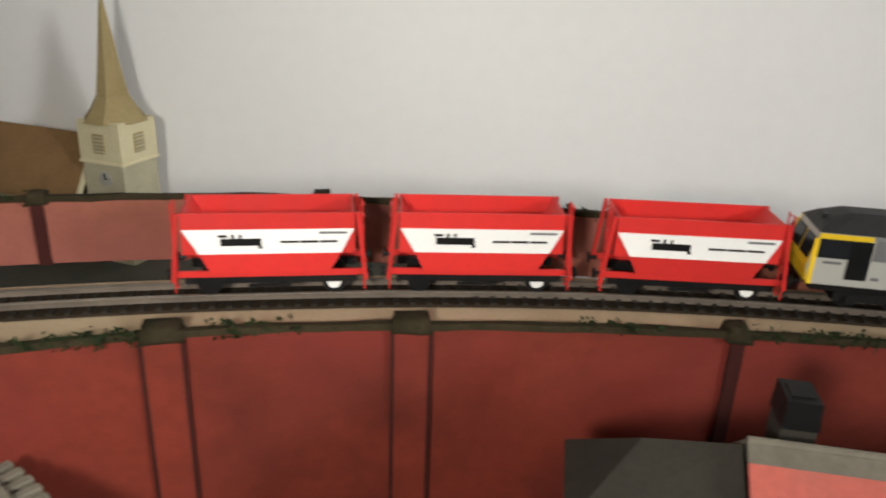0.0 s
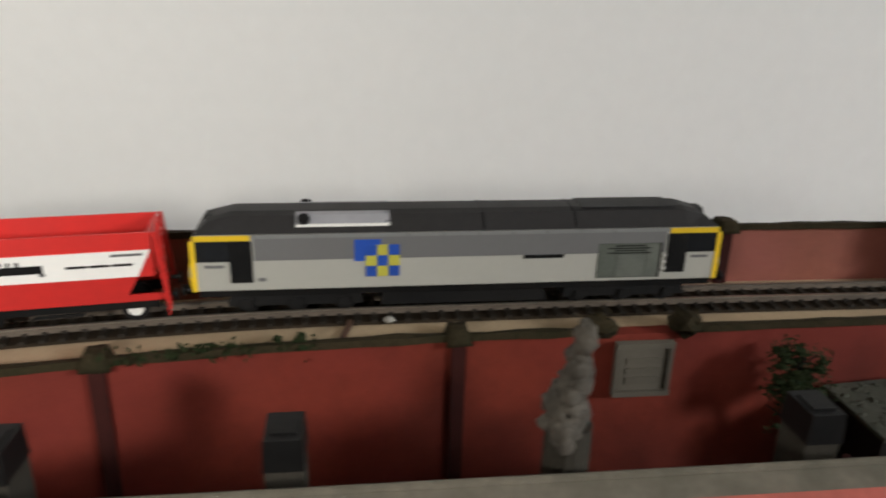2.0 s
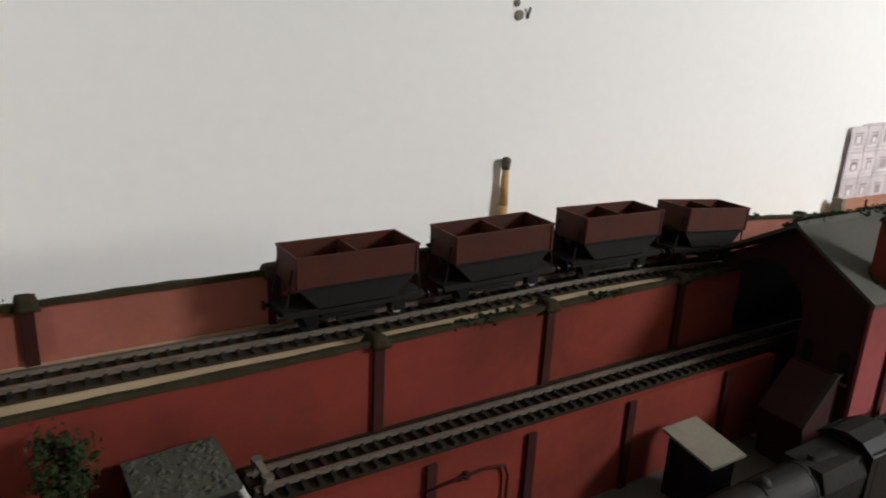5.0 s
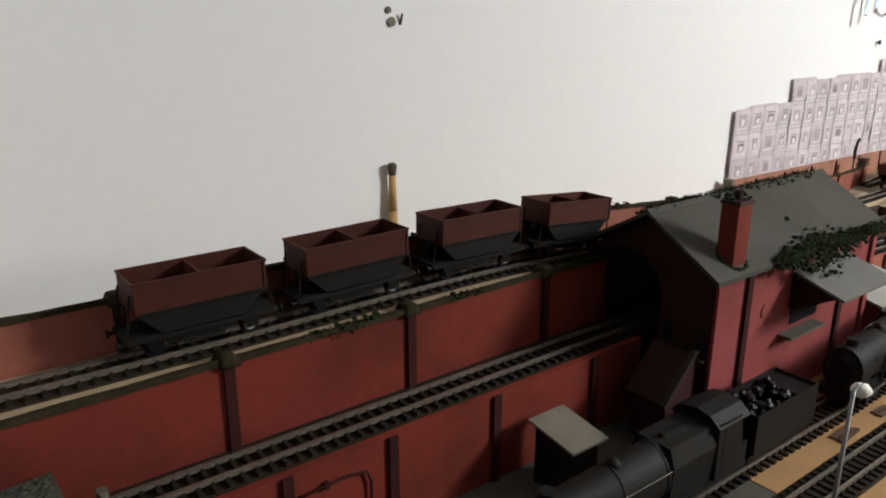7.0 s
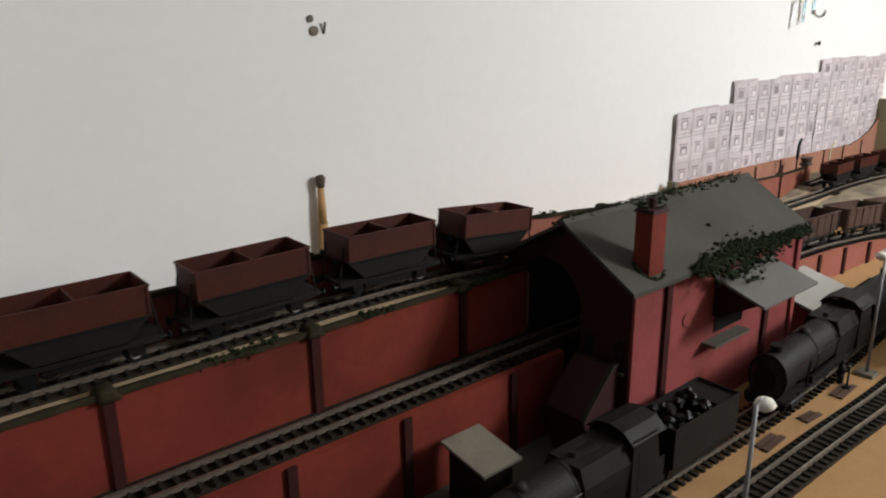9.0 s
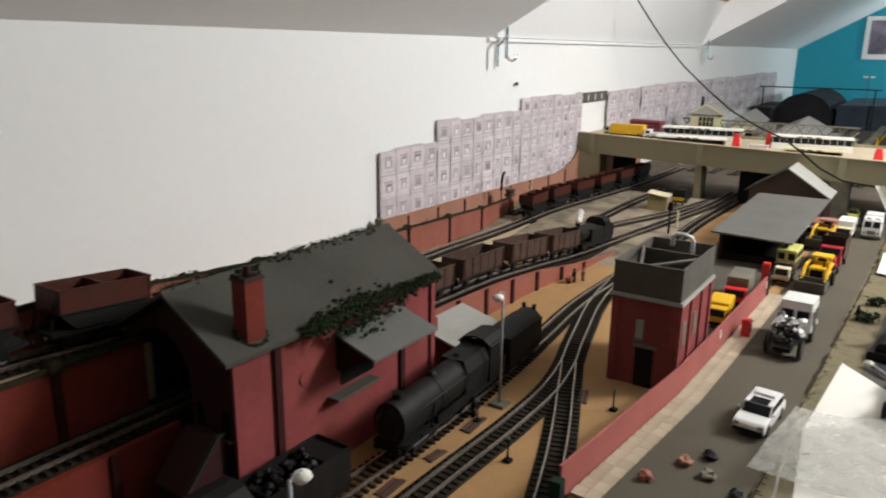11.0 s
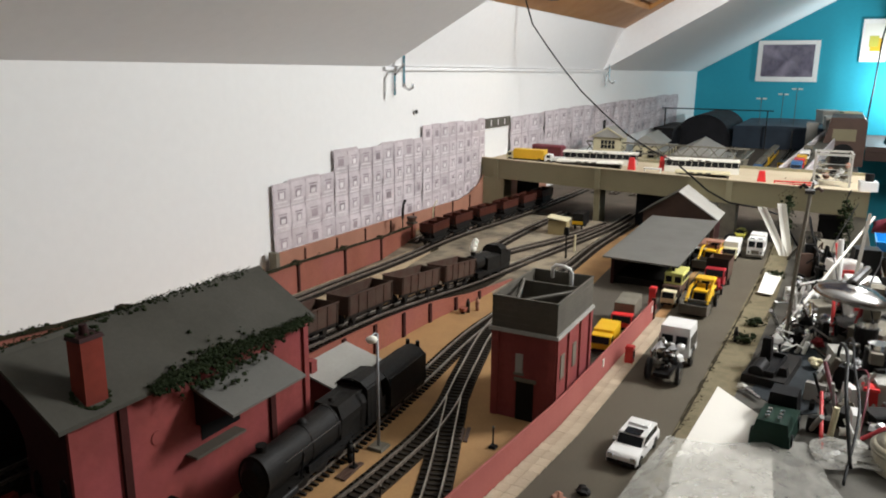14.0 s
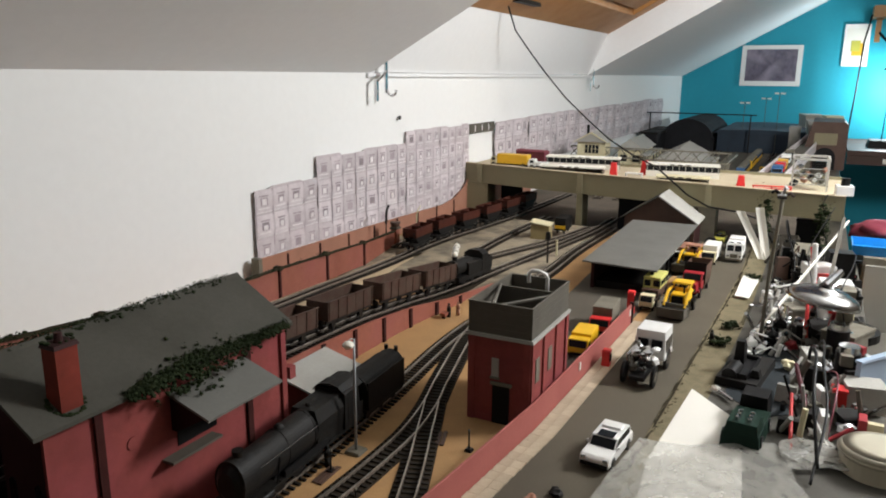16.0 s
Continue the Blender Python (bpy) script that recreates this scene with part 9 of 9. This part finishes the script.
for k, pts in enumerate((((0.50, -0.955, 0.03), (0.56, -0.945, 0.085), (0.62, -0.945, 0.10), (0.70, -0.94, 0.085), (0.76, -0.94, BZ + 0.003)), ((0.48, -0.95, 0.022), (0.57, -0.96, 0.06), (0.66, -0.955, 0.075), (0.78, -0.955, 0.07), (0.90, -0.95, 0.022)),
        ((0.86, -0.98, 0.07), (0.95, -0.975, 0.095), (1.05, -0.99, 0.11), (1.2, -1.0, 0.10), (1.35, -1.0, 0.03)), ((1.15, -0.90, 0.022), (1.22, -0.905, 0.07), (1.30, -0.885, 0.11), (1.38, -0.88, 0.12), (1.44, -0.90, 0.022)),
        ((0.60, -0.965, 0.022), (0.64, -0.97, 0.05), (0.70, -0.972, 0.055), (0.80, -0.96, 0.022)), ((1.0, -0.95, 0.03), (1.10, -0.93, 0.09), (1.25, -0.925, 0.085), (1.5, -0.965, 0.135)))):
    o = obj("lead", tube(B(), spline(pts, 0.006)[0].tolist(), (0.0019, 0.0015, 0.0011, 0.0016, 0.0012, 0.0010)[k], 7), (BLACK, BLACK, BLACK, BLACK, MAROON, BLACK)[k], smooth=True)
    tagged(o, "curling black lead trailing through the bench clutter" if k != 4 else "dark red lead trailing through the bench clutter", "lead", "leads")
rng = random.Random(5)
for k in range(130):
    x = rng.uniform(0.56, 1.34)
    y = rng.uniform(-1.012, -0.915)
    b = B()
    if k % 3 == 0:
        lump(b, (0, 0, 0.008), rng.uniform(0.006, 0.013), k, 0.7, 0.8, 2)
    elif k % 3 == 1:
        bx(b, -0.012, 0.012, -0.005, 0.005, 0, rng.uniform(0.004, 0.03), 0.001)
    else:
        rod(b, (0, 0, 0.0), (rng.uniform(-0.03, 0.03), rng.uniform(-0.02, 0.02), rng.uniform(0.01, 0.05)), rng.uniform(0.0015, 0.004), 8)
    o = obj("bench_oddment", b, (BLACKW, WHITE, STEEL, TANKG, BLACK, PALE, BLACKW, CREAM, DKRED, STEEL, STONE)[k % 11])
    o.matrix_basis = pose(x, y, BZ, 0, 0, rng.uniform(0, 360))
    tagged(o, "small loose oddment in the crowded bench clutter", "oddment", "bench oddments")
# black block added in place of a shaded opening below the bridge
tb = thing("black_box", "black block standing in for a dark opening under the bridge end", "box", (1.600, -0.918, 0.0192))
part("body", bx(B(), -0.030, 0.030, -0.028, 0.024, 0, 0.072, 0.001), BLACK, tb)
part("rim", bx(B(), -0.0312, -0.0298, -0.0285, 0.0245, 0.066, 0.0735), DARK, tb)
cb = thing("component_box", "smoky clear plastic component box with grey contents", "box", (1.470, -0.885, 0.0192), 6)
part("case", tub(B(), -0.022, 0.022, 0.020, 0, 0.050, 0, 0, 0.0012), TANKG, cb)
part("contents", lump(B(), (0, 0, 0.030), 0.017, 4, 0.7, 0.8, 2), BLACKW, cb)
tagged(obj("lead", tube(B(), spline([(1.502, -0.949, 0.161), (1.492, -0.942, 0.140), (1.498, -0.956, 0.115), (1.490, -0.948, 0.090), (1.496, -0.958, 0.058), (1.480, -0.955, 0.0215)], 0.006)[0].tolist(), 0.0014, 6), BLACK, smooth=True), "thin black lead hanging down the bridge end", "lead", "leads")
for k in range(44):
    b = B()
    if k % 3 == 0:
        lump(b, (0, 0, 0.010), rng.uniform(0.008, 0.016), k, 0.8, 0.9, 2)
    elif k % 3 == 1:
        bx(b, -0.012, 0.012, -0.006, 0.006, 0, rng.uniform(0.012, 0.055), 0.001)
    else:
        tube(b, [(0, 0, 0), (rng.uniform(-0.01, 0.01), rng.uniform(-0.01, 0.01), rng.uniform(0.03, 0.07)), (rng.uniform(-0.03, 0.03), rng.uniform(-0.03, 0.03), rng.uniform(0.02, 0.06))], rng.uniform(0.0015, 0.004), 7)
    o = obj("bench_oddment", b, (BLACKW, BLACK, BRDARK, TANKG, BLACKW, BLACK, STEEL)[k % 7])
    o.matrix_basis = pose(rng.uniform(1.16, 1.46), rng.uniform(-0.955, -0.872), 0.0192, 0, 0, rng.uniform(0, 360))
    tagged(o, "dark loose oddment in the crowded bench clutter", "oddment", "bench oddments")
for x, y, s_ in ((1.245, -0.838, 1), (0.93, -0.828, 2), (0.845, -0.822, 3), (1.495, -0.832, 4), (1.495, -0.947, 5)):
    b = B()
    rg_ = random.Random(s_)
    for k in range(46 if s_ > 3 else 16):
        lump(b, (rg_.gauss(0, 0.005), rg_.gauss(0, 0.006), 0.003 + rg_.random() ** (0.6 if s_ > 3 else 1.0) * (0.118 if s_ > 3 else 0.010)), rg_.uniform(0.002, 0.0062 if s_ > 3 else 0.0045), k, 0.6)
    leaves(b, (0, 0, 0.075 if s_ > 3 else 0.006), (0.006, 0.007, 0.026 if s_ > 3 else 0.003), 420 if s_ > 3 else 120, 0.0026, rg_)
    o = obj("bush", b, LEAF)
    o.matrix_basis = pose(x, y, 0.0192)
    tagged(o, "small dark green scatter bush on the verge", "bush", "bushes")
